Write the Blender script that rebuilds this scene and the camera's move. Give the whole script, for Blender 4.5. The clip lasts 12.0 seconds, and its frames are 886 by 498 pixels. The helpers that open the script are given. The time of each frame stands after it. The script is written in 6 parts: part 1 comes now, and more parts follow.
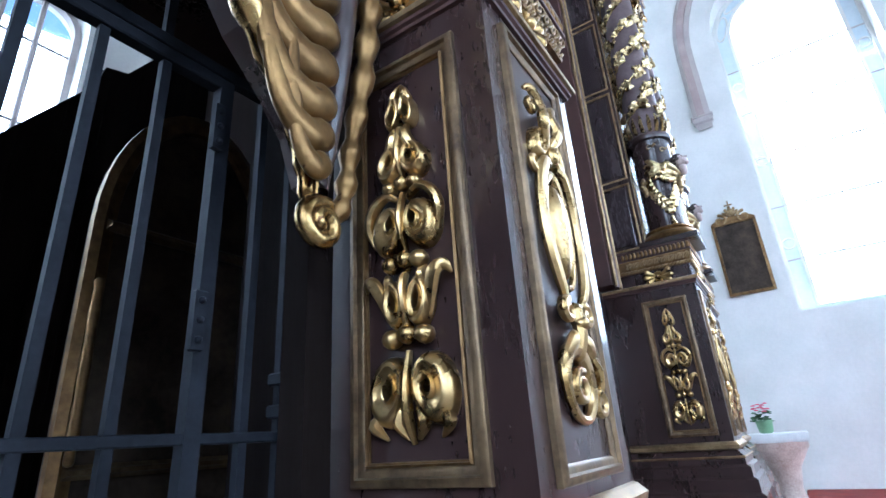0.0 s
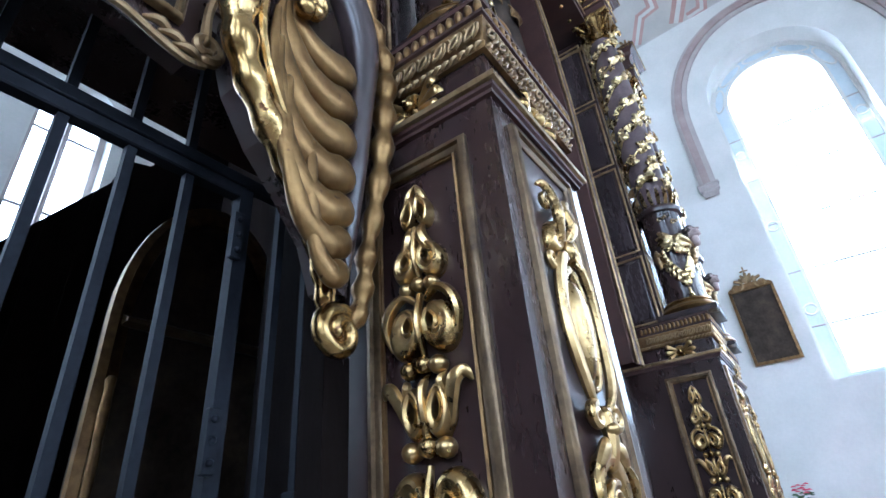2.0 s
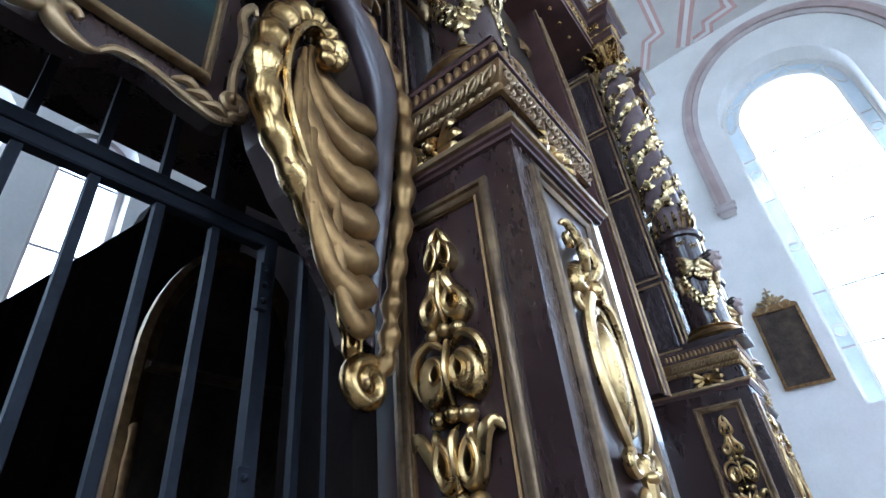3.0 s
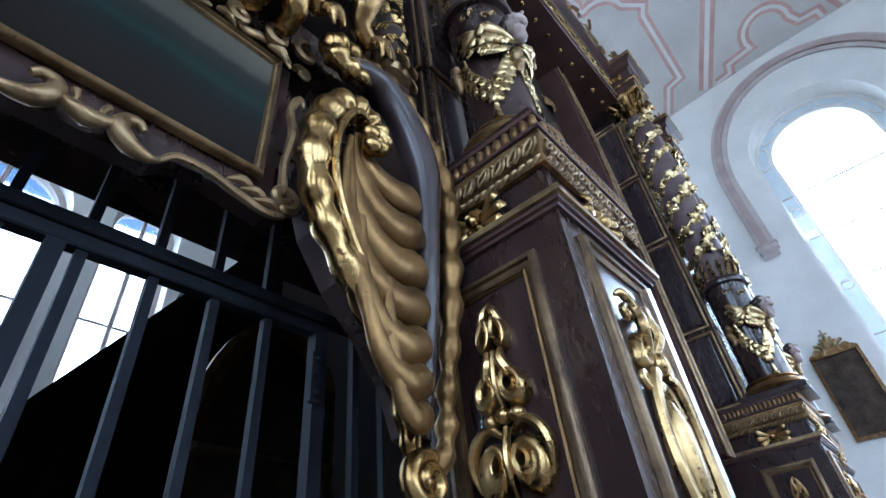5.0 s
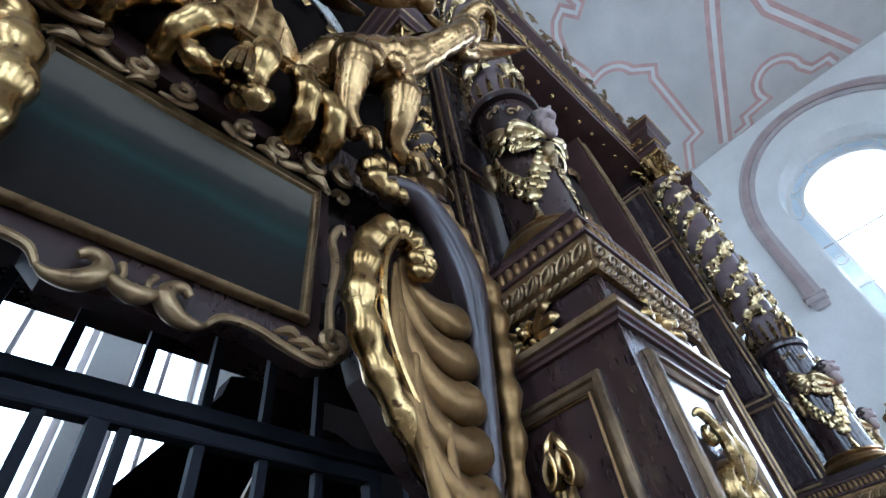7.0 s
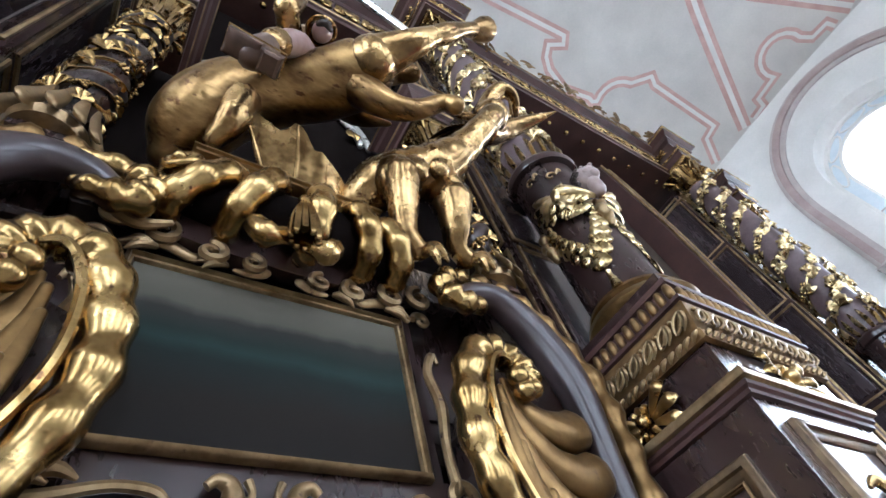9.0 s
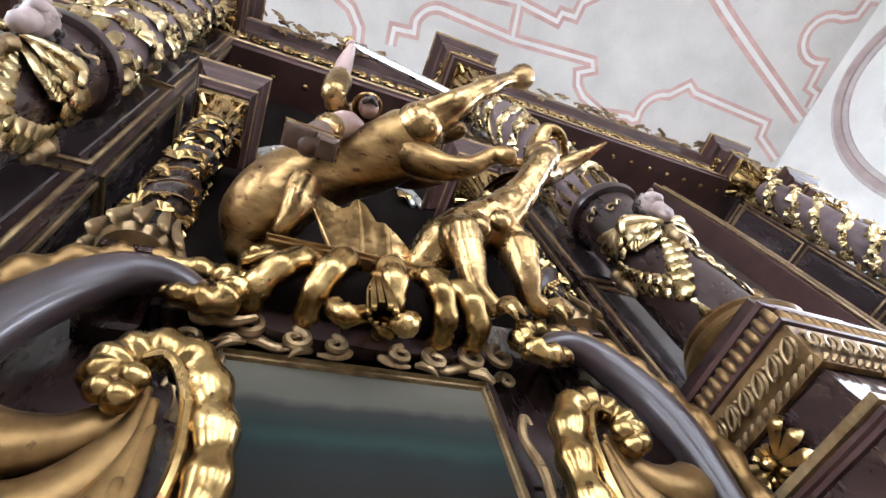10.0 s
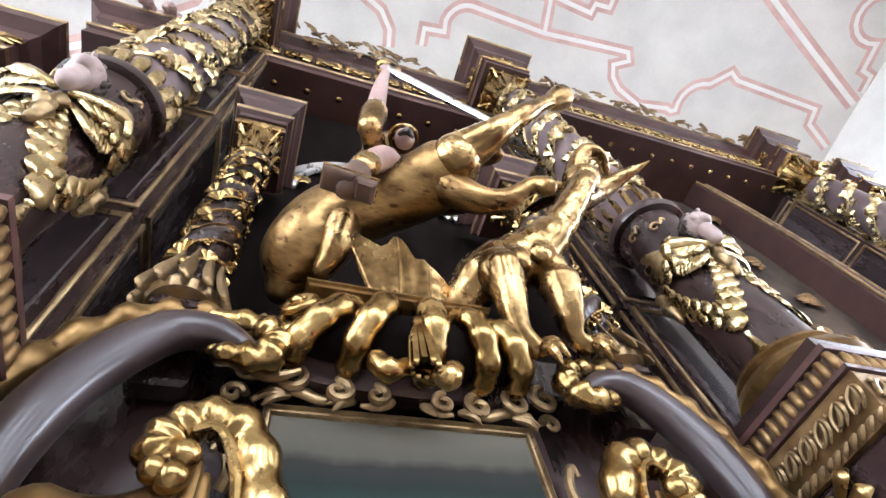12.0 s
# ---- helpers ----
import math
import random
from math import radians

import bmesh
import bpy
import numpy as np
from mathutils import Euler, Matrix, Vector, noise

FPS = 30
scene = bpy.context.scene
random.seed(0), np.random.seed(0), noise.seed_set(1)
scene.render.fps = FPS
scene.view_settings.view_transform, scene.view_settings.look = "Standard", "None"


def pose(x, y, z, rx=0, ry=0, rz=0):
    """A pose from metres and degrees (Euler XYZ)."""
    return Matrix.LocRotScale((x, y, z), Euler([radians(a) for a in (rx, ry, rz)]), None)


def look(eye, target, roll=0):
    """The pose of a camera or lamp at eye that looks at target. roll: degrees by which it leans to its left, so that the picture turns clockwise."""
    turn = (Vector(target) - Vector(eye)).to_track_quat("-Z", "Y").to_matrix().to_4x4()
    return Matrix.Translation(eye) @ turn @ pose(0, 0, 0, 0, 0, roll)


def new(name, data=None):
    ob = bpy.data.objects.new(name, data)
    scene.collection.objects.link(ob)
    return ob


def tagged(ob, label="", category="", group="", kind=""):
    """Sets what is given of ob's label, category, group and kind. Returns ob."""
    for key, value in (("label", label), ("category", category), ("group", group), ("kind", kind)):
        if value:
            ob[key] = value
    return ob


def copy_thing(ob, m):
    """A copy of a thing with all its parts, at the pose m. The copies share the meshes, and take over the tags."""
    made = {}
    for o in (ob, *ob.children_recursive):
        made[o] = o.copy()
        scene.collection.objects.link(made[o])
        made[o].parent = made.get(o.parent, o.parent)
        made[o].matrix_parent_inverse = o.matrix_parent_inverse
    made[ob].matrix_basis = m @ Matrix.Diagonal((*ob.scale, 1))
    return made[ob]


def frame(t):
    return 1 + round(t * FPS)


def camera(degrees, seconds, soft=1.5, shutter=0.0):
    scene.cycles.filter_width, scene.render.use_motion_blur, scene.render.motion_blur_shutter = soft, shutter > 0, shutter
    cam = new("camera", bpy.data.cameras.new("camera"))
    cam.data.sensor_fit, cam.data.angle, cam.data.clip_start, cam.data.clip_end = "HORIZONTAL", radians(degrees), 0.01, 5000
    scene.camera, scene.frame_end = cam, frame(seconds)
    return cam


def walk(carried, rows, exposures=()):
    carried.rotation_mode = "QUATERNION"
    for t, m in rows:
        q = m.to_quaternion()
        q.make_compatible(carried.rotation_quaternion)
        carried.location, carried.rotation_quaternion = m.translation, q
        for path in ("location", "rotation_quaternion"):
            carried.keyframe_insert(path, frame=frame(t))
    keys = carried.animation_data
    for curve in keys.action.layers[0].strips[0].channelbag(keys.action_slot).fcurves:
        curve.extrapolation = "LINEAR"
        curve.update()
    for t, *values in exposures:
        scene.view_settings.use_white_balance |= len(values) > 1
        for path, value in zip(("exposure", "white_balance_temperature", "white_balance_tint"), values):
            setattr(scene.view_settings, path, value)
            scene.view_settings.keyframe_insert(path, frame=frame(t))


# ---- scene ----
cam = camera(82.0, 12.0)
PATH = [
    (0, (0.035, 0.103, 1.259), (1.611, 1.111, 1.967), -4.0),
    (0.5, (0.03, 0.105, 1.276), (1.585, 1.106, 2.037), -4.3),
    (1, (0.027, 0.105, 1.3), (1.561, 1.092, 2.121), -4.5),
    (1.5, (0.022, 0.101, 1.324), (1.525, 1.074, 2.215), -4.8),
    (2, (0.017, 0.105, 1.348), (1.485, 1.069, 2.305), -5.2),
    (2.5, (0.001, 0.104, 1.373), (1.433, 1.071, 2.381), -5.4),
    (3, (-0.01, 0.117, 1.398), (1.388, 1.086, 2.45), -6.1),
    (5, (-0.056, 0.142, 1.487), (1.19, 1.116, 2.711), -6.9),
    (5.5, (-0.083, 0.14, 1.54), (1.132, 1.102, 2.804), -6.9),
    (6, (-0.134, 0.143, 1.613), (1.076, 1.081, 2.899), -7.8),
    (6.5, (-0.125, 0.146, 1.644), (1.019, 1.066, 3.002), -8.3),
    (8.5, (-0.2, 0.111, 1.8), (0.731, 1.011, 3.324), -15.7),
    (9, (-0.277, 0.124, 1.855), (0.623, 0.992, 3.415), -19.5),
    (9.5, (-0.298, 0.127, 1.891), (0.483, 0.973, 3.527), -21.2),
    (10, (-0.324, 0.113, 1.908), (0.347, 0.94, 3.601), -21.8),
    (10.5, (-0.346, 0.097, 1.93), (0.25, 0.915, 3.655), -21.3),
    (11, (-0.353, 0.079, 1.962), (0.206, 0.906, 3.695), -20.0),
    (11.5, (-0.359, 0.046, 1.984), (0.189, 0.9, 3.707), -18.3),
    (12, (-0.363, 0.009, 2.002), (0.192, 0.902, 3.704), -16.7),
]
EXPO = [(0, 1.36, 4900, 7), (3, 1.08, 4900, 7), (6.5, 0.72, 4900, 7), (8.5, 0.96, 5280, 9), (10, 1.64, 5850, 13), (12, 1.82, 5920, 14)]
walk(cam, [(t, look(eye, target, roll)) for t, eye, target, roll in PATH], EXPO)

# ---------------------------------------------------------------- light
world = bpy.data.worlds.new("sky")
scene.world = world
world.use_nodes = True
wn, wl = world.node_tree.nodes, world.node_tree.links
sky = wn.new("ShaderNodeTexSky")
sky.sky_type, sky.sun_disc = "NISHITA", False
sky.sun_elevation, sky.sun_rotation = radians(40), radians(100)
wn["Background"].inputs[1].default_value = 0.15
wl.new(sky.outputs[0], wn["Background"].inputs[0])

sun = new("sun", bpy.data.lights.new("sun", "SUN"))
sun.data.energy, sun.data.angle, sun.data.color = 2.5, radians(0.6), (1.0, 0.95, 0.86)
sun.matrix_world = look((40, -60, 42), (0, 0, 0))


def window_light(name, m, w, h, power, tint=(0.93, 0.965, 1.0)):
    lamp = bpy.data.lights.new(name, "AREA")
    lamp.shape, lamp.size, lamp.size_y, lamp.energy, lamp.color = "RECTANGLE", w, h, power, tint
    ob = new(name, lamp)
    ob.matrix_world = m
    return ob


# ---------------------------------------------------------------- materials
def mat(name, dark, light, rough=0.5, metal=0.0, scale=6.0, bump=0.1, fine=60.0, coat=0.0, rough_var=0.12, stretch=(1, 1, 1), wear=None, wear_at=0.62, dent=0.0, spec=0.5):
    m = bpy.data.materials.new(name)
    m.use_nodes = True
    n, l = m.node_tree.nodes, m.node_tree.links
    b = n["Principled BSDF"]
    tc = n.new("ShaderNodeTexCoord")
    mp = n.new("ShaderNodeMapping")
    mp.inputs["Scale"].default_value = stretch
    l.new(tc.outputs["Object"], mp.inputs[0])
    big, small = n.new("ShaderNodeTexNoise"), n.new("ShaderNodeTexNoise")
    big.inputs["Scale"].default_value, big.inputs["Detail"].default_value = scale, 5
    small.inputs["Scale"].default_value, small.inputs["Detail"].default_value = fine, 4
    l.new(mp.outputs[0], big.inputs["Vector"])
    l.new(mp.outputs[0], small.inputs["Vector"])
    add = n.new("ShaderNodeMath")
    add.operation = "MULTIPLY_ADD"
    add.inputs[1].default_value = 0.35
    l.new(small.outputs[0], add.inputs[0])
    l.new(big.outputs[0], add.inputs[2])
    ramp = n.new("ShaderNodeValToRGB")
    ramp.color_ramp.elements[0].position, ramp.color_ramp.elements[0].color = 0.45, (*dark, 1)
    ramp.color_ramp.elements[1].position, ramp.color_ramp.elements[1].color = 0.9, (*light, 1)
    l.new(add.outputs[0], ramp.inputs[0])
    colour = ramp.outputs[0]
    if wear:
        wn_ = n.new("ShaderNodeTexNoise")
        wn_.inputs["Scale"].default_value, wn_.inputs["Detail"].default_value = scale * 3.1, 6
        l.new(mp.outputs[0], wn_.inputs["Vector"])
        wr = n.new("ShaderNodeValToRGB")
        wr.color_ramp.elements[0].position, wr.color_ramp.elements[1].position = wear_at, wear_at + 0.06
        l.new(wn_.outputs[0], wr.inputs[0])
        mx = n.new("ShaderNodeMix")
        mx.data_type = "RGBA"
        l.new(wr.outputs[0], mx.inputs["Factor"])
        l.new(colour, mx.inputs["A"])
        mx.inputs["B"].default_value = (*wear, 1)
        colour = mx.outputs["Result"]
    l.new(colour, b.inputs["Base Color"])
    rr = n.new("ShaderNodeMapRange")
    rr.inputs["To Min"].default_value, rr.inputs["To Max"].default_value = max(0.03, rough - rough_var), min(1, rough + rough_var)
    l.new(add.outputs[0], rr.inputs["Value"])
    l.new(rr.outputs[0], b.inputs["Roughness"])
    b.inputs["Metallic"].default_value = metal
    b.inputs["Coat Weight"].default_value = coat
    b.inputs["Coat Roughness"].default_value = 0.09
    b.inputs["Specular IOR Level"].default_value = spec
    if bump:
        bp = n.new("ShaderNodeBump")
        bp.inputs["Strength"].default_value, bp.inputs["Distance"].default_value = bump, 0.01
        l.new(add.outputs[0], bp.inputs["Height"])
        l.new(bp.outputs[0], b.inputs["Normal"])
        if dent:  # hand-carved unevenness
            dn = n.new("ShaderNodeTexNoise")
            dn.inputs["Scale"].default_value, dn.inputs["Detail"].default_value = 20, 1.0
            l.new(tc.outputs["Object"], dn.inputs["Vector"])
            bp2 = n.new("ShaderNodeBump")
            bp2.inputs["Strength"].default_value, bp2.inputs["Distance"].default_value = dent, 0.012
            l.new(dn.outputs[0], bp2.inputs["Height"])
            l.new(bp.outputs[0], bp2.inputs["Normal"])
            l.new(bp2.outputs[0], b.inputs["Normal"])
    return m


WOOD = mat("dark_stained_wood", (0.020, 0.0102, 0.0090), (0.0285, 0.0148, 0.0132), 0.27, 0, 2.0, 0.0, 40, 0.45, rough_var=0.015, stretch=(2.0, 2.0, 0.6), spec=0.36)
# matt near-black copy of WOOD, with the shade of recesses in its colour
WOOD_SHADED = mat("near_black_shaded_wood", (0.005, 0.0035, 0.003), (0.011, 0.008, 0.007), 0.95, 0, 3.0, 0.1, 30, stretch=(3, 3, 0.4), spec=0.03)
WOOD_SHINY = mat("polished_dark_wood", (0.014, 0.009, 0.009), (0.036, 0.024, 0.024), 0.2, 0, 3.0, 0.03, 30, 0.45, stretch=(2.5, 2.5, 0.5))
WOOD_RED = mat("red_brown_wood", (0.034, 0.014, 0.011), (0.068, 0.030, 0.024), 0.42, 0, 4.0, 0.08, 40, 0.1, spec=0.4)
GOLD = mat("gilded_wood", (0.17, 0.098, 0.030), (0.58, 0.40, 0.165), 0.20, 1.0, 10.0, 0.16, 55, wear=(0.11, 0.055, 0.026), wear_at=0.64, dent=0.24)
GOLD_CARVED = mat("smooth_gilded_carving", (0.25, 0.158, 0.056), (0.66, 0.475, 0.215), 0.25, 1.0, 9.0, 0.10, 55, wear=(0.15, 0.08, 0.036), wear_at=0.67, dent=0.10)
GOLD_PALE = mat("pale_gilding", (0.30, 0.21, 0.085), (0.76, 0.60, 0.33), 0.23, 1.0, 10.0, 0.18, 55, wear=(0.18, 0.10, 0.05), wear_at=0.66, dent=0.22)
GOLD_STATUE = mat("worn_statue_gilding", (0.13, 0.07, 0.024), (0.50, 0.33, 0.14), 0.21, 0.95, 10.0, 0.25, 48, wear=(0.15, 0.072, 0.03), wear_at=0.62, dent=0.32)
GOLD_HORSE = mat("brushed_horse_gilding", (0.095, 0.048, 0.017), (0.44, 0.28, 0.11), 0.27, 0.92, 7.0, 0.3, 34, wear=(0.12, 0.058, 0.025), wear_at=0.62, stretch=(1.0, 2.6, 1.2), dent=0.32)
BOOT = mat("brown_painted_boot", (0.045, 0.022, 0.013), (0.12, 0.066, 0.04), 0.4, 0, 9.0, 0.1, 40, coat=0.2)
BRONZE = mat("dark_bronzed_moulding", (0.065, 0.041, 0.024), (0.23, 0.155, 0.08), 0.32, 0.7, 10.0, 0.2, 60)
SPINE = mat("polished_bracket_spine", (0.022, 0.013, 0.012), (0.042, 0.026, 0.025), 0.36, 0, 5.0, 0.0, 30, 0.22, rough_var=0.04)
FACE = mat("painted_face", (0.28, 0.20, 0.18), (0.43, 0.345, 0.315), 0.4, 0, 9.0, 0.05, 40, coat=0.2)
MAUVE = mat("mauve_painted_shaft", (0.075, 0.048, 0.048), (0.14, 0.10, 0.10), 0.35, 0, 5.0, 0.08, 40, 0.2)
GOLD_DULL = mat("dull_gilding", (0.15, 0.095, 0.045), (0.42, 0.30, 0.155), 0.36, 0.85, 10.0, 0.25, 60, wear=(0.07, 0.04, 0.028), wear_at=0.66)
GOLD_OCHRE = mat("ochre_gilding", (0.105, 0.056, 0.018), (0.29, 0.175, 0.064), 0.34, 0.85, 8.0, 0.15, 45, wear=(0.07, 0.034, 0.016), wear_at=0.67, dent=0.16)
GOLD_DARK = mat("dark_gilding", (0.10, 0.055, 0.022), (0.28, 0.17, 0.07), 0.45, 0.8, 12.0, 0.3, 42)
IRON = mat("painted_iron", (0.006, 0.007, 0.010), (0.016, 0.018, 0.024), 0.6, 0.0, 8.0, 0.15, 70, spec=0.1)
PLASTER = mat("white_plaster", (0.68, 0.67, 0.63), (0.82, 0.80, 0.76), 0.85, 0, 1.2, 0.05, 25)
CREAM = mat("cream_vault_paint", (0.56, 0.54, 0.50), (0.69, 0.66, 0.61), 0.88, 0, 1.2, 0.05, 25)
PINK = mat("pink_stencil_paint", (0.50, 0.31, 0.27), (0.66, 0.45, 0.40), 0.85, 0, 3.0, 0.05, 30)
PINK_STONE = mat("dusky_pink_moulding", (0.36, 0.27, 0.25), (0.48, 0.38, 0.35), 0.8, 0, 3.0, 0.05, 30)
STONE_GREY = mat("grey_painted_moulding", (0.42, 0.37, 0.35), (0.55, 0.49, 0.46), 0.8, 0, 3.0, 0.05, 30)
FLESH = mat("painted_flesh", (0.24, 0.14, 0.12), (0.43, 0.30, 0.265), 0.33, 0, 7.0, 0.05, 40, coat=0.2)
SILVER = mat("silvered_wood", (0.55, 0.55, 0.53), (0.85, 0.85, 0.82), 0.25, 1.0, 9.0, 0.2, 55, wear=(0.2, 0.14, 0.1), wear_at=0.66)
HAIR = mat("painted_hair", (0.018, 0.012, 0.009), (0.062, 0.043, 0.032), 0.5, 0, 20.0, 0.3, 80)
MARBLE = mat("veined_marble", (0.42, 0.30, 0.24), (0.74, 0.62, 0.54), 0.3, 0, 5.0, 0.03, 40)
LINEN = mat("white_linen", (0.72, 0.72, 0.70), (0.84, 0.84, 0.82), 0.85, 0, 9.0, 0.15, 80)
CARPET = mat("red_carpet", (0.20, 0.025, 0.02), (0.32, 0.05, 0.035), 0.95, 0, 4.0, 0.2, 120)
FLOORSTONE = mat("floor_stone", (0.15, 0.13, 0.11), (0.24, 0.21, 0.18), 0.5, 0, 2.0, 0.05, 25)
LEAF = mat("green_leaves", (0.03, 0.08, 0.02), (0.07, 0.16, 0.05), 0.5, 0, 20, 0.1, 42)
PETAL = mat("pink_petals", (0.55, 0.04, 0.10), (0.75, 0.12, 0.20), 0.6, 0, 20, 0.1, 42)
POT = mat("green_pot", (0.16, 0.30, 0.16), (0.28, 0.45, 0.25), 0.4, 0, 9, 0.05, 40)
DARKPIC = mat("dark_old_painting", (0.014, 0.010, 0.008), (0.085, 0.06, 0.042), 0.55, 0, 4.0, 0.05, 30, spec=0.15)
BLUEGREY = mat("blue_grey_marbling", (0.07, 0.09, 0.12), (0.16, 0.19, 0.24), 0.3, 0, 6.0, 0.04, 40, coat=0.3)


def painting_material():
    m = bpy.data.materials.new("landscape_canvas")
    m.use_nodes = True
    n, l = m.node_tree.nodes, m.node_tree.links
    b = n["Principled BSDF"]
    tc = n.new("ShaderNodeTexCoord")
    sep = n.new("ShaderNodeSeparateXYZ")
    l.new(tc.outputs["Generated"], sep.inputs[0])
    ns = n.new("ShaderNodeTexNoise")
    ns.inputs["Scale"].default_value, ns.inputs["Detail"].default_value = 7, 6
    l.new(tc.outputs["Object"], ns.inputs["Vector"])
    ma = n.new("ShaderNodeMath")
    ma.operation = "MULTIPLY_ADD"
    ma.inputs[1].default_value = 0.13
    l.new(ns.outputs[0], ma.inputs[0])
    l.new(sep.outputs["Z"], ma.inputs[2])
    r = n.new("ShaderNodeValToRGB")
    cr = r.color_ramp
    stops = [(0.0, (0.010, 0.008, 0.007)), (0.3, (0.015, 0.012, 0.010)), (0.52, (0.013, 0.017, 0.016)), (0.60, (0.018, 0.032, 0.028)), (0.68, (0.016, 0.022, 0.020)),
             (0.80, (0.026, 0.025, 0.022)), (0.86, (0.075, 0.07, 0.055)), (1.0, (0.10, 0.093, 0.072))]
    cr.elements[0].position, cr.elements[0].color = stops[0][0], (*stops[0][1], 1)
    cr.elements[1].position, cr.elements[1].color = stops[-1][0], (*stops[-1][1], 1)
    for p, c in stops[1:-1]:
        e = cr.elements.new(p)
        e.color = (*c, 1)
    l.new(ma.outputs[0], r.inputs[0])
    l.new(r.outputs[0], b.inputs["Base Color"])
    b.inputs["Roughness"].default_value = 0.42
    b.inputs["Specular IOR Level"].default_value = 0.08
    return m


CANVAS = painting_material()


def glass_material():
    m = bpy.data.materials.new("milky_window_glass")
    m.use_nodes = True
    n, l = m.node_tree.nodes, m.node_tree.links
    b = n["Principled BSDF"]
    b.inputs["Base Color"].default_value = (0.95, 0.97, 1, 1)
    b.inputs["Roughness"].default_value = 0.15
    b.inputs["Transmission Weight"].default_value = 1.0
    b.inputs["IOR"].default_value = 1.05
    return m


GLASS = glass_material()
BORDER_GLASS = mat("dim_border_glass", (0.55, 0.62, 0.66), (0.68, 0.74, 0.77), 0.5, 0, 3.0, 0.02, 20)
BORDER_GLASS.node_tree.nodes["Principled BSDF"].inputs["Transmission Weight"].default_value = 0.12
# daylight beyond the far windows
DAY = bpy.data.materials.new("bright_sky_backdrop")
DAY.use_nodes = True
DAY.node_tree.nodes["Principled BSDF"].inputs["Base Color"].default_value = (0, 0, 0, 1)
DAY.node_tree.nodes["Principled BSDF"].inputs["Emission Color"].default_value = (0.90, 0.95, 1.0, 1)
DAY.node_tree.nodes["Principled BSDF"].inputs["Emission Strength"].default_value = 4.0

# ---------------------------------------------------------------- mesh helpers
I4 = Matrix.Identity(4)
FLANK = Matrix(((0, 0, -1, 0), (-1, 0, 0, 0), (0, 1, 0, 0), (0, 0, 0, 1)))  # u, v, w to -y, z, -x
FRONT = Matrix(((1, 0, 0, 0), (0, 0, -1, 0), (0, 1, 0, 0), (0, 0, 0, 1)))  # u, v, w to x, z, -y


def at(x, y, z, m=I4):
    return Matrix.Translation((x, y, z)) @ m


def thing(name, label, category, group="", kind="", loc=(0, 0, 0)):
    ob = tagged(new(name), label, category, group, kind)
    ob.location = loc
    return ob


def part(name, bm, material, parent=None, label="", smooth=True, m=None):
    if m is not None:
        bmesh.ops.transform(bm, matrix=m, verts=bm.verts)
        if m.determinant() < 0:
            bmesh.ops.reverse_faces(bm, faces=bm.faces)
    me = bpy.data.meshes.new(name)
    bm.to_mesh(me)
    bm.free()
    for mt in (material if isinstance(material, (list, tuple)) else [material]):
        me.materials.append(mt)
    if smooth:
        me.polygons.foreach_set("use_smooth", [True] * len(me.polygons))
        me.set_sharp_from_angle(angle=radians(42))
    ob = new(name, me)
    if parent:
        ob.parent = parent
        ob.matrix_parent_inverse = Matrix.Translation(-parent.location) if parent.parent is None else Matrix.Identity(4)
    if label:
        tagged(ob, label)
    return ob


def quads(bm, loops, closed=True, cap0=False, cap1=False, mi=0):
    rows = [[bm.verts.new(p) for p in lp] for lp in loops]
    n = len(rows[0])
    for a, b in zip(rows, rows[1:]):
        for i in range(n if closed else n - 1):
            j = (i + 1) % n
            f = bm.faces.new((a[i], a[j], b[j], b[i]))
            f.material_index = mi
    if cap0:
        bm.faces.new(rows[0][::-1]).material_index = mi
    if cap1:
        bm.faces.new(rows[-1]).material_index = mi
    return rows


def box(bm, x0, x1, y0, y1, z0, z1, mi=0, bev=0.0):
    if bev:
        b = min(bev, abs(x1 - x0) / 3, abs(y1 - y0) / 3, abs(z1 - z0) / 3)
        rings(bm, I4, x0, x1, y0, y1, [(-b, z0), (0, z0 + b), (0, z1 - b), (-b, z1)], True, True, mi)
    else:
        rings(bm, I4, x0, x1, y0, y1, [(0, z0), (0, z1)], True, True, mi)


def rings(bm, m, x0, x1, y0, y1, prof, cap0=False, cap1=False, mi=0):
    """Rectangular loops with an outset and a height each, lofted."""
    loops = []
    for d, h in prof:
        loops.append([m @ Vector(p) for p in ((x0 - d, y0 - d, h), (x1 + d, y0 - d, h), (x1 + d, y1 + d, h), (x0 - d, y1 + d, h))])
    return quads(bm, loops, True, cap0, cap1, mi)


def spline(pts, k=5):
    pts = [Vector(p) for p in pts]
    out = []
    for i in range(len(pts) - 1):
        a, b, c, d = pts[max(i - 1, 0)], pts[i], pts[i + 1], pts[min(i + 2, len(pts) - 1)]
        for s in range(k):
            t = s / k
            out.append(0.5 * ((2 * b) + (c - a) * t + (2 * a - 5 * b + 4 * c - d) * t * t + (3 * b - a - 3 * c + d) * t ** 3))
    out.append(pts[-1])
    return out


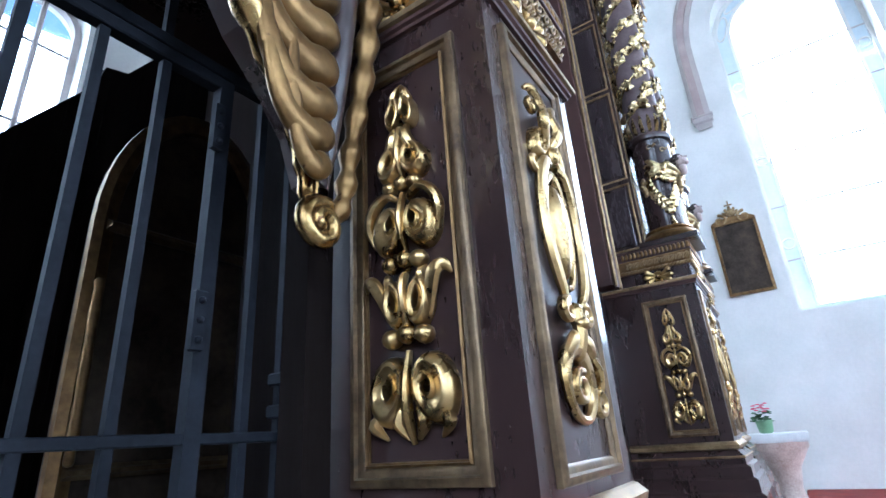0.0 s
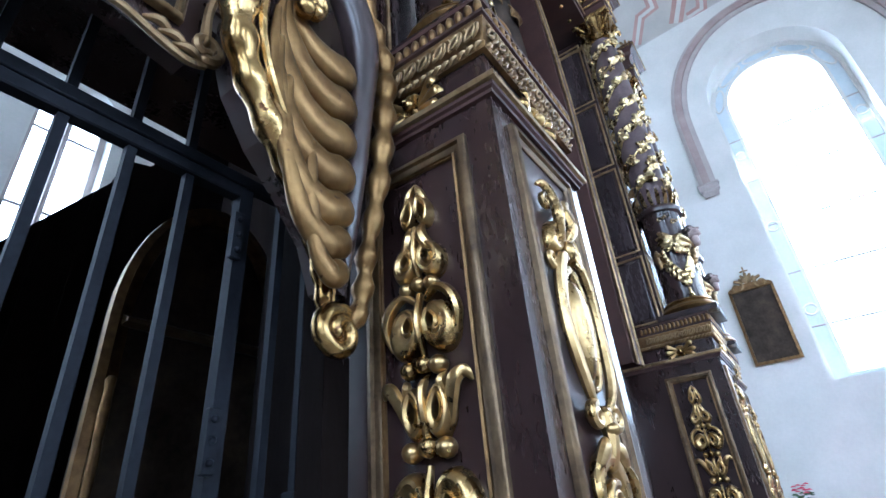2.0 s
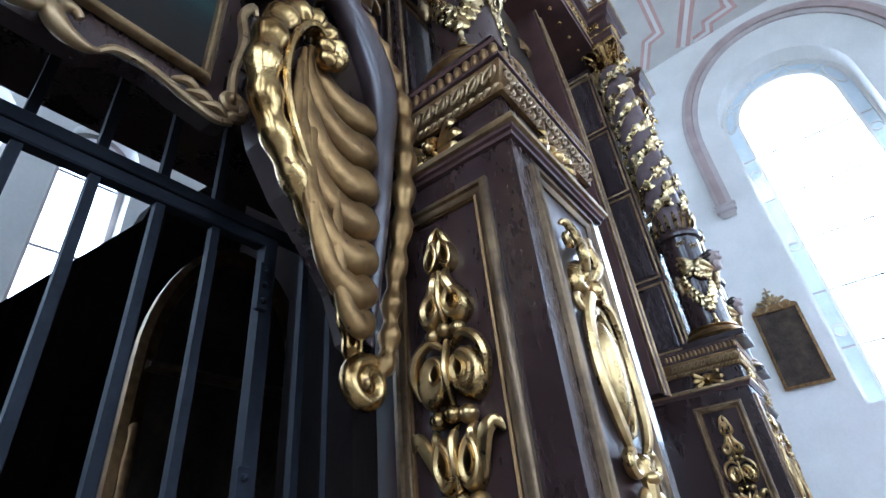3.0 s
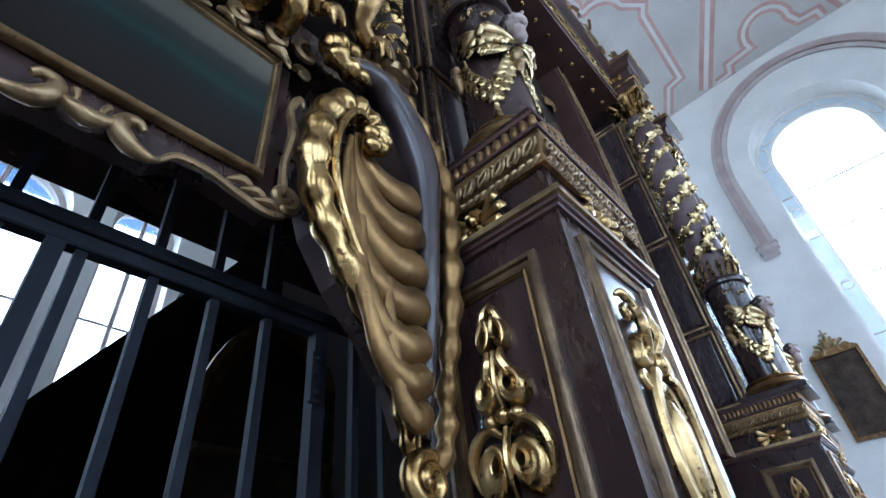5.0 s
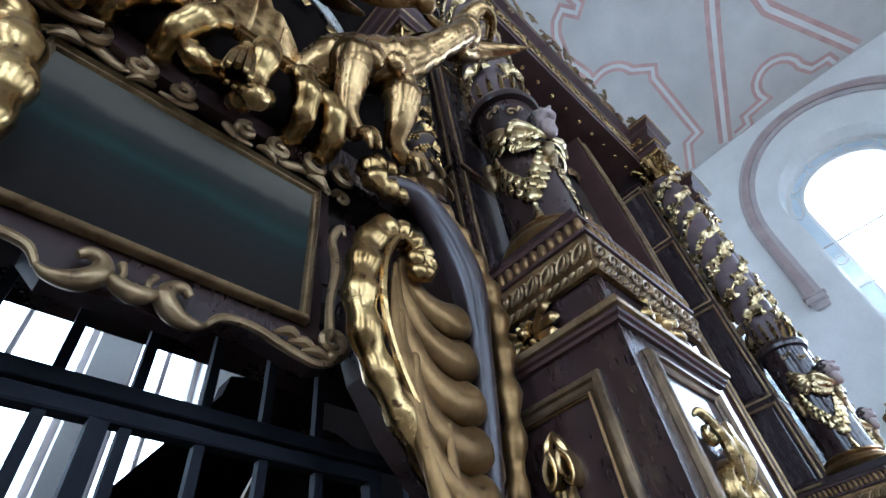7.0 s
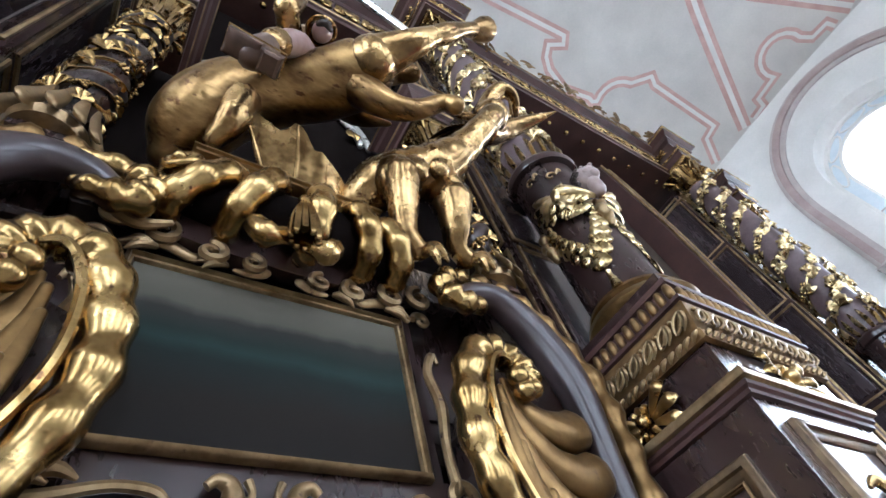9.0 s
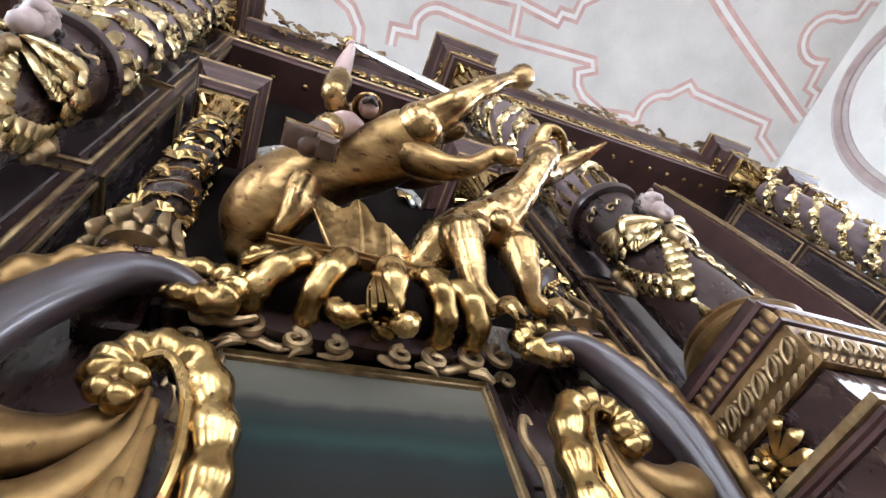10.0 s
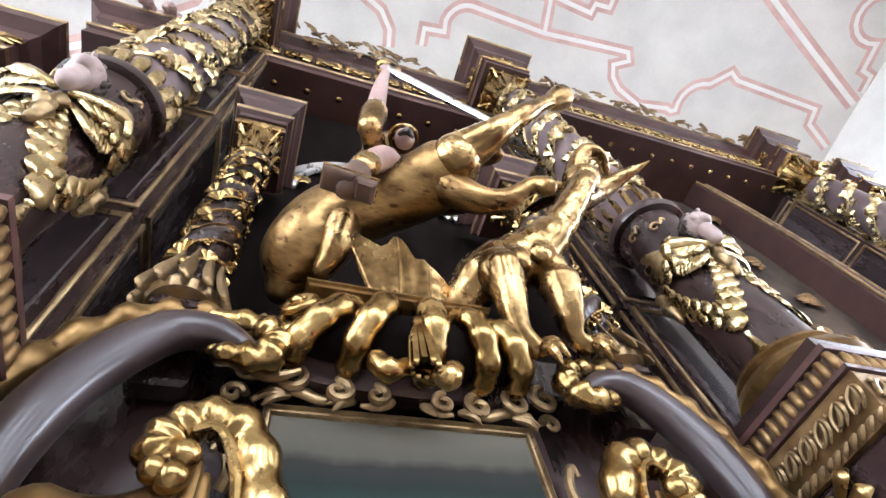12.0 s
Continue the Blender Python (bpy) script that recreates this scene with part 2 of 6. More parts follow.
def tube(bm, pts, rads, n=8, k=5, flat=1.0, normal=None, mi=0, wave=0.0, waves=0, m=I4):
    """A smooth limb through pts; rads at the points; flat squashes it along normal; wave makes it knobbly."""
    P = spline(pts, k)
    if isinstance(rads, (int, float)):
        rads = [rads] * len(pts)
    R = [v[0] for v in spline([(r, 0, 0) for r in rads], k)]
    loops = []
    side = None
    for i, p in enumerate(P):
        d = (P[min(i + 1, len(P) - 1)] - P[max(i - 1, 0)]).normalized()
        if normal is not None:
            nn = Vector(normal)
            side = d.cross(nn).normalized()
            up = nn
        else:
            if side is None:
                side = d.orthogonal().normalized()
            side = (side - d * side.dot(d)).normalized()
            up = side.cross(d)
        r = max(R[i], 0.0008) * (1 + wave * math.sin(waves * 2 * math.pi * i / len(P)))
        loops.append([m @ (p + side * math.cos(a) * r + up * math.sin(a) * r * flat) for a in [2 * math.pi * j / n for j in range(n)]])
    for end, nb, sg in ((0, 1, -1), (-1, -2, 1)):  # rounded ends
        c, q = m @ P[end], loops[end]
        r = (q[0] - c).length
        if r > 0.012:
            d = (m.to_3x3() @ (P[end] - P[nb])).normalized() * r
            ex = [[c + (v - c) * f + d * g for v in q] for f, g in ((0.82, 0.42), (0.5, 0.72), (0.15, 0.84))]
            loops = ex[::-1] + loops if sg < 0 else loops + ex
    quads(bm, loops, True, True, True, mi)


def lathe(bm, prof, n=32, m=I4, mi=0, caps=True, a0=0.0, a1=2 * math.pi):
    full = abs(a1 - a0 - 2 * math.pi) < 1e-6
    cnt = n if full else n + 1
    loops = [[m @ Vector((r * math.cos(a0 + (a1 - a0) * j / n), r * math.sin(a0 + (a1 - a0) * j / n), z)) for j in range(cnt)] for r, z in prof]
    quads(bm, loops, full, caps and full, caps and full, mi)


def ball(bm, c, r, sub=2, m=I4, mi=0, rot=None):
    r = (r, r, r) if isinstance(r, (int, float)) else r
    mm = m @ Matrix.Translation(c) @ (rot.to_4x4() if rot is not None else I4) @ Matrix.Diagonal((*r, 1))
    before = len(bm.faces)
    bmesh.ops.create_icosphere(bm, subdivisions=sub, radius=1, matrix=mm)
    if mi:
        bm.faces.ensure_lookup_table()
        for f in bm.faces[before:]:
            f.material_index = mi


def loop_leaf(bm, base, tip, width, r, m=I4, bend=0.0, mi=0):
    """A pierced drop-shaped leaf: a closed rim from base to tip with a slit left open."""
    base, tip = Vector(base), Vector(tip)
    ax = tip - base
    sd = Vector((-ax.y, ax.x, 0)).normalized() * width
    pts = [base, base + ax * 0.25 + sd * 0.75, base + ax * 0.55 + sd, base + ax * 0.85 + sd * (0.5 + bend), tip]
    pts2 = [base, base + ax * 0.25 - sd * 0.75, base + ax * 0.55 - sd, base + ax * 0.85 - sd * (0.5 - bend), tip]
    for p in (pts, pts2):
        tube(bm, p, [r * 0.8, r * 1.1, r * 1.25, r, r * 0.6], 6, 4, m=m, mi=mi)


def ring(bm, c, rx, ry, r, m=I4, tilt=0.0, n=8, fat=0.35, mi=0):
    """A pierced oval leaf: a closed rim, fatter on one side, that leaves a drop-shaped hole."""
    loops = []
    N = 20
    for i in range(N):
        a = 2 * math.pi * i / N
        ca, sa = math.cos(a), math.sin(a)
        q = r * (1 + fat * math.sin(a + 0.6))
        row = []
        for j in range(n):
            b = 2 * math.pi * j / n
            x, y, z = ca * (rx + q * math.cos(b)), sa * (ry + q * math.cos(b)), q * 0.85 * math.sin(b)
            x, y = x * math.cos(tilt) - y * math.sin(tilt), x * math.sin(tilt) + y * math.cos(tilt)
            row.append(m @ Vector((c[0] + x, c[1] + y, c[2] + z)))
        loops.append(row)
    quads(bm, loops + [loops[0]], True, mi=mi)
    bmesh.ops.remove_doubles(bm, verts=bm.verts, dist=1e-6)


def drop_leaf(bm, c, rx, ry, hole, hr, h, m=I4, tilt=0.0, point=0.0, mi=0):
    """A swelling carved lobe with a drop-shaped hole; hole is its offset, hr its half sizes, h the height."""
    N = 22
    def out(a):
        x, y = rx * math.sin(a) * (1 - point * max(0, math.cos(a)) ** 2), ry * math.cos(a) * (1 + 0.25 * point * max(0, math.cos(a)))
        return Vector((x, y, 0))
    def inn(a, q=1.0):
        return Vector((hole[0] + q * hr[0] * math.sin(a) * (1 - 0.75 * max(0, math.cos(a)) ** 1.5), hole[1] + q * hr[1] * math.cos(a), 0))
    loops = []
    R = Matrix.Rotation(tilt, 4, "Z")
    for t, z, q in ((0, 0, 1), (0.03, 0.35, 1), (0.12, 0.66, 1), (0.3, 0.95, 1), (0.5, 1.0, 1), (0.72, 0.82, 1), (0.86, 0.80, 1), (0.95, 1.02, 1), (1.0, 0.98, 1), (1.0, 0.75, 0.86), (1.0, 0.0, 0.8)):
        row = []
        for i in range(N):
            a = 2 * math.pi * i / N
            p = out(a).lerp(inn(a, q), t)
            p.z = z * h
            row.append(m @ (Vector(c) + R @ p))
        loops.append(row)
    quads(bm, loops, True, mi=mi)
    bmesh.ops.recalc_face_normals(bm, faces=bm.faces)


def scroll(bm, c, r0, turns, r, a0=0.0, hand=1, m=I4, end=0.25, n=7, mi=0, lift=0.0):
    pts, rr = [], []
    N = int(10 * turns) + 2
    for i in range(N):
        t = i / (N - 1)
        a = a0 + hand * turns * 2 * math.pi * t
        q = r0 * (1 - (1 - end) * t)
        pts.append((c[0] + q * math.cos(a), c[1] + q * math.sin(a), (c[2] if len(c) > 2 else 0) + lift * t))
        rr.append(r * (1 - 0.35 * t))
    tube(bm, pts, rr, n, 2, m=m, mi=mi)


def acanthus(bm, c, size, m=I4, mi=0, n=5, lean=0.0, w=0.35):
    """A fan of curled lobes."""
    for i in range(n):
        a = math.pi * (0.5 + lean) + (i - (n - 1) / 2) * 2.0 / n
        s = size * (1 - 0.12 * abs(i - (n - 1) / 2))
        d = Vector((math.cos(a), math.sin(a), 0))
        tube(bm, [c, Vector(c) + d * s * 0.55 + Vector((0, 0, size * 0.16)), Vector(c) + d * s + Vector((0, 0, size * 0.08))],
             [size * 0.06, size * w * 0.42, size * 0.10], 6, 4, flat=0.5, normal=(0, 0, 1), m=m, mi=mi)


# ---------------------------------------------------------------- the room
RX, LX, BY, FY = 10.5, -7.0, -11.0, 6.0  # right wall, left wall, nave end, apse wall


def vault_z(x, y):
    return 12.6 - 0.018 * (x - 3.0) ** 2 - 0.016 * (y + 2.0) ** 2


bm = bmesh.new()
box(bm, LX - 1, RX + 1, BY - 1, FY + 1, -0.3, 0)
part("floor", bm, FLOORSTONE, None, smooth=False)
tagged(bpy.data.objects["floor"], "pale grey stone church floor", "floor", kind="structure")
bm = bmesh.new()
box(bm, 5.5, RX - 0.02, -3.5, 0.35, 0, 0.2, bev=0.02)
tagged(part("carpeted_step", bm, CARPET, None), "low step covered with red carpet before the altar", "step", kind="structure")

bm = bmesh.new()
NX, NY = 40, 36
gv = [[bm.verts.new((LX - 0.5 + (RX - LX + 1) * i / NX, BY - 0.5 + (FY - BY + 1) * j / NY, 0)) for j in range(NY + 1)] for i in range(NX + 1)]
for row in gv:
    for v in row:
        v.co.z = vault_z(v.co.x, v.co.y)
for i in range(NX):
    for j in range(NY):
        bm.faces.new((gv[i][j], gv[i][j + 1], gv[i + 1][j + 1], gv[i + 1][j]))
ext = bmesh.ops.extrude_face_region(bm, geom=bm.faces[:])
for v in ext["geom"]:
    if isinstance(v, bmesh.types.BMVert):
        v.co.z += 0.3
tagged(part("ceiling", bm, CREAM, None), "cream-white plastered church vault", "ceiling", kind="structure")


def arch_pts(c, half, z0, z1, n=14, rise=None):
    """Outline of a round-headed opening: (along, z)."""
    rise = half if rise is None else rise
    pts = [(c - half, z0), (c + half, z0)]
    for i in range(n + 1):
        a = math.pi * i / n
        pts.append((c + half * math.cos(a), z1 - rise + rise * math.sin(a)))
    return pts


def arched_wall(name, label, a0, a1, z0, z1, holes, to, thick, material):
    """A wall with arched openings; holes: (centre, half width, sill, crown); to(a, z, d) maps into the room."""
    bm = bmesh.new()
    xs = sorted(set([a0, a1] + [v for c, h, s, t in holes for v in (c - h, c + h)]))
    spans = []
    for s0, s1 in zip(xs, xs[1:]):
        hole = next((q for q in holes if abs(q[0] - (s0 + s1) / 2) < q[1]), None)
        if not hole:
            spans.append([(s0, z0), (s1, z0), (s1, z1), (s0, z1)])
        else:
            c, h, sill, crown = hole
            spans.append([(s0, z0), (s1, z0), (s1, sill), (s0, sill)])
            arc = [(c + h * math.cos(math.pi * i / 16), crown - h + h * math.sin(math.pi * i / 16)) for i in range(17)]
            spans.append([(s1, crown - h)] + [(s1, z1), (c, z1)] + arc[8:0:-1])
            spans.append([(s0, crown - h)] + arc[15:7:-1] + [(c, z1), (s0, z1)])
    for poly in spans:
        f = bm.faces.new([bm.verts.new(to(a, z, 0)) for a, z in poly])
        g = bm.faces.new([bm.verts.new(to(a, z, thick)) for a, z in poly][::-1])
    for c, h, sill, crown in holes:
        out = arch_pts(c, h, sill, crown, 24)
        sp = 0.0
        quads(bm, [[to(a, z, 0) for a, z in out], [to(a, z, thick) for a, z in out]], True)
    return tagged(part(name, bm, material, None, smooth=False), label, "wall", kind="structure")


WINS_R = [(-1.53, 1.24, 2.95, 10.2), (-8.2, 1.24, 2.95, 10.2)]
arched_wall("wall_east", "white plastered church wall with tall round-headed windows", BY, FY, 0, 13, WINS_R, lambda a, z, d: Vector((RX + d, a, z)), 0.9, PLASTER)
# the third opening is an unseen window added for the choir fill lamp
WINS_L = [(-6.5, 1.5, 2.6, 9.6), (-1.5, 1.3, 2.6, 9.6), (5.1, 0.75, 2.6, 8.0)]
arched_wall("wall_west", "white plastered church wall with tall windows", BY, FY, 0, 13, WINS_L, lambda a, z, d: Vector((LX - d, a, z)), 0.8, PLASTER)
# first opening widened to the right, its bright glass replaces a lit jamb
WINS_A = [(-0.12, 0.70, 2.7, 6.5), (1.40, 0.40, 2.7, 6.5), (-2.2, 0.55, 2.7, 5.95)]
arched_wall("wall_north", "white wall of the choir behind the altar with narrow windows", LX, RX, 0, 13, WINS_A, lambda a, z, d: Vector((a, FY + d, z)), 0.5, PLASTER)
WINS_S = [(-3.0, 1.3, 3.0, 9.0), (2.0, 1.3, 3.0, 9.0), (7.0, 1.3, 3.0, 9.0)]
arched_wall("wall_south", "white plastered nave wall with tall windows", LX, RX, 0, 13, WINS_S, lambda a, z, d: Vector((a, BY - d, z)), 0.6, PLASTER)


def window_unit(name, c, half, sill, crown, to, depth, ring=True):
    """Leaded window; with ring it has a border of dim glass set with round panes about the bright middle."""
    w = thing(name, "tall round-headed church window with leaded pale glass", "window", "church windows", "structure")
    def band(h0, h1, d0, d1):
        bm = bmesh.new()
        o, i = arch_pts(c, half - h0, sill + h0 * 0.4, crown - h0, 28), arch_pts(c, half - h1, sill + h1 * 0.4, crown - h1, 28)
        quads(bm, [[to(a, z, d0) for a, z in o], [to(a, z, d0) for a, z in i], [to(a, z, d1) for a, z in i], [to(a, z, d1) for a, z in o], [to(a, z, d0) for a, z in o]], True)
        return bm
    q = depth * 0.55
    part("window_frame", band(0.0, 0.07, q - 0.05, q + 0.05), PLASTER if ring else STONE_GREY, w, smooth=False)
    zz = sill + 1.0
    while zz < crown - half:
        bm = bmesh.new()
        tube(bm, [to(c - half + 0.06, zz, q), to(c + half - 0.06, zz, q)], 0.018, 6, 1)
        part("glazing_bar", bm, STONE_GREY, w)
        zz += 1.05
    inner = 0.05
    if not ring:
        bm = bmesh.new()
        tube(bm, [to(c, sill, q), to(c, crown, q)], 0.03, 6, 1)
        part("glazing_bar", bm, STONE_GREY, w)
    else:
        inner = 0.32
        part("inner_frame", band(0.28, 0.34, q - 0.03, q + 0.03), PLASTER, w, smooth=False)
        part("border_glass", band(0.06, 0.29, q - 0.004, q + 0.004), BORDER_GLASS, w, "pale border of dim glass", smooth=False)
        rr, spots = half - 0.175, []
        for k in range(5):
            a = math.pi * (k + 0.5) / 5
            spots.append((c + rr * math.cos(a), crown - half + rr * math.sin(a), a))
        for k in range(3):
            spots += [(c + s_ * rr, crown - half - 1.2 - 1.75 * k, math.pi / 2) for s_ in (-1, 1)]
        for cx_, cz_, a in spots:
            bm = bmesh.new()
            pts = []
            for i in range(17):
                b = 2 * math.pi * i / 16
                u, v = 0.10 * math.cos(b), (0.30 if a != math.pi / 2 or cz_ > crown - half else 0.10) * math.sin(b)
                pts.append(to(cx_ + u * math.cos(a) - v * math.sin(a), cz_ + u * math.sin(a) + v * math.cos(a), q - 0.01))
            tube(bm, pts, 0.022, 6, 1)
            part("tracery_ring", bm, PLASTER, w)
    pane = bmesh.new()
    pane.faces.new([pane.verts.new(to(a, z, depth * 0.6)) for a, z in arch_pts(c, half - inner, sill + inner * 0.4, crown - inner, 24)])
    p = part("pane", pane, GLASS, w, smooth=False)
    p.visible_shadow = False
    return w


to_r = lambda a, z, d: Vector((RX + d, a, z))
to_l = lambda a, z, d: Vector((LX - d, a, z))
to_a = lambda a, z, d: Vector((a, FY + d, z))
to_s = lambda a, z, d: Vector((a, BY - d, z))
for i, q in enumerate(WINS_R):
    window_unit("window_%d" % (i + 1), *q, to_r, 0.9)
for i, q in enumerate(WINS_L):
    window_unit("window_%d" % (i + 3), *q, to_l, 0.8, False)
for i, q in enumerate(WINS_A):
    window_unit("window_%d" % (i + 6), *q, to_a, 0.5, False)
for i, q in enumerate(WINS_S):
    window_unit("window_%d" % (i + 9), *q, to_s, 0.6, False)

# bright overcast sky beyond the windows
bm = bmesh.new()
lathe(bm, [(60, -6), (60, 42)], 40, Matrix.Translation((2, -2, 0)), caps=False)
bd = tagged(part("backdrop", bm, DAY, None), "bright hazy sky beyond the windows", "sky", kind="structure")
bd.visible_shadow = False

c, h, s, t = WINS_R[0]
window_light("window_light_east", look((RX + 0.75, c, (s + t) / 2), (0, c - 0.5, 3)), t - s, 2 * h, 360)
window_light("window_light_east_far", look((RX + 0.75, -8.2, 6.5), (0, -5, 3)), 3.2, 7, 50)
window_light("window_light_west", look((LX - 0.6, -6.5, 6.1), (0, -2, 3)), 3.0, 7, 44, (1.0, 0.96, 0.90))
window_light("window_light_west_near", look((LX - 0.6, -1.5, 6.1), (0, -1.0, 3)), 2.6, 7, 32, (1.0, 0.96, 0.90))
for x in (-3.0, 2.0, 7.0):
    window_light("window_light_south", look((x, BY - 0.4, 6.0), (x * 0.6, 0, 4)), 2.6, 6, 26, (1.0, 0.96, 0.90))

# added fill lamp that brightens the choir wall from the side
window_light("window_light_choir_side", look((LX - 0.6, 5.1, 5.2), (2, 5.3, 4.4)), 4.5, 1.4, 620)
for q in WINS_A:
    window_light("window_light_choir", look((q[0], FY + 0.42, 4.4), (q[0], 0, 3.0)), 2 * q[1], 3.0, 7)

# arch band round the east window and stencilled borders on the vault
def strip(bm, pts, w, lift, closed=False, mi=0):
    """A flat painted band through pts on the vault."""
    P = [Vector((p[0], p[1], 0)) for p in pts]
    n = len(P)
    L, R = [], []
    for i in range(n):
        a = P[(i - 1) % n] if closed or i else P[i]
        b = P[(i + 1) % n] if closed or i < n - 1 else P[i]
        d0, d1 = (P[i] - a), (b - P[i])
        d0 = d0.normalized() if d0.length > 1e-6 else d1.normalized()
        d1 = d1.normalized() if d1.length > 1e-6 else d0
        d = (d0 + d1).normalized()
        s = Vector((-d.y, d.x, 0)) / max(0.5, d.dot(d1))
        for lst, k in ((L, 1), (R, -1)):
            q = P[i] + s * w * 0.5 * k
            lst.append(Vector((q.x, q.y, vault_z(q.x, q.y) - lift)))
    for i in range(n if closed else n - 1):
        j = (i + 1) % n
        vs = [bm.verts.new(v) for v in (L[i], L[j], R[j], R[i])]
        bm.faces.new(vs).material_index = mi


def subdiv(pts, step=0.5):
    out = []
    for a, b in zip(pts, pts[1:]):
        a, b = Vector(a), Vector(b)
        k = max(1, int((b - a).length / step))
        out += [a.lerp(b, i / k) for i in range(k)]
    return out + [Vector(pts[-1])]


def arc(c, r, a0, a1, n=10):
    return [(c[0] + r * math.cos(radians(a0 + (a1 - a0) * i / n)), c[1] + r * math.sin(radians(a0 + (a1 - a0) * i / n))) for i in range(n + 1)]


FRAME_LINES = [
    [(1.23, 1.21), (1.21, 0.9), (1.6, 0.85)] + arc((2.02, 0.73), 0.46, 190, 265, 5) + [(3.57, 0.31), (5.4, 0.14), (5.49, 0.29), (5.2, 0.45), (5.3, 0.68), (5.52, 0.86), (6.06, 1.04), (6.7, 0.92), (6.82, 0.95)]
    + arc((7.45, 0.75), 0.56, 165, 262, 6) + [(7.7, -0.15), (7.9, -0.04), (9.75, -0.02), (9.8, 0.3), (10.4, 0.62)],
    [(3.56, 0.31), (3.44, -0.36)], [(2.3, -0.5), (2.36, -0.2), (3.44, -0.36), (4.33, -0.3), (4.36, -0.48), (4.66, -0.5), (4.68, -0.79), (4.95, -1.05)],
    [(-2.6, 1.95), (-2.55, 1.6), (-2.33, 1.2), (-1.92, 0.96), (-1.3, 0.9)], [(-0.6, 0.66), (-0.06, 0.64), (0.35, 0.82), (0.58, 1.1), (0.63, 1.4)],
]
LOBE_LINES = [[(10.45, -0.62), (10.42, -0.95), (10.2, -1.0)] + arc((9.95, -1.95), 0.47, 65, 275, 10) + [(10.22, -2.55), (10.25, -2.9), (10.45, -2.95)]]
GROIN_LINES = [[(6.2, -2.42), (7.68, -1.66), (9.5, -0.8), (10.42, -0.35)], [(6.2, -2.42), (8.41, -2.5), (10.42, -3.4)], [(6.2, -2.42), (4.0, -2.7), (0, -4.2)],
               [(10.25, -10.5), (10.25, -4.2)], [(-6.75, -10.5), (-6.75, 5.5)], [(-5.1, 3.05), (-3.78, 2.42), (-2.4, 1.53), (-1.2, 0.2)], [(-4.7, 3.2), (-3.4, 2.75), (-2.6, 2.3)]]
STENCIL = FRAME_LINES + LOBE_LINES + GROIN_LINES
for k, line in enumerate(STENCIL):
    bm = bmesh.new()
    pts = subdiv([Vector((p[0], p[1], 0)) for p in line], 0.4)
    w = 0.24 if k < len(FRAME_LINES) + len(LOBE_LINES) else 0.32
    strip(bm, pts, w, 0.006)
    strip(bm, pts, w * 0.34, 0.012, mi=1)
    tagged(part("trim", bm, [PINK, PLASTER], None, smooth=False), "pink stencilled band painted on the white vault", "painted band", kind="structure")


def wall_arch():
    """Moulded rib where the vault meets the east wall, pointed a little over the window."""
    cc, hh, zs, rise = -1.70, 1.84, 8.6, 2.38
    def line(q):
        pts = [(cc - hh - q, 7.1)]
        for i in range(33):
            a = math.pi * (1 - i / 32)
            pts.append((cc + (hh + q) * math.cos(a), zs + (rise + q) * math.sin(a) ** 0.92))
        return pts + [(cc + hh + q, 7.1)]
    for q0, q1, d, mt in ((0.0, 0.10, -0.05, STONE_GREY), (0.10, 0.24, -0.11, PINK_STONE), (0.24, 0.32, -0.06, STONE_GREY)):
        bm = bmesh.new()
        quads(bm, [[to_r(a, z, e) for a, z in line(q)] for q, e in ((q0, 0.002), (q0, d), (q1, d), (q1, 0.002))], False)
        tagged(part("trim", bm, mt, None, smooth=False), "grey-pink moulded arch rib round the tall window", "trim", kind="structure")
    for e in (-1, 1):  # corbels under the rib
        bm = bmesh.new()
        u = cc + e * (hh + 0.16)
        rings(bm, I4, RX - 0.12, RX - 0.002, u - 0.18, u + 0.18, [(-0.05, 6.80), (-0.03, 6.92), (0.0, 6.96), (0.0, 7.06), (0.02, 7.07), (0.02, 7.10)], True, True)
        tagged(part("trim", bm, STONE_GREY, None, smooth=False), "grey-pink corbel under the arch rib", "trim", kind="structure")


wall_arch()
# ---------------------------------------------------------------- altar wall
CX = 0.05  # axis of the doorway bay
W1, D1 = 0.66, 0.90  # pedestal width and depth


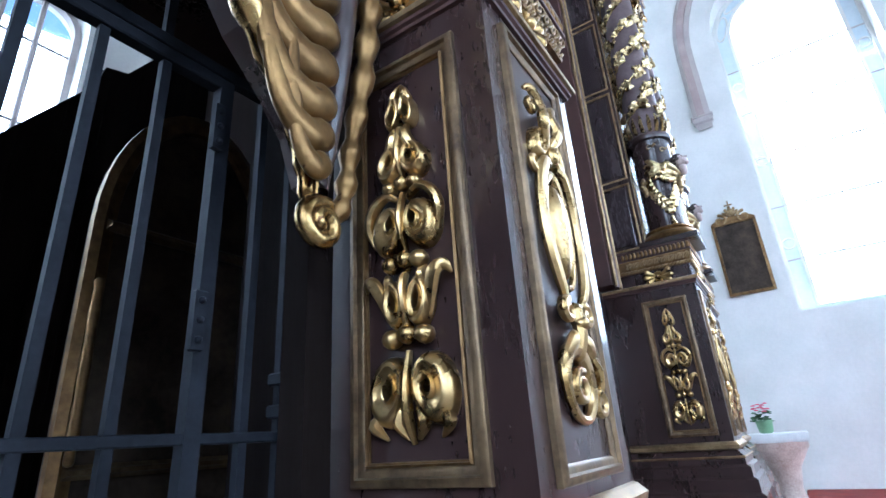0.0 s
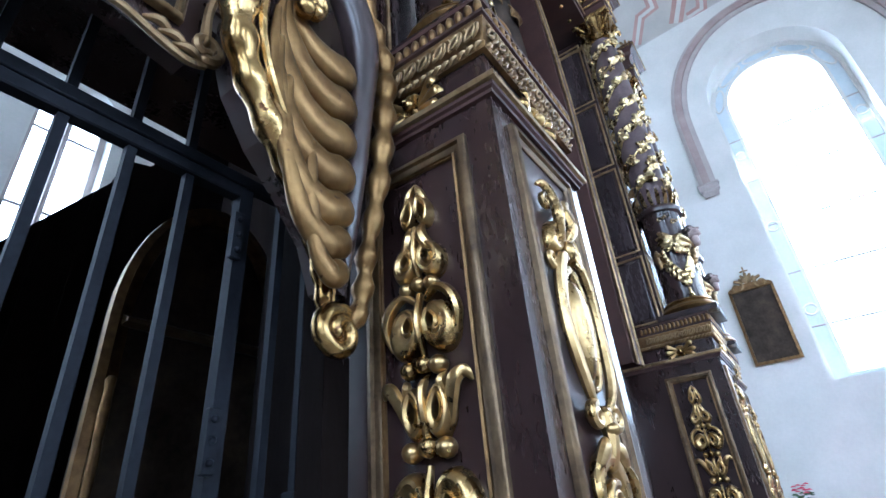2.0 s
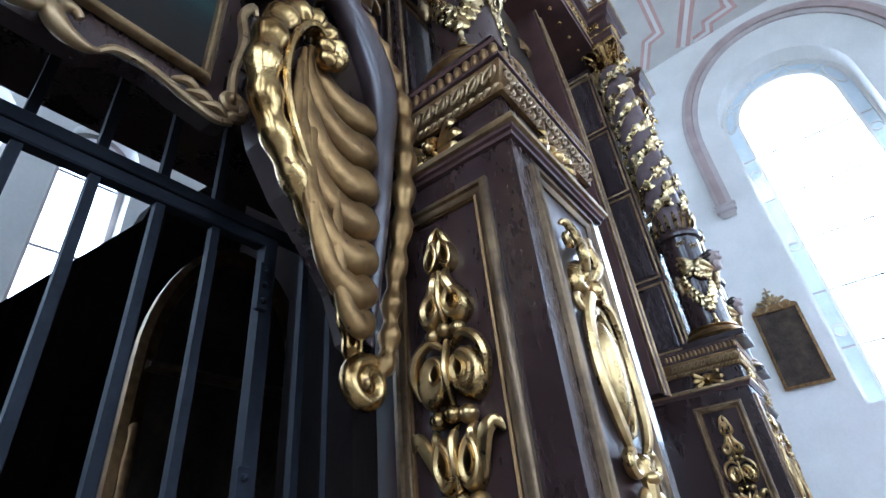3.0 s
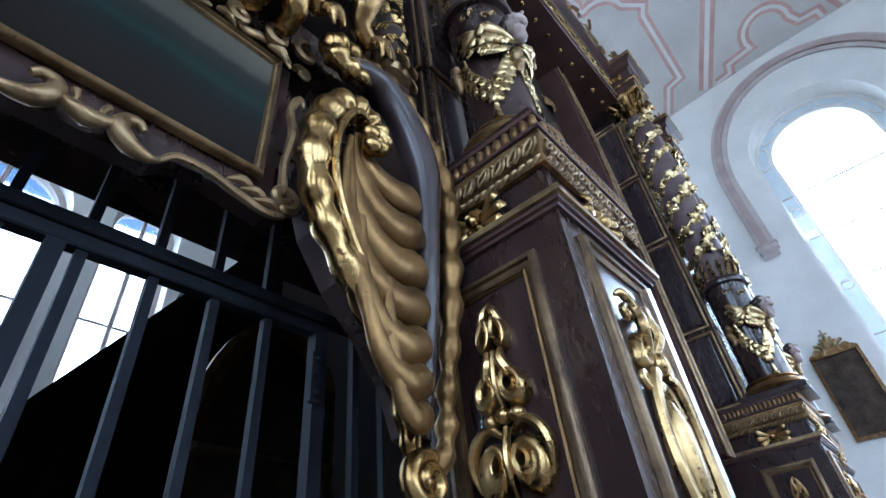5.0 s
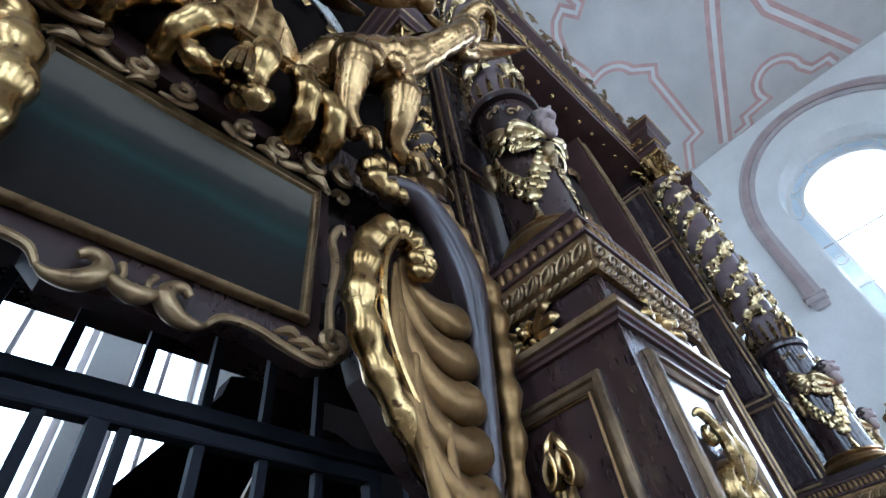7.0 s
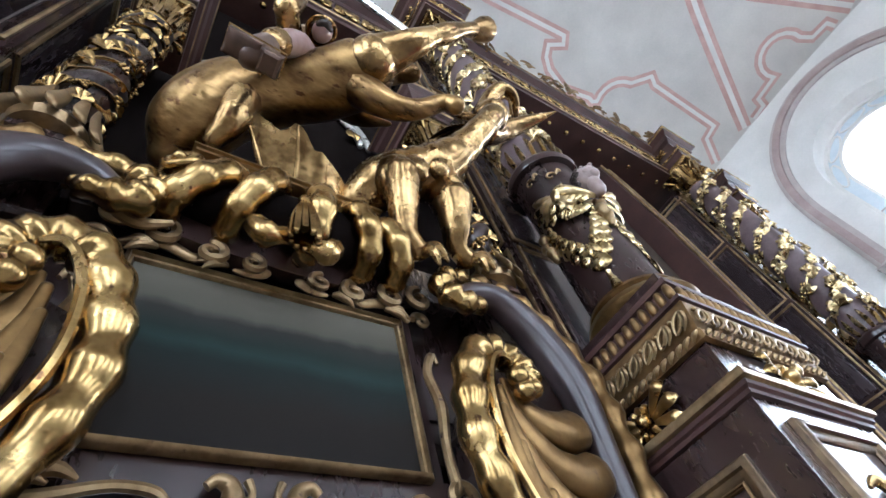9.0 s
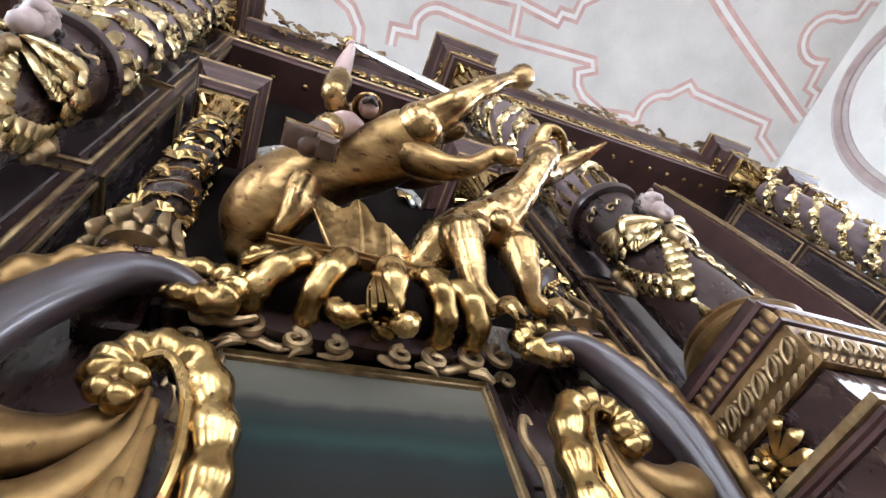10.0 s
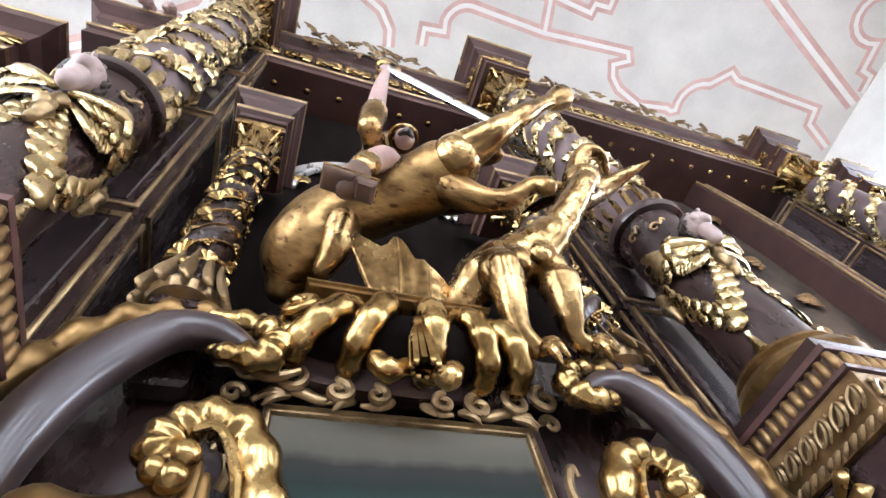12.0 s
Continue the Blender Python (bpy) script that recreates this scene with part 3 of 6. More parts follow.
def altar_wall():
    """The dark retable wall behind the columns, with the doorway through it."""
    bm = bmesh.new()
    y0, y1 = 1.47, 1.62
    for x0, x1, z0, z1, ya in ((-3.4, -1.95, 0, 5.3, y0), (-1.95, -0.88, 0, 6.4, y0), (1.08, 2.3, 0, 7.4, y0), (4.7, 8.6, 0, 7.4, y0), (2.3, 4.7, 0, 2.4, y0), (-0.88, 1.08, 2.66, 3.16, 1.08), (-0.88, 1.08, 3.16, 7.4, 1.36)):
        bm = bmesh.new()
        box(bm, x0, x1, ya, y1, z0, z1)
        # niche back and doorway sides carry their shade in the near-black wood
        tagged(part("wall_altar", bm, WOOD_SHADED if ya == 1.36 or x0 == 1.08 or x1 == -0.88 else WOOD, None, smooth=False), "dark-stained wooden retable wall of the high altar", "wall", kind="structure")
    for x0, x1 in ((1.002, 1.064), (-0.859, -0.80)):  # added near-black jambs, shade for the doorway's lit sides
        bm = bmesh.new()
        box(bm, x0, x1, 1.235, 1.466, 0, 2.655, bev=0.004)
        tagged(part("trim", bm, WOOD_SHADED, None, smooth=False), "added near-black jamb board that darkens the doorway behind the gate", "trim", kind="structure")
    # spandrels that round the head of the doorway
    for s in (-1, 1):
        bm = bmesh.new()
        pts = [(0.93, 1.75), (0.93, 2.66), (0.30, 2.66)] + [(0.30 + 0.58 * math.sin(a), 1.85 + 0.76 * math.cos(a)) for a in [math.pi / 2 * i / 10 for i in range(11)]]
        quads(bm, [[Vector((CX + s * x, 1.09, z)) for x, z in pts], [Vector((CX + s * x, 1.155, z)) for x, z in pts]], True, True, True)
        bmesh.ops.recalc_face_normals(bm, faces=bm.faces)
        tagged(part("trim", bm, WOOD, None, smooth=False), "dark wooden spandrel rounding the doorway head", "trim", kind="structure")


altar_wall()


# ---------------------------------------------------------------- pedestals
def panel_frame(bm, m, u0, u1, v0, v1, w=0.045, h=0.022):
    """Mitred moulding round a panel; u, v in the face's plane."""
    rings(bm, m, u0, u1, v0, v1, [(0.0, 0.0), (0.0, h * 0.7), (-0.006, h), (-w * 0.45, h * 1.1), (-w * 0.55, h * 0.6), (-w * 0.8, h * 0.55), (-w, h * 0.15), (-w, 0.0)])


def pendant(piece, m):
    """Carved chain of pierced leaves and beads, 1.0 high, centred on u = 0, v from 0 to 1."""
    def beads(v, r, gap):
        for s in (-1, 0, 1):
            ball(piece("boss"), (gap * s, v + (0.007 if s == 0 else 0), 0.020), r, 2, m)
    for s in (-1, 1):  # lower pair of round leaves
        bm = piece("ring_leaf")
        drop_leaf(bm, (0.064 * s, 0.108, 0), 0.058, 0.088, (-0.010 * s, 0.008), (0.015, 0.028), 0.038, m, 0.16 * s)
        tube(bm, [(0.075 * s, -0.004, 0.010), (0.105 * s, 0.030, 0.022), (0.085 * s, 0.055, 0.018)], [0.004, 0.016, 0.008], 7, 4, m=m)
        tube(bm, [(0.012 * s, -0.005, 0.010), (0.034 * s, 0.03, 0.018), (0.026 * s, 0.06, 0.02)], [0.006, 0.016, 0.012], 7, 4, m=m)
    bm = piece("stem")
    tube(bm, [(0, -0.016, 0.012), (0, 0.04, 0.030), (0, 0.12, 0.034), (0, 0.20, 0.018)], [0.006, 0.013, 0.012, 0.008], 8, 4, m=m)
    beads(0.235, 0.026, 0.047)
    for s in (-1, 1):  # tulip
        bm = piece("tulip_petal")
        drop_leaf(bm, (0.036 * s, 0.322, 0), 0.036, 0.068, (-0.001 * s, 0.006), (0.011, 0.030), 0.036, m, -0.10 * s, 0.2)
        tube(bm, [(0.058 * s, 0.29, 0.012), (0.074 * s, 0.345, 0.022), (0.092 * s, 0.385, 0.030), (0.116 * s, 0.398, 0.026), (0.130 * s, 0.375, 0.016)], [0.012, 0.018, 0.020, 0.016, 0.004], 8, 4, flat=0.7, normal=(0, 0, 1), m=m)
        tube(bm, [(0.056 * s, 0.36, 0.016), (0.050 * s, 0.39, 0.026), (0.060 * s, 0.412, 0.014)], [0.010, 0.013, 0.003], 7, 4, m=m)
    bm = piece("stem")
    tube(bm, [(0, 0.262, 0.016), (0, 0.33, 0.036), (0, 0.385, 0.030), (0.012, 0.415, 0.014)], [0.014, 0.010, 0.012, 0.003], 8, 4, m=m)
    beads(0.432, 0.025, 0.043)
    for s in (-1, 1):  # round pair under an arched rim
        bm = piece("ring_leaf")
        drop_leaf(bm, (0.054 * s, 0.535, 0), 0.053, 0.074, (-0.016 * s, 0.018), (0.012, 0.022), 0.036, m, 0.15 * s)
        tube(bm, [(0.100 * s, 0.50, 0.012), (0.112 * s, 0.56, 0.022), (0.094 * s, 0.612, 0.024), (0.052 * s, 0.640, 0.022), (0.014 * s, 0.615, 0.018)], [0.006, 0.014, 0.015, 0.013, 0.008], 8, 5, m=m)
    bm = piece("stem")
    tube(bm, [(0, 0.46, 0.012), (0, 0.55, 0.036), (0, 0.635, 0.018)], [0.008, 0.011, 0.009], 8, 4, m=m)
    beads(0.658, 0.022, 0.040)
    for s in (-1, 1):  # lyre
        bm = piece("lyre_leaf")
        drop_leaf(bm, (0.040 * s, 0.735, 0), 0.042, 0.060, (-0.004 * s, 0.010), (0.012, 0.020), 0.036, m, 0.22 * s, 0.2)
        tube(bm, [(0.036 * s, 0.775, 0.018), (0.020 * s, 0.815, 0.024), (0.022 * s, 0.852, 0.016)], [0.018, 0.017, 0.008], 8, 4, m=m)
    bm = piece("stem")
    tube(bm, [(0, 0.68, 0.012), (0, 0.75, 0.034), (0, 0.84, 0.022)], [0.007, 0.010, 0.012], 8, 4, m=m)
    for s in (-1, 1):  # flame
        bm = piece("flame_leaf")
        drop_leaf(bm, (0.023 * s, 0.905, 0), 0.027, 0.058, (0.0, -0.004), (0.010, 0.030), 0.030, m, 0.16 * s, 0.3)
        tube(bm, [(0.030 * s, 0.94, 0.014), (0.016 * s, 0.975, 0.016), (0.001 * s, 1.008, 0.010)], [0.012, 0.012, 0.003], 7, 4, m=m)


def cartouche(piece, m):
    """Carved oval shield in a strap frame, with leaf scrolls above and a ring scroll below, 1.0 high."""
    bm = piece("shield")
    ball(bm, (0.0, 0.535, 0.010), (0.044, 0.150, 0.030), 3, m)
    bm = piece("shield_rim")
    ring(bm, (0.0, 0.535, 0.014), 0.062, 0.172, 0.013, m, 0.04)
    for s in (-1, 1):
        bm = piece("strap_scroll")
        tube(bm, [(0.030 * s, 0.305, 0.022), (0.070 * s, 0.365, 0.028), (0.096 * s, 0.46, 0.026), (0.102 * s, 0.56, 0.024), (0.088 * s, 0.66, 0.026), (0.056 * s, 0.725, 0.028), (0.018 * s, 0.735, 0.026)],
             [0.010, 0.016, 0.018, 0.016, 0.018, 0.018, 0.009], 8, 5, flat=0.8, normal=(0, 0, 1), m=m)
        scroll(bm, (0.052 * s, 0.290, 0.026), 0.030, 1.3, 0.014, 1.57, -s, m)
        scroll(bm, (0.100 * s, 0.700, 0.020), 0.024, 1.1, 0.010, -1.57, s, m)
        bm = piece("leaf")
        drop_leaf(bm, (0.048 * s, 0.800, 0), 0.036, 0.066, (-0.004 * s, 0.006), (0.010, 0.024), 0.030, m, 0.35 * s, 0.2)
        bm = piece("leaf")
        tube(bm, [(0.008 * s, 0.80, 0.020), (0.040 * s, 0.865, 0.036), (0.030 * s, 0.925, 0.030), (0.062 * s, 0.975, 0.022), (0.094 * s, 0.960, 0.014)], [0.012, 0.021, 0.019, 0.016, 0.005], 8, 5, flat=0.75, normal=(0, 0, 1), m=m)
        scroll(bm, (0.072 * s, 0.905, 0.020), 0.024, 1.2, 0.010, 1.57, -s, m)
        bm = piece("foot_leaf")
        tube(bm, [(0.010 * s, 0.235, 0.018), (0.044 * s, 0.215, 0.026), (0.078 * s, 0.175, 0.020), (0.094 * s, 0.130, 0.012)], [0.014, 0.020, 0.015, 0.004], 8, 5, flat=0.7, normal=(0, 0, 1), m=m)
    bm = piece("ring_scroll")
    ring(bm, (-0.018, 0.108, 0.012), 0.066, 0.088, 0.018, m, 0.15)
    scroll(bm, (-0.018, 0.100, 0.016), 0.042, 1.5, 0.014, 1.2, 1, m, end=0.3, n=9)
    bm = piece("side_scroll")
    scroll(bm, (0.088, 0.060, 0.014), 0.034, 1.3, 0.014, 1.6, -1, m)
    tube(bm, [(0.104, 0.09, 0.014), (0.090, 0.15, 0.022), (0.040, 0.205, 0.018)], [0.012, 0.015, 0.009], 7, 4, m=m)
    bm = piece("stem")
    tube(bm, [(0.0, 0.18, 0.015), (0.0, 0.235, 0.030), (0.0, 0.30, 0.022)], [0.018, 0.016, 0.022], 8, 4, m=m)
    ball(piece("boss"), (0, 0.770, 0.026), (0.018, 0.036, 0.022), 2, m)
    ball(piece("boss"), (0, 0.262, 0.034), 0.020, 2, m)


def flower_clasp(bm, m, q=1.0):
    """Bow-shaped flower with a round boss, about 0.26 wide."""
    ball(bm, (0, 0, 0.025), 0.024 * q, 2, m)
    for s in (-1, 1):
        for a in (-28, 0, 28):
            d = Vector((math.cos(radians(a)) * s, math.sin(radians(a)), 0))
            tube(bm, [d * 0.02, d * 0.07 * q + Vector((0, 0, 0.02)), d * 0.115 * q + Vector((0, 0, 0.03)), d * 0.135 * q + Vector((0, 0, 0.015))],
                 [0.008, 0.015 * q, 0.021 * q, 0.006], 6, 4, flat=0.5, normal=(0, 0, 1), m=m)
    for a in (60, 90, 120, -60, -90, -120):
        d = Vector((math.cos(radians(a)), math.sin(radians(a)), 0))
        tube(bm, [d * 0.015, d * 0.04 * q + Vector((0, 0, 0.02)), d * 0.055 * q], [0.006, 0.012, 0.003], 6, 3, m=m)


bead_mesh = None


def pedestal(x, y, s, label):
    """Column pedestal; its inner flank at x, its front at y; s = 1 widens to +x, -1 to -x."""
    global bead_mesh
    p = thing("altar_pedestal", label, "pedestal", "altar pedestals", loc=(x, y, 0))
    M = Matrix.Translation((x, y, 0)) @ Matrix.Diagonal((s, 1, 1, 1))
    F = lambda u, v, w=0.0: M @ at(-w, u, v) @ FLANK  # a frame on the flank with its origin at depth u
    bm = bmesh.new()
    rings(bm, I4, 0, W1, 0, D1, [(0.20, 0), (0.20, 0.45), (0.17, 0.47), (0.17, 0.60), (0.14, 0.62), (0.14, 0.72), (0.11, 0.74), (0.11, 0.83), (0.08, 0.85), (0.08, 0.92), (0.05, 0.94), (0.05, 1.0), (0.02, 1.03), (0.0, 1.05), (0, 2.478)], True, True)
    part("shaft", bm, WOOD, p, smooth=False, m=M)
    bm = bmesh.new()
    rings(bm, I4, 0, W1, 0, D1, [(0.001, 1.045), (0.028, 1.06), (0.034, 1.085), (0.012, 1.11), (0.001, 1.115)], False, False)
    rings(bm, I4, 0, W1, 0, D1, [(0.051, 0.985), (0.06, 0.995), (0.052, 1.004)], False, False)
    part("base_moulding", bm, GOLD_DULL, p, m=M)
    bm = bmesh.new()
    rings(bm, I4, 0, W1, 0, D1, [(0.0, 2.478), (0.012, 2.482), (0.014, 2.494), (0.024, 2.50), (0.026, 2.512)], False, False)
    part("lower_cornice", bm, WOOD_RED, p, m=M)
    bm = bmesh.new()
    rings(bm, I4, 0, W1, 0, D1, [(0.026, 2.512), (0.038, 2.517), (0.041, 2.530), (0.036, 2.542), (0.006, 2.552)], False, True)
    part("cornice_lip", bm, GOLD_DULL, p, "worn gilded edge", m=M)
    bm = bmesh.new()
    rings(bm, I4, 0.004, W1 - 0.004, 0.004, D1 - 0.004, [(0, 2.545), (0, 2.672)], False, True)
    part("frieze", bm, WOOD, p, smooth=False, m=M)
    bm = bmesh.new()
    rings(bm, I4, 0, W1, 0, D1, [(0.0, 2.668), (0.016, 2.672), (0.020, 2.688), (0.016, 2.702), (0.008, 2.706), (0.012, 2.712), (0.022, 2.74), (0.030, 2.775), (0.034, 2.79), (0.030, 2.80)], False, False)
    part("carved_cornice", bm, GOLD_DARK, p, m=M)
    bm = bmesh.new()
    rings(bm, I4, 0, W1, 0, D1, [(0.030, 2.80), (0.040, 2.804), (0.042, 2.815), (0.024, 2.82), (0.024, 2.875), (0.036, 2.88), (0.036, 2.90)], False, True)
    part("crown_moulding", bm, WOOD_RED, p, m=M)
    # carved leaf scrolls along the cornice and the bead row above it
    for face, length, n in (("flank", 0.55, 9), ("front", W1, 10)):
        lv = bmesh.new()
        for i in range(n):
            u = (i + 0.5) / n * (length + 0.03) - 0.015
            m = (at(-0.024, u, 2.748) @ FLANK) if face == "flank" else (at(u, -0.024, 2.748) @ FRONT)
            loop_leaf(lv, (-0.026, -0.026, 0.006), (0.02, 0.026, 0.010), 0.012, 0.0055, m)
            tube(lv, [(0.0, -0.03, 0.004), (0.024, -0.012, 0.012), (0.028, 0.015, 0.012), (0.012, 0.03, 0.006)], [0.003, 0.007, 0.007, 0.003], 5, 3, m=m)
            ball(lv, (-0.02, 0.018, 0.01), 0.008, 1, m)
        for i in range(n * 2):
            u = (i + 0.5) / (n * 2) * (length + 0.02) - 0.01
            m = (at(-0.016, u, 2.688) @ FLANK) if face == "flank" else (at(u, -0.016, 2.688) @ FRONT)
            tube(lv, [(-0.014, -0.012, 0.003), (0.0, 0.0, 0.010), (0.014, 0.012, 0.003)], [0.004, 0.009, 0.004], 5, 3, m=m)
        part("leaf_carving", lv, GOLD_DULL, p, m=M)
    if bead_mesh is None:
        b = bmesh.new()
        lathe(b, [(0.003, -0.030), (0.012, -0.026), (0.0155, -0.012), (0.0155, 0.010), (0.011, 0.026), (0.003, 0.030)], 8)
        bead_mesh = bpy.data.meshes.new("bead")
        b.to_mesh(bead_mesh)
        b.free()
        bead_mesh.materials.append(GOLD_DARK)
        bead_mesh.polygons.foreach_set("use_smooth", [True] * len(bead_mesh.polygons))
    for i in range(17):
        spots = [(-0.028, -0.02 + 0.60 * i / 16)]
        if i:
            spots.append((-0.02 + (W1 + 0.04) * i / 16, -0.028))
        for bx, by in spots:
            o = new("bead", bead_mesh)
            o.parent = p
            o.location = (s * bx, by, 2.848)
    # panel on the flank
    bm = bmesh.new()
    panel_frame(bm, I4, -0.20, 0.20, -0.615, 0.60)
    part("flank_panel_frame", bm, BRONZE, p, "dark bronzed panel moulding", m=F(0.30, 1.78, 0.001))
    bm = bmesh.new()
    panel_frame(bm, I4, -0.155, 0.155, -0.57, 0.555, 0.012, 0.014)
    part("inner_bead", bm, GOLD_DARK, p, m=F(0.30, 1.78, 0.001))
    for build, q, m in ((pendant, Matrix.Diagonal((1.06, 1, 1.2, 1)), F(0.295, 1.275, 0.0)), (cartouche, Matrix.Diagonal((1.28, 1.02, 1.15, 1)), M @ at(0.305, 0, 1.265) @ FRONT)):
        pieces = []
        def piece(name):
            pieces.append((name, bmesh.new()))
            return pieces[-1][1]
        build(piece, q)
        for name, b in pieces:
            part(name, b, GOLD_CARVED, p, m=m.copy())
    # panel on the front
    G = M @ at(0.305, -0.001, 1.785) @ FRONT
    bm = bmesh.new()
    panel_frame(bm, I4, -0.222, 0.222, -0.635, 0.635)
    part("front_panel_frame", bm, BRONZE, p, "dark bronzed panel moulding", m=G.copy())
    for m in (F(0.29, 2.60, 0.0), M @ at(W1 / 2, 0.003, 2.60) @ FRONT):
        bm = bmesh.new()
        flower_clasp(bm, I4)
        part("flower_clasp", bm, GOLD_CARVED, p, "gilded bow-shaped flower", m=m)
    return p


PX, PY = 1.07, 0.575
p1 = pedestal(PX, PY, 1, "dark wooden altar pedestal with gilded carved panels beside the gate")
p0 = pedestal(-0.865, PY, -1, "dark wooden altar pedestal with carved cornice, opposite the first")
p2 = copy_thing(p1, pose(5.08, PY + 0.05, 0))
tagged(p2, "dark wooden altar pedestal with gilded panels at the far doorway")
p3 = copy_thing(p1, pose(6.48, PY + 0.12, 0))
tagged(p3, "dark wooden altar pedestal at the end of the altar")


# ---------------------------------------------------------------- columns
def cherub(bm, m):
    """A plain winged head looking up: u across, v up, w outwards. Slots: 0 gold, 1 flesh, 2 hair."""
    ball(bm, (0, 0.004, 0.066), (0.054, 0.066, 0.062), 3, m, 1)
    ball(bm, (0, -0.012, 0.086), (0.045, 0.052, 0.046), 3, m, 1)
    for s in (-1, 1):
        ball(bm, (0.020 * s, -0.022, 0.102), (0.024, 0.026, 0.020), 3, m, 1)
        ball(bm, (0.021 * s, 0.020, 0.117), (0.016, 0.006, 0.009), 2, m, 1)
        ball(bm, (0.021 * s, 0.007, 0.119), (0.010, 0.006, 0.006), 1, m, 2)
        ball(bm, (0.051 * s, -0.004, 0.066), (0.007, 0.014, 0.010), 1, m, 1)
    tube(bm, [(0, 0.018, 0.124), (0, 0.0, 0.133), (0, -0.010, 0.138), (0, -0.015, 0.128)], [0.005, 0.007, 0.009, 0.005], 7, 3, m=m, mi=1)
    ball(bm, (0, -0.034, 0.123), (0.013, 0.004, 0.006), 1, m, 1)
    ball(bm, (0, -0.048, 0.102), (0.026, 0.020, 0.022), 3, m, 1)
    tube(bm, [(0, -0.045, 0.06), (0, -0.10, 0.03)], [0.034, 0.034], 10, 3, m=m, mi=1)
    rnd = random.Random(17)
    for i in range(110):  # curls over the top, sides and back
        a, b = rnd.uniform(0, 2 * math.pi), rnd.uniform(-0.35, 1.0)
        r = math.sqrt(1 - b * b)
        d = Vector((math.cos(a) * r, b, math.sin(a) * r))
        if d.z > 0.42 and d.y < 0.62 or d.z > 0.1 and d.y < 0.0:
            continue
        ball(bm, Vector((0, 0.006, 0.062)) + Vector((d.x * 0.056, d.y * 0.066, d.z * 0.060)), rnd.uniform(0.011, 0.018), 1, m, 2)


def round_drum(R):
    """Maps an angle about the axis, a height and a lift onto a drum of radius R."""
    return lambda a, v, d=0.0: Vector((math.sin(a) * (R + d), v, math.cos(a) * (R + d) - R))


def flat_leaf(bm, pt, a, v, ang, ln, w, lift, m, R=0.18, curl=0.010):
    """A thin rounded feather or leaf lying on the drum from (a, v) towards ang, with a raised midrib."""
    rows = []
    for t, q, h in ((0.0, 0.35, 0.0), (0.2, 0.80, 0.6), (0.5, 1.0, 1.0), (0.8, 0.92, 0.8), (0.93, 0.62, 0.4), (1.0, 0.16, 0.0)):
        row = []
        for e, lf in ((-1, -0.004), (-0.6, 0.002), (0, 0.007), (0.6, 0.002), (1, -0.004), (0, -0.008)):
            da = (math.cos(ang) * ln * t - math.sin(ang) * w * q * e) / R
            dv = math.sin(ang) * ln * t + math.cos(ang) * w * q * e
            row.append(m @ pt(a + da, v + dv, lift + lf + curl * h))
        rows.append(row)
    quads(bm, rows, True, True, True)
    bmesh.ops.recalc_face_normals(bm, faces=bm.faces)


def wing(bm, s, m):
    """One wing: a shoulder beside the head, a fan of long feathers at its end and short ones along its arm."""
    base = round_drum(0.18)
    pt = lambda a, v, d=0.0: base(a * s, v, d)
    def feather(a, v, ang, ln, w, lift):
        flat_leaf(bm, pt, a, v, ang, ln, w, lift, m)
    for i in range(8):  # outer fan
        feather(0.86, 0.005, radians(42 - 24 * i), 0.165 - 0.005 * i, 0.026, 0.012 + 0.003 * i)
    for i in range(6):
        feather(0.84, 0.005, radians(30 - 28 * i), 0.105, 0.023, 0.036 + 0.002 * i)
    for i in range(5):  # along the arm, tips outwards and down
        feather(0.16 + 0.12 * i, -0.085 + 0.010 * i, radians(-38 - 5 * i), 0.115, 0.024, 0.030 - 0.002 * i)
        feather(0.14 + 0.12 * i, -0.060 + 0.012 * i, radians(-28), 0.080, 0.020, 0.046)
    tube(bm, [pt(0.10, -0.07, 0.050), pt(0.42, -0.035, 0.058), pt(0.72, 0.010, 0.056), pt(0.88, 0.010, 0.044)], [0.014, 0.024, 0.032, 0.022], 9, 5, m=m)
    for i in range(4):  # small covert scales on the shoulder
        feather(0.60 + 0.07 * i, 0.035 - 0.010 * i, radians(-35 - 12 * i), 0.060, 0.017, 0.068)


def garland(bm, m):
    """Hanging V of two rows of broad overlapping leaves with a small tassel."""
    pt = round_drum(0.18)
    for row, (lift, w, ln, grow) in enumerate(((0.003, 0.034, 0.078, 1.0), (0.010, 0.026, 0.058, 0.82))):
        for side in (-1, 1):
            for i in range(7):
                t = i / 6.2
                a = side * 0.72 * grow * (1 - t ** 1.7)
                v = -0.08 - 0.31 * grow * t
                flat_leaf(bm, pt, a, v, radians(-90 + side * (34 - 26 * t)), ln * (0.85 + 0.3 * t), w, lift + 0.001 * i, m, curl=0.003)
    flat_leaf(bm, pt, 0, -0.385, radians(-90), 0.095, 0.036, 0.016, m)
    lathe(bm, [(0.008, -0.50), (0.016, -0.508), (0.011, -0.52), (0.015, -0.54), (0.027, -0.59), (0.021, -0.595)], 10, m @ Matrix.Translation((0, 0, 0.022)) @ Matrix(((1, 0, 0, 0), (0, 0, 1, 0), (0, -1, 0, 0), (0, 0, 0, 1))))


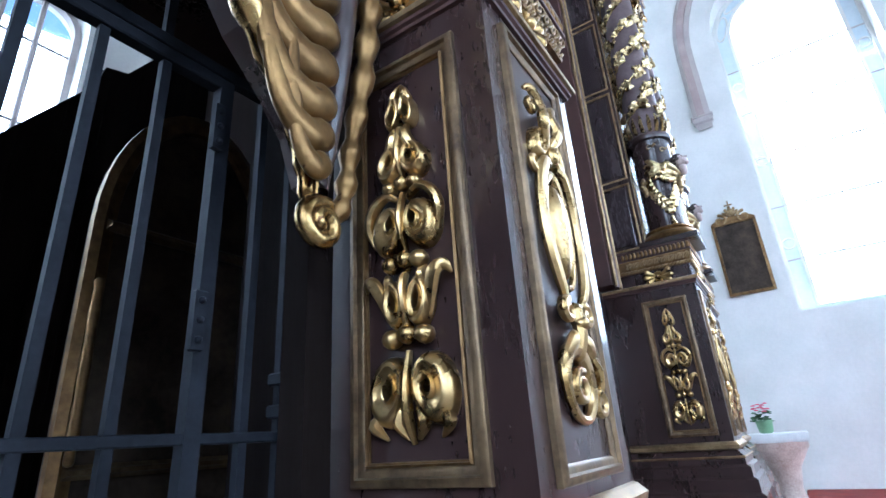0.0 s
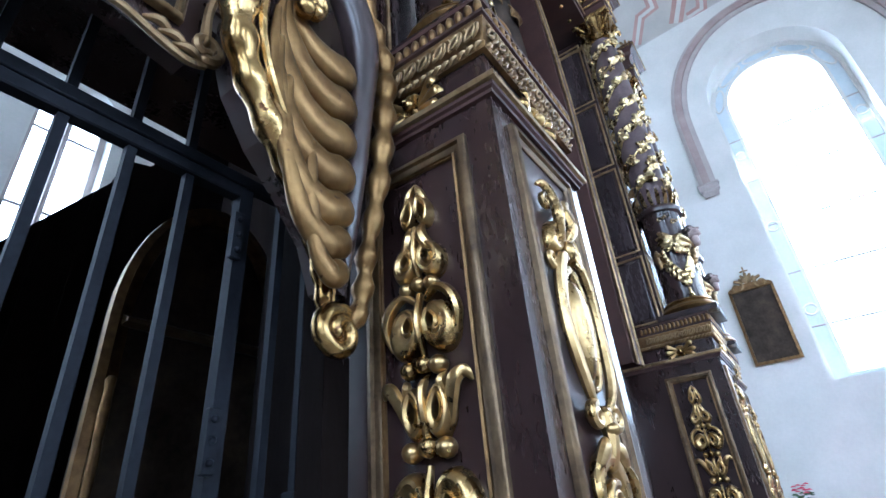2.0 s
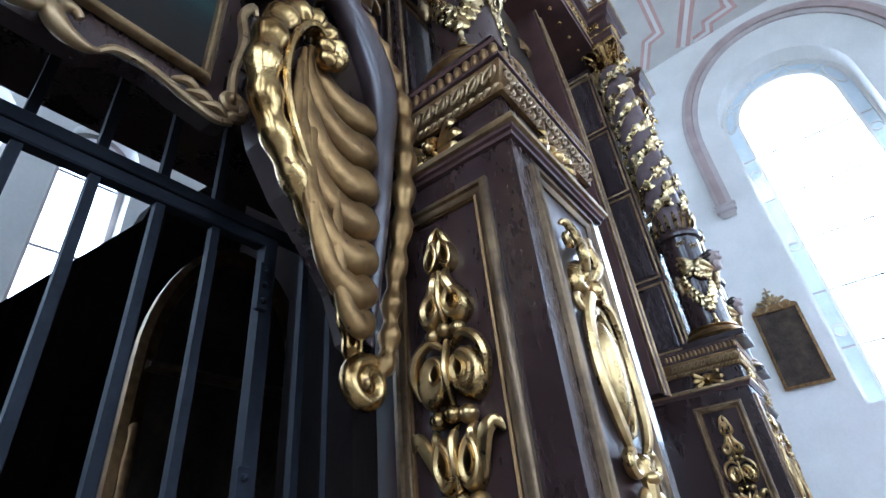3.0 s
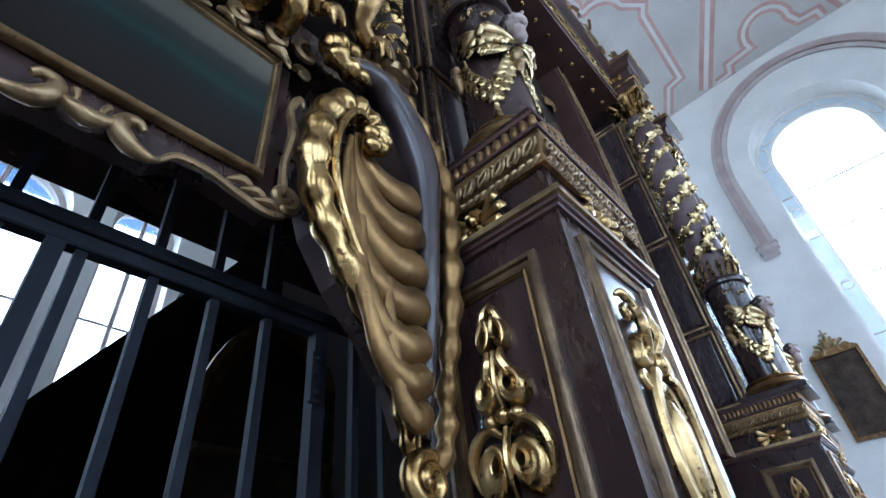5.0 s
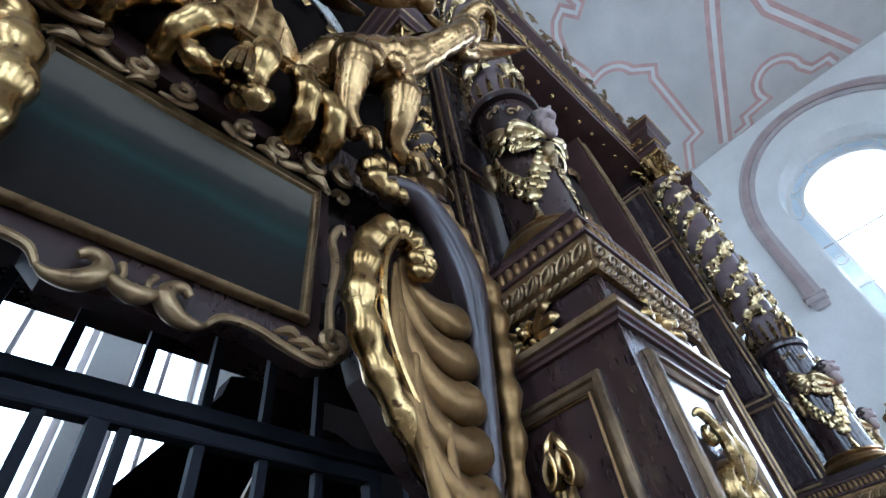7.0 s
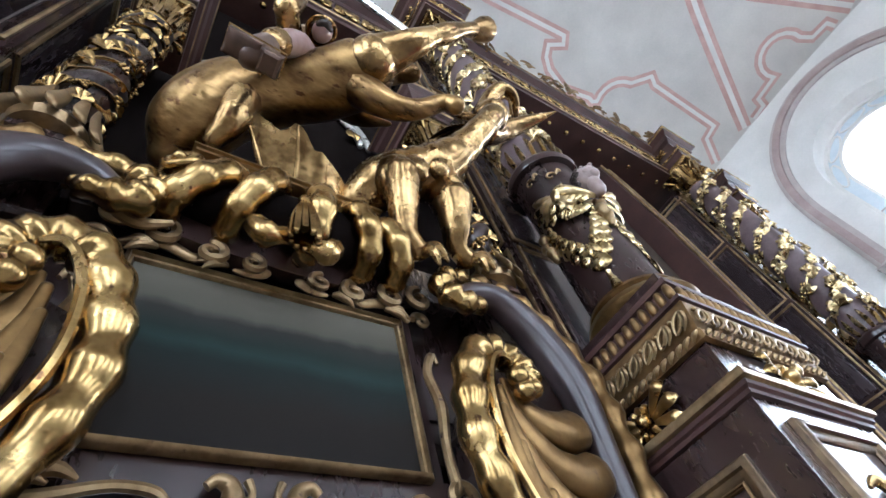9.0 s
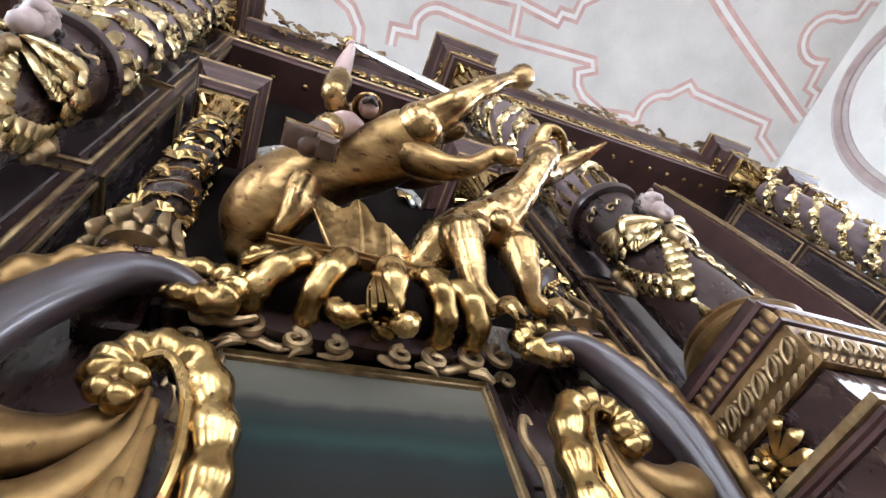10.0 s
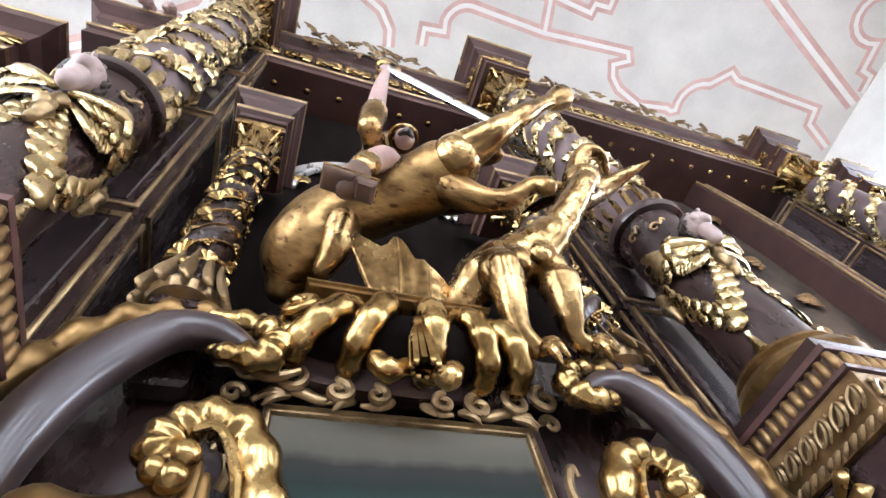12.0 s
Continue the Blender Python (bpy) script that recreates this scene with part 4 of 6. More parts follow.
def ribbon_drop(bm, m):
    """Crumpled drop of ribbon at the end of a garland."""
    tube(bm, [(0, 0.06, 0.012), (0.012, 0.02, 0.025), (-0.008, -0.03, 0.022), (0.010, -0.08, 0.018), (-0.004, -0.13, 0.012)], [0.012, 0.026, 0.030, 0.026, 0.012], 9, 4, m=m, wave=0.2, waves=5)
    tube(bm, [(0.0, 0.0, 0.03), (0.02, -0.05, 0.034), (0.0, -0.11, 0.02)], [0.008, 0.014, 0.006], 7, 4, m=m)


def leaf_spray(bm, R, z0, z1, n, seed, twist=1.0, size=0.05):
    """Vine leaves and stems winding round a shaft of radius R."""
    rnd = random.Random(seed)
    for i in range(n):
        t = i / n
        z = z0 + (z1 - z0) * t + rnd.uniform(-0.03, 0.03)
        a = twist * 2 * math.pi * t + (i % 3) * 2.094 + rnd.uniform(-0.3, 0.3)
        s = size * rnd.uniform(0.7, 1.2)
        c = Vector((math.cos(a) * R, math.sin(a) * R, z))
        m = Matrix.Translation(c) @ Matrix.Rotation(a, 4, "Z") @ Matrix(((0, 0, 1, 0), (1, 0, 0, 0), (0, 1, 0, 0), (0, 0, 0, 1))) @ Matrix.Rotation(rnd.uniform(-1.3, 1.3), 4, "Z")
        if rnd.random() < 0.25:
            for k in range(7):
                ball(bm, ((k % 3 - 1) * s * 0.35, -(k // 3) * s * 0.4, s * 0.2), s * 0.24, 1, m)
        else:
            for b in (-0.9, 0, 0.9):
                d = Vector((math.sin(b), math.cos(b), 0))
                tube(bm, [(0, -s * 0.2, 0.004), d * s * 0.6 + Vector((0, 0, s * 0.35)), d * s + Vector((0, 0, s * 0.12))], [s * 0.12, s * 0.34, s * 0.08], 5, 2, flat=0.5, normal=(0, 0, 1), m=m)
    for k in range(3):
        pts = []
        for i in range(int(10 * twist) + 6):
            t = i / (int(10 * twist) + 5)
            a = twist * 2 * math.pi * t + k * 2.094
            pts.append((math.cos(a) * (R + 0.004), math.sin(a) * (R + 0.004), z0 + (z1 - z0) * t))
        tube(bm, pts, size * 0.16, 5, 2)


def capital(bm, r, z0, h):
    lathe(bm, [(r, z0), (r * 1.12, z0 + 0.01), (r * 1.02, z0 + h * 0.1), (r * 1.05, z0 + h * 0.5), (r * 1.35, z0 + h * 0.85)], 20)
    for row, (zz, ln, n) in enumerate(((0.08, 0.45, 8), (0.38, 0.5, 8))):
        for i in range(n):
            a = 2 * math.pi * (i + 0.5 * row) / n
            d = Vector((math.cos(a), math.sin(a), 0))
            b = d * r * 1.05 + Vector((0, 0, z0 + h * zz))
            tube(bm, [b, b + Vector((0, 0, h * ln * 0.6)) + d * r * 0.12, b + Vector((0, 0, h * ln * 0.9)) + d * r * 0.42, b + Vector((0, 0, h * ln * 0.7)) + d * r * 0.55],
                 [r * 0.16, r * 0.22, r * 0.15, r * 0.08], 6, 3, flat=0.55, normal=None)
    rings(bm, Matrix.Rotation(0, 4, "Z"), -r * 1.3, r * 1.3, -r * 1.3, r * 1.3, [(0, z0 + h * 0.86), (r * 0.12, z0 + h * 0.92), (r * 0.12, z0 + h)], True, True)
    for sx in (-1, 1):
        for sy in (-1, 1):
            tube(bm, [(sx * r * 0.8, sy * r * 0.8, z0 + h * 0.6), (sx * r * 1.35, sy * r * 1.35, z0 + h * 0.8), (sx * r * 1.45, sy * r * 1.45, z0 + h * 0.66)], [r * 0.1, r * 0.2, r * 0.12], 6, 3)


def big_column(x, y, face, label, seed):
    """Column on a pedestal: torus, drum with winged head and garland, leafy shaft, capital. face: degrees towards which the head looks."""
    col = thing("altar_column", label, "column", "altar columns", loc=(x, y, 2.90))
    M = Matrix.Translation((x, y, 2.90)) @ Matrix.Diagonal((0.87, 0.87, 1, 1))
    bm = bmesh.new()
    rings(bm, I4, -0.25, 0.25, -0.25, 0.25, [(0, 0), (0, 0.05)], True, True)
    part("plinth_block", bm, WOOD, col, smooth=False, m=M)
    bm = bmesh.new()
    lathe(bm, [(0.19, 0.05), (0.235, 0.062), (0.254, 0.088), (0.240, 0.118), (0.207, 0.132), (0.202, 0.145), (0.214, 0.156), (0.210, 0.170), (0.188, 0.178)], 40)
    part("base_torus", bm, GOLD_OCHRE, col, "gilded torus", m=M)
    bm = bmesh.new()
    lathe(bm, [(0.184, 0.175), (0.178, 0.25), (0.178, 1.06), (0.184, 1.10)], 48)
    part("drum", bm, WOOD, col, m=M)
    bm = bmesh.new()
    lathe(bm, [(0.18, 1.09), (0.215, 1.10), (0.225, 1.13), (0.215, 1.16), (0.18, 1.18), (0.165, 1.20)], 48)
    part("ring_moulding", bm, WOOD, col, m=M)
    bm = bmesh.new()
    lathe(bm, [(0.163, 1.18), (0.172, 2.2), (0.165, 3.1), (0.150, 3.68)], 32)
    part("leafy_shaft", bm, MAUVE, col, m=M)
    bm = bmesh.new()
    leaf_spray(bm, 0.168, 1.36, 3.66, 190, seed, 2.4, 0.080)
    for i in range(16):
        a = 2 * math.pi * i / 16
        d = Vector((math.cos(a), math.sin(a), 0))
        tube(bm, [d * 0.168 + Vector((0, 0, 1.19)), d * 0.195 + Vector((0, 0, 1.28)), d * 0.185 + Vector((0, 0, 1.38))], [0.022, 0.032, 0.008], 6, 3, flat=0.5)
    part("vine_carving", bm, GOLD_PALE, col, "gilded vine leaves and grapes", m=M)
    bm = bmesh.new()
    capital(bm, 0.155, 3.66, 0.40)
    part("capital", bm, GOLD, col, "gilded leaf capital", m=M)
    A = M @ Matrix.Rotation(radians(face), 4, "Z") @ at(0, -0.18, 0.76) @ FRONT
    bm = bmesh.new()
    cherub(bm, at(0, 0.02, 0.0) @ Matrix.Rotation(-0.5, 4, "X") @ Matrix.Diagonal((1.1, 1.1, 1.1, 1)))
    part("winged_head", bm, [GOLD_PALE, FACE, HAIR], col, "painted cherub head", m=A.copy())
    for s in (-1, 1):
        bm = bmesh.new()
        wing(bm, s, I4)
        part("wing", bm, GOLD_PALE, col, "gilded feathered wing", m=A.copy())
    for da in (-52, 52):
        B = M @ Matrix.Rotation(radians(face + da), 4, "Z") @ at(0, -0.18, 0.76) @ FRONT
        bm = bmesh.new()
        garland(bm, I4)
        part("garland", bm, GOLD_PALE, col, "gilded leaf garland", m=B.copy())
    for da in (-108, 0, 108):
        B = M @ Matrix.Rotation(radians(face + da), 4, "Z") @ at(0, -0.18, 0.64) @ FRONT
        bm = bmesh.new()
        ribbon_drop(bm, I4)
        part("ribbon_drop", bm, GOLD_DULL, col, m=B.copy())
    for da, vv in ((-34, 0.20), (28, 0.22), (-70, 0.24)):
        B = M @ Matrix.Rotation(radians(face + da), 4, "Z") @ at(0, -0.18, 0.76 + vv) @ FRONT
        bm = bmesh.new()
        scroll(bm, (0.0, 0, 0.008), 0.030, 0.9, 0.008, 0.4, 1 if da < 0 else -1, I4)
        tube(bm, [(0.028, 0, 0.008), (0.05, 0.025, 0.012), (0.065, 0.01, 0.008)], [0.007, 0.011, 0.004], 7, 3)
        part("ribbon_curl", bm, GOLD_DULL, col, m=B.copy())
    return col


COLX, COLY = 1.275, 0.775
c1 = big_column(COLX, COLY, -14, "dark column with gilded winged head, garlands and vine leaves", 3)
c0 = big_column(-1.095, COLY, 14, "dark column with cherub head and gilded vines over the opposite pedestal", 5)
c2 = copy_thing(c1, pose(5.30, 0.76, 2.90) @ Matrix.Diagonal((1.22, 1.22, 1.06, 1)))
c3 = copy_thing(c1, pose(6.78, 0.82, 2.90) @ Matrix.Diagonal((1.15, 1.15, 1.06, 1)))


# pilasters behind the columns
def pilaster(x, s, label):
    """Square pilaster; panels on its inner flank at x and on its front."""
    y0, y1, w, z0, z1 = 0.985, 1.46, 0.62, 2.905, 6.95
    p = thing("pilaster", label, "pilaster", "altar pilasters", loc=(x, y0, z0))
    M = Matrix.Translation((x, 0, 0)) @ Matrix.Diagonal((s, 1, 1, 1))
    bm = bmesh.new()
    box(bm, 0, w, y0, y1, z0, z1, bev=0.006)
    part("shaft", bm, WOOD, p, smooth=False, m=M)
    for a, b in ((z0 + 0.03, z0 + 0.76), (z0 + 0.81, z0 + 1.9), (z0 + 1.95, z0 + 2.9), (z0 + 2.95, z1 - 0.08)):
        for mm, wid in ((at(-0.001, (y0 + y1) / 2, (a + b) / 2) @ FLANK, y1 - y0 - 0.05), (at(w / 2, y0 - 0.001, (a + b) / 2) @ FRONT, w - 0.06)):
            bm = bmesh.new()
            panel_frame(bm, I4, -wid / 2, wid / 2, -(b - a) / 2, (b - a) / 2, 0.022, 0.012)
            part("panel_moulding", bm, GOLD_DULL, p, m=M @ mm)
            bm = bmesh.new()
            rings(bm, I4, -wid / 2 + 0.05, wid / 2 - 0.05, -(b - a) / 2 + 0.05, (b - a) / 2 - 0.05, [(0, -0.002), (0, 0.004), (-0.006, 0.008)], False, True)
            part("panel", bm, WOOD_SHINY, p, smooth=False, m=M @ mm)
    bm = bmesh.new()
    rings(bm, I4, 0, w, y0, y1, [(0.0, z1 - 0.2), (0.02, z1 - 0.19), (0.025, z1 - 0.16), (0.0, z1 - 0.15)], False, False)
    part("necking", bm, GOLD_DULL, p, m=M)
    return p


pilaster(1.06, 1, "dark wooden pilaster with gilded panel lines behind a column")
pilaster(-0.86, -1, "dark wooden pilaster with gilded panel lines, opposite the other")
pilaster(5.14, 1, "dark wooden pilaster with gilded panel lines at the far doorway")


# ---------------------------------------------------------------- volute brackets
def volute(s, label):
    """Scrolled bracket between the gate and a pedestal; s mirrors it about the doorway axis."""
    v = thing("volute_bracket", label, "bracket", "volute brackets", loc=(CX + s * 0.88, 0.93, 1.8))
    M = Matrix.Translation((CX, 0.93, 0)) @ Matrix.Diagonal((s, 1, 1, 1)) @ Matrix(((1, 0, 0, 0), (0, 0, -1, 0), (0, 1, 0, 0), (0, 0, 0, 1)))
    N = (0, 0, 1)
    bm = bmesh.new()
    tube(bm, [(0.44, 2.97, 0.03), (0.54, 3.035, 0.03), (0.65, 3.02, 0.03), (0.75, 2.89, 0.03), (0.805, 2.72, 0.03), (0.81, 2.5, 0.02), (0.805, 2.25, 0.0), (0.80, 2.02, -0.03), (0.79, 1.88, -0.04)],
         [0.02, 0.04, 0.052, 0.058, 0.056, 0.040, 0.034, 0.028, 0.018], 24, 6, 1.0, N)
    part("spine", bm, SPINE, v, "dark polished spine", m=M)
    bm = bmesh.new()  # beaded outer rim
    tube(bm, [(0.43, 3.04, 0.02), (0.56, 3.11, 0.02), (0.71, 3.085, 0.02), (0.84, 2.95, 0.02), (0.91, 2.74, 0.03), (0.905, 2.5, 0.03), (0.885, 2.25, 0.02), (0.865, 2.02, -0.01), (0.855, 1.86, -0.03), (0.79, 1.74, -0.04)],
         [0.02, 0.03, 0.034, 0.036, 0.036, 0.034, 0.03, 0.026, 0.026, 0.02], 9, 8, 1.0, N, wave=0.26, waves=17)
    part("outer_rim", bm, GOLD_OCHRE, v, "gilded scalloped rim", m=M)
    bm = bmesh.new()  # bossed tip that wraps the end of the spine
    tube(bm, [(0.60, 3.105, 0.02), (0.51, 3.095, 0.03), (0.435, 3.06, 0.04), (0.405, 3.00, 0.045), (0.435, 2.945, 0.055), (0.495, 2.935, 0.06), (0.545, 2.955, 0.05)], [0.022, 0.030, 0.036, 0.040, 0.038, 0.032, 0.02], 12, 10, 1.0, N, wave=0.16, waves=7)
    part("scroll_tip", bm, GOLD, v, "gilded bossed scroll end", m=M)
    bm = bmesh.new()  # shell edge with bosses
    edge = [(0.545, 2.625, 0.075), (0.575, 2.665, 0.07), (0.555, 2.72, 0.06), (0.50, 2.755, 0.055), (0.43, 2.72, 0.05), (0.385, 2.60, 0.045), (0.375, 2.46, 0.04), (0.42, 2.32, 0.03), (0.50, 2.205, 0.02), (0.60, 2.10, 0.0), (0.68, 2.0, -0.02), (0.725, 1.90, -0.03), (0.745, 1.82, -0.04)]
    tube(bm, edge, [0.026, 0.038, 0.042, 0.045, 0.047, 0.046, 0.043, 0.039, 0.035, 0.031, 0.027, 0.024, 0.02], 14, 12, 0.95, N, wave=0.11, waves=17)
    for q in ((0.525, 2.645, 0.085, 0.030), (0.535, 2.605, 0.08, 0.030), (0.565, 2.615, 0.085, 0.026)):
        ball(bm, q[:3], q[3], 2)
    part("shell_edge", bm, GOLD, v, "gilded bossed shell edge", m=M)
    bm = bmesh.new()
    inner = [(0.525, 2.70, 0.085), (0.495, 2.715, 0.085), (0.462, 2.69, 0.08), (0.43, 2.60, 0.075), (0.425, 2.46, 0.066), (0.465, 2.33, 0.055), (0.54, 2.215, 0.04), (0.635, 2.11, 0.02), (0.705, 2.01, 0.0), (0.745, 1.91, -0.015), (0.757, 1.83, -0.025)]
    tube(bm, inner, [0.006] + [0.011] * 9 + [0.005], 7, 6, 1.0, N)
    part("inner_rim", bm, GOLD, v, m=M)
    # fluted lobes from the shell to the spine
    ends = [(2.565, 0.060), (2.435, 0.062), (2.308, 0.060), (2.190, 0.056), (2.080, 0.051), (1.985, 0.044), (1.905, 0.034)]
    starts = [(0.528, 2.655), (0.505, 2.66), (0.485, 2.63), (0.474, 2.57), (0.492, 2.47), (0.528, 2.355), (0.612, 2.205)]
    for i, ((ze, rw), (xs_, zs_)) in enumerate(zip(ends, starts)):
        bm = bmesh.new()
        dx, dz = 0.752 - xs_, zs_ - ze
        q = [(xs_, zs_), (xs_ - 0.012 * (1 - i / 6) + dx * 0.06, zs_ - dz * 0.42), (xs_ + dx * 0.30, ze + dz * 0.16 - 0.018), (xs_ + dx * 0.66, ze - 0.020), (0.735, ze)]
        tube(bm, [(x_, z_, w_) for (x_, z_), w_ in zip(q, (0.050, 0.042, 0.030, 0.024, 0.020))], [0.012, 0.024 - 0.001 * i, rw * 0.72, rw * 0.98, rw], 14, 7, 0.62, N)
        part("fluted_lobe", bm, GOLD_OCHRE, v, m=M)
    bm = bmesh.new()  # dark ground between the lobes
    ground = [(0.53, 2.68), (0.44, 2.64), (0.40, 2.55), (0.40, 2.44), (0.44, 2.32), (0.52, 2.20), (0.62, 2.10), (0.70, 2.0), (0.745, 1.88), (0.79, 1.86), (0.81, 2.1), (0.81, 2.4), (0.80, 2.66), (0.74, 2.60), (0.62, 2.54), (0.56, 2.56)]
    quads(bm, [[Vector((p_[0], p_[1], c)) for p_ in ground] for c in (-0.10, -0.012)], True, True, True)
    bmesh.ops.recalc_face_normals(bm, faces=bm.faces)
    part("backing", bm, WOOD, v, smooth=False, m=M)
    bm = bmesh.new()  # bottom curl
    scroll(bm, (0.775, 1.770, -0.03), 0.058, 1.4, 0.027, 1.2, 1, I4, end=0.3, n=10, lift=0.02)
    part("lower_scroll", bm, GOLD, v, "gilded scroll end", m=M)
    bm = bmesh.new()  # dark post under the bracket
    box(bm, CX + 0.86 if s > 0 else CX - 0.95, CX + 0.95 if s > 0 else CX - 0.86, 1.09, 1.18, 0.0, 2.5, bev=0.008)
    tagged(part("door_post", bm, WOOD_SHADED, None, smooth=False), "dark wooden post below the volute bracket", "post", "door posts")
    return v


volute(1, "gilded scrolled shell bracket with dark polished spine")
volute(-1, "gilded scrolled shell bracket, twin of the other beside the painting")


# ---------------------------------------------------------------- painting over the gate
def painting():
    p = thing("framed_painting", "dark landscape painting in a narrow gilded frame with scrolls", "painting", loc=(0, 1.0, 2.40))
    x0, x1, z0, z1, y = -0.36, 0.35, 2.42, 2.91, 1.0
    bm = bmesh.new()
    box(bm, x0 + 0.02, x1 - 0.02, y - 0.004, y + 0.02, z0 + 0.02, z1 - 0.02)
    part("canvas", bm, CANVAS, p, "landscape with dark trees under a pale sky", smooth=False)
    bm = bmesh.new()
    box(bm, x0 - 0.05, x1 + 0.05, y + 0.022, 1.078, z0 - 0.04, z1 + 0.05)
    part("backboard", bm, WOOD, p, smooth=False)
    bm = bmesh.new()
    panel_frame(bm, I4, x0, x1, z0, z1, 0.022, 0.026)
    part("frame", bm, GOLD_DULL, p, "narrow gilded frame", m=at(0, y, 0) @ FRONT)
    for s, xe in ((-1, x0), (1, x1)):
        bm = bmesh.new()
        X = lambda d: xe + s * d
        tube(bm, [(X(0.055), z0 - 0.02, 0.02), (X(0.05), z0 + 0.08, 0.02), (X(0.06), z0 + 0.2, 0.025), (X(0.045), z0 + 0.3, 0.02), (X(0.07), z0 + 0.37, 0.02), (X(0.085), z0 + 0.345, 0.02)], [0.014, 0.012, 0.016, 0.013, 0.013, 0.006], 8, 5)
        scroll(bm, (X(0.075), z1 + 0.03, 0.01), 0.03, 1.1, 0.011, 3.14 if s > 0 else 0, -s, I4)
        scroll(bm, (X(0.06), z0 - 0.035, 0.02), 0.04, 1.2, 0.016, -1.57, s, I4)
        part("side_scroll", bm, GOLD_DULL, p, "gilded scroll", m=at(0, y, 0) @ FRONT)
    for s in (-1, 1):
        X = lambda d: -0.012 + s * d
        bm = bmesh.new()  # crescent scroll
        tube(bm, [(X(0.098), z0 - 0.058, 0.02), (X(0.082), z0 - 0.046, 0.022), (X(0.060), z0 - 0.056, 0.022), (X(0.056), z0 - 0.084, 0.022), (X(0.082), z0 - 0.110, 0.02), (X(0.122), z0 - 0.114, 0.016), (X(0.146), z0 - 0.096, 0.01)],
             [0.009, 0.012, 0.016, 0.021, 0.020, 0.012, 0.005], 10, 6)
        part("apron_scroll", bm, GOLD_DULL, p, "gilded crescent scroll on the lower edge", m=at(0, y, 0) @ FRONT)
        bm = bmesh.new()  # thin wavy edge out to the corner
        tube(bm, [(X(0.142), z0 - 0.102, 0.01), (X(0.170), z0 - 0.070, 0.012), (X(0.235), z0 - 0.066, 0.014), (X(0.310), z0 - 0.086, 0.014), (X(0.385), z0 - 0.100, 0.014), (X(0.430), z0 - 0.084, 0.014)],
             [0.006, 0.010, 0.010, 0.011, 0.011, 0.010], 8, 6)
        part("apron_edge", bm, GOLD_DULL, p, m=at(0, y, 0) @ FRONT)
        bm = bmesh.new()
        for k in range(3):
            tube(bm, [(X(0.280 + 0.035 * k), z0 - 0.060 - 0.010 * k, 0.016), (X(0.315 + 0.035 * k), z0 - 0.052 - 0.012 * k, 0.026), (X(0.350 + 0.035 * k), z0 - 0.070 - 0.008 * k, 0.018)], [0.004, 0.013, 0.004], 8, 4)
        part("apron_leaf", bm, GOLD_DULL, p, m=at(0, y, 0) @ FRONT)
        bm = bmesh.new()  # upright of the strap over the clasp
        tube(bm, [(X(0.034), z0 - 0.088, 0.018), (X(0.022), z0 - 0.066, 0.020), (X(0.030), z0 - 0.040, 0.016)], [0.009, 0.007, 0.009], 8, 4)
        part("apron_strap", bm, GOLD_DULL, p, m=at(0, y, 0) @ FRONT)
    bm = bmesh.new()
    tube(bm, [(-0.067, z0 - 0.072, 0.02), (-0.012, z0 - 0.106, 0.032), (0.043, z0 - 0.072, 0.02)], [0.008, 0.019, 0.008], 10, 6, wave=0.06, waves=7)
    part("apron_clasp", bm, GOLD_DULL, p, m=at(0, y, 0) @ FRONT)
    bm = bmesh.new()
    pts = [(-0.46, z0 + 0.01), (-0.44, z0 - 0.085), (-0.40, z0 - 0.098), (-0.32, z0 - 0.085), (-0.24, z0 - 0.066), (-0.18, z0 - 0.072), (-0.14, z0 - 0.108), (0.12, z0 - 0.108), (0.16, z0 - 0.072), (0.22, z0 - 0.066), (0.30, z0 - 0.085), (0.38, z0 - 0.098), (0.42, z0 - 0.085), (0.44, z0 + 0.01)]
    quads(bm, [[Vector((a, b, c)) for a, b in pts] for c in (-0.05, -0.004)], True, True, True)
    bmesh.ops.recalc_face_normals(bm, faces=bm.faces)
    part("apron_board", bm, WOOD, p, smooth=False, m=at(0, y, 0) @ FRONT)
    # crest of scrolls over the frame
    C = at(0, y - 0.012, 0) @ FRONT
    for s in (-1, 1):
        X = lambda d: -0.005 + s * d
        bm = bmesh.new()
        tube(bm, [(X(0.385), z1 + 0.012, 0.0), (X(0.335), z1 + 0.046, 0.008), (X(0.275), z1 + 0.040, 0.012), (X(0.225), z1 + 0.020, 0.012), (X(0.185), z1 + 0.036, 0.012)], [0.008, 0.014, 0.017, 0.015, 0.012], 10, 6, flat=0.7, normal=(0, 0, 1))
        scroll(bm, (X(0.190), z1 + 0.062, 0.012), 0.028, 1.25, 0.012, -1.57, -s, I4, n=9)
        part("crest_scroll", bm, GOLD_DULL, p, "gilded S-scroll over the frame", m=C)
        bm = bmesh.new()
        tube(bm, [(X(0.125), z1 + 0.018, 0.010), (X(0.085), z1 + 0.014, 0.014), (X(0.048), z1 + 0.036, 0.014), (X(0.062), z1 + 0.070, 0.012), (X(0.100), z1 + 0.072, 0.010)], [0.006, 0.014, 0.017, 0.014, 0.008], 10, 6, flat=0.7, normal=(0, 0, 1))
        part("crest_scroll", bm, GOLD_DULL, p, m=C)
        for u, ln, up in ((0.300, 0.075, -0.012), (0.140, 0.070, -0.010)):
            bm = bmesh.new()
            for k in (-1, 0, 1):
                tube(bm, [(X(u), z1 + 0.022, 0.014), (X(u + ln * 0.5), z1 + 0.022 + up + 0.012 * k, 0.028), (X(u + ln * (1 - 0.2 * abs(k))), z1 + 0.012 + up + 0.020 * k, 0.020)], [0.007, 0.011, 0.003], 8, 4)
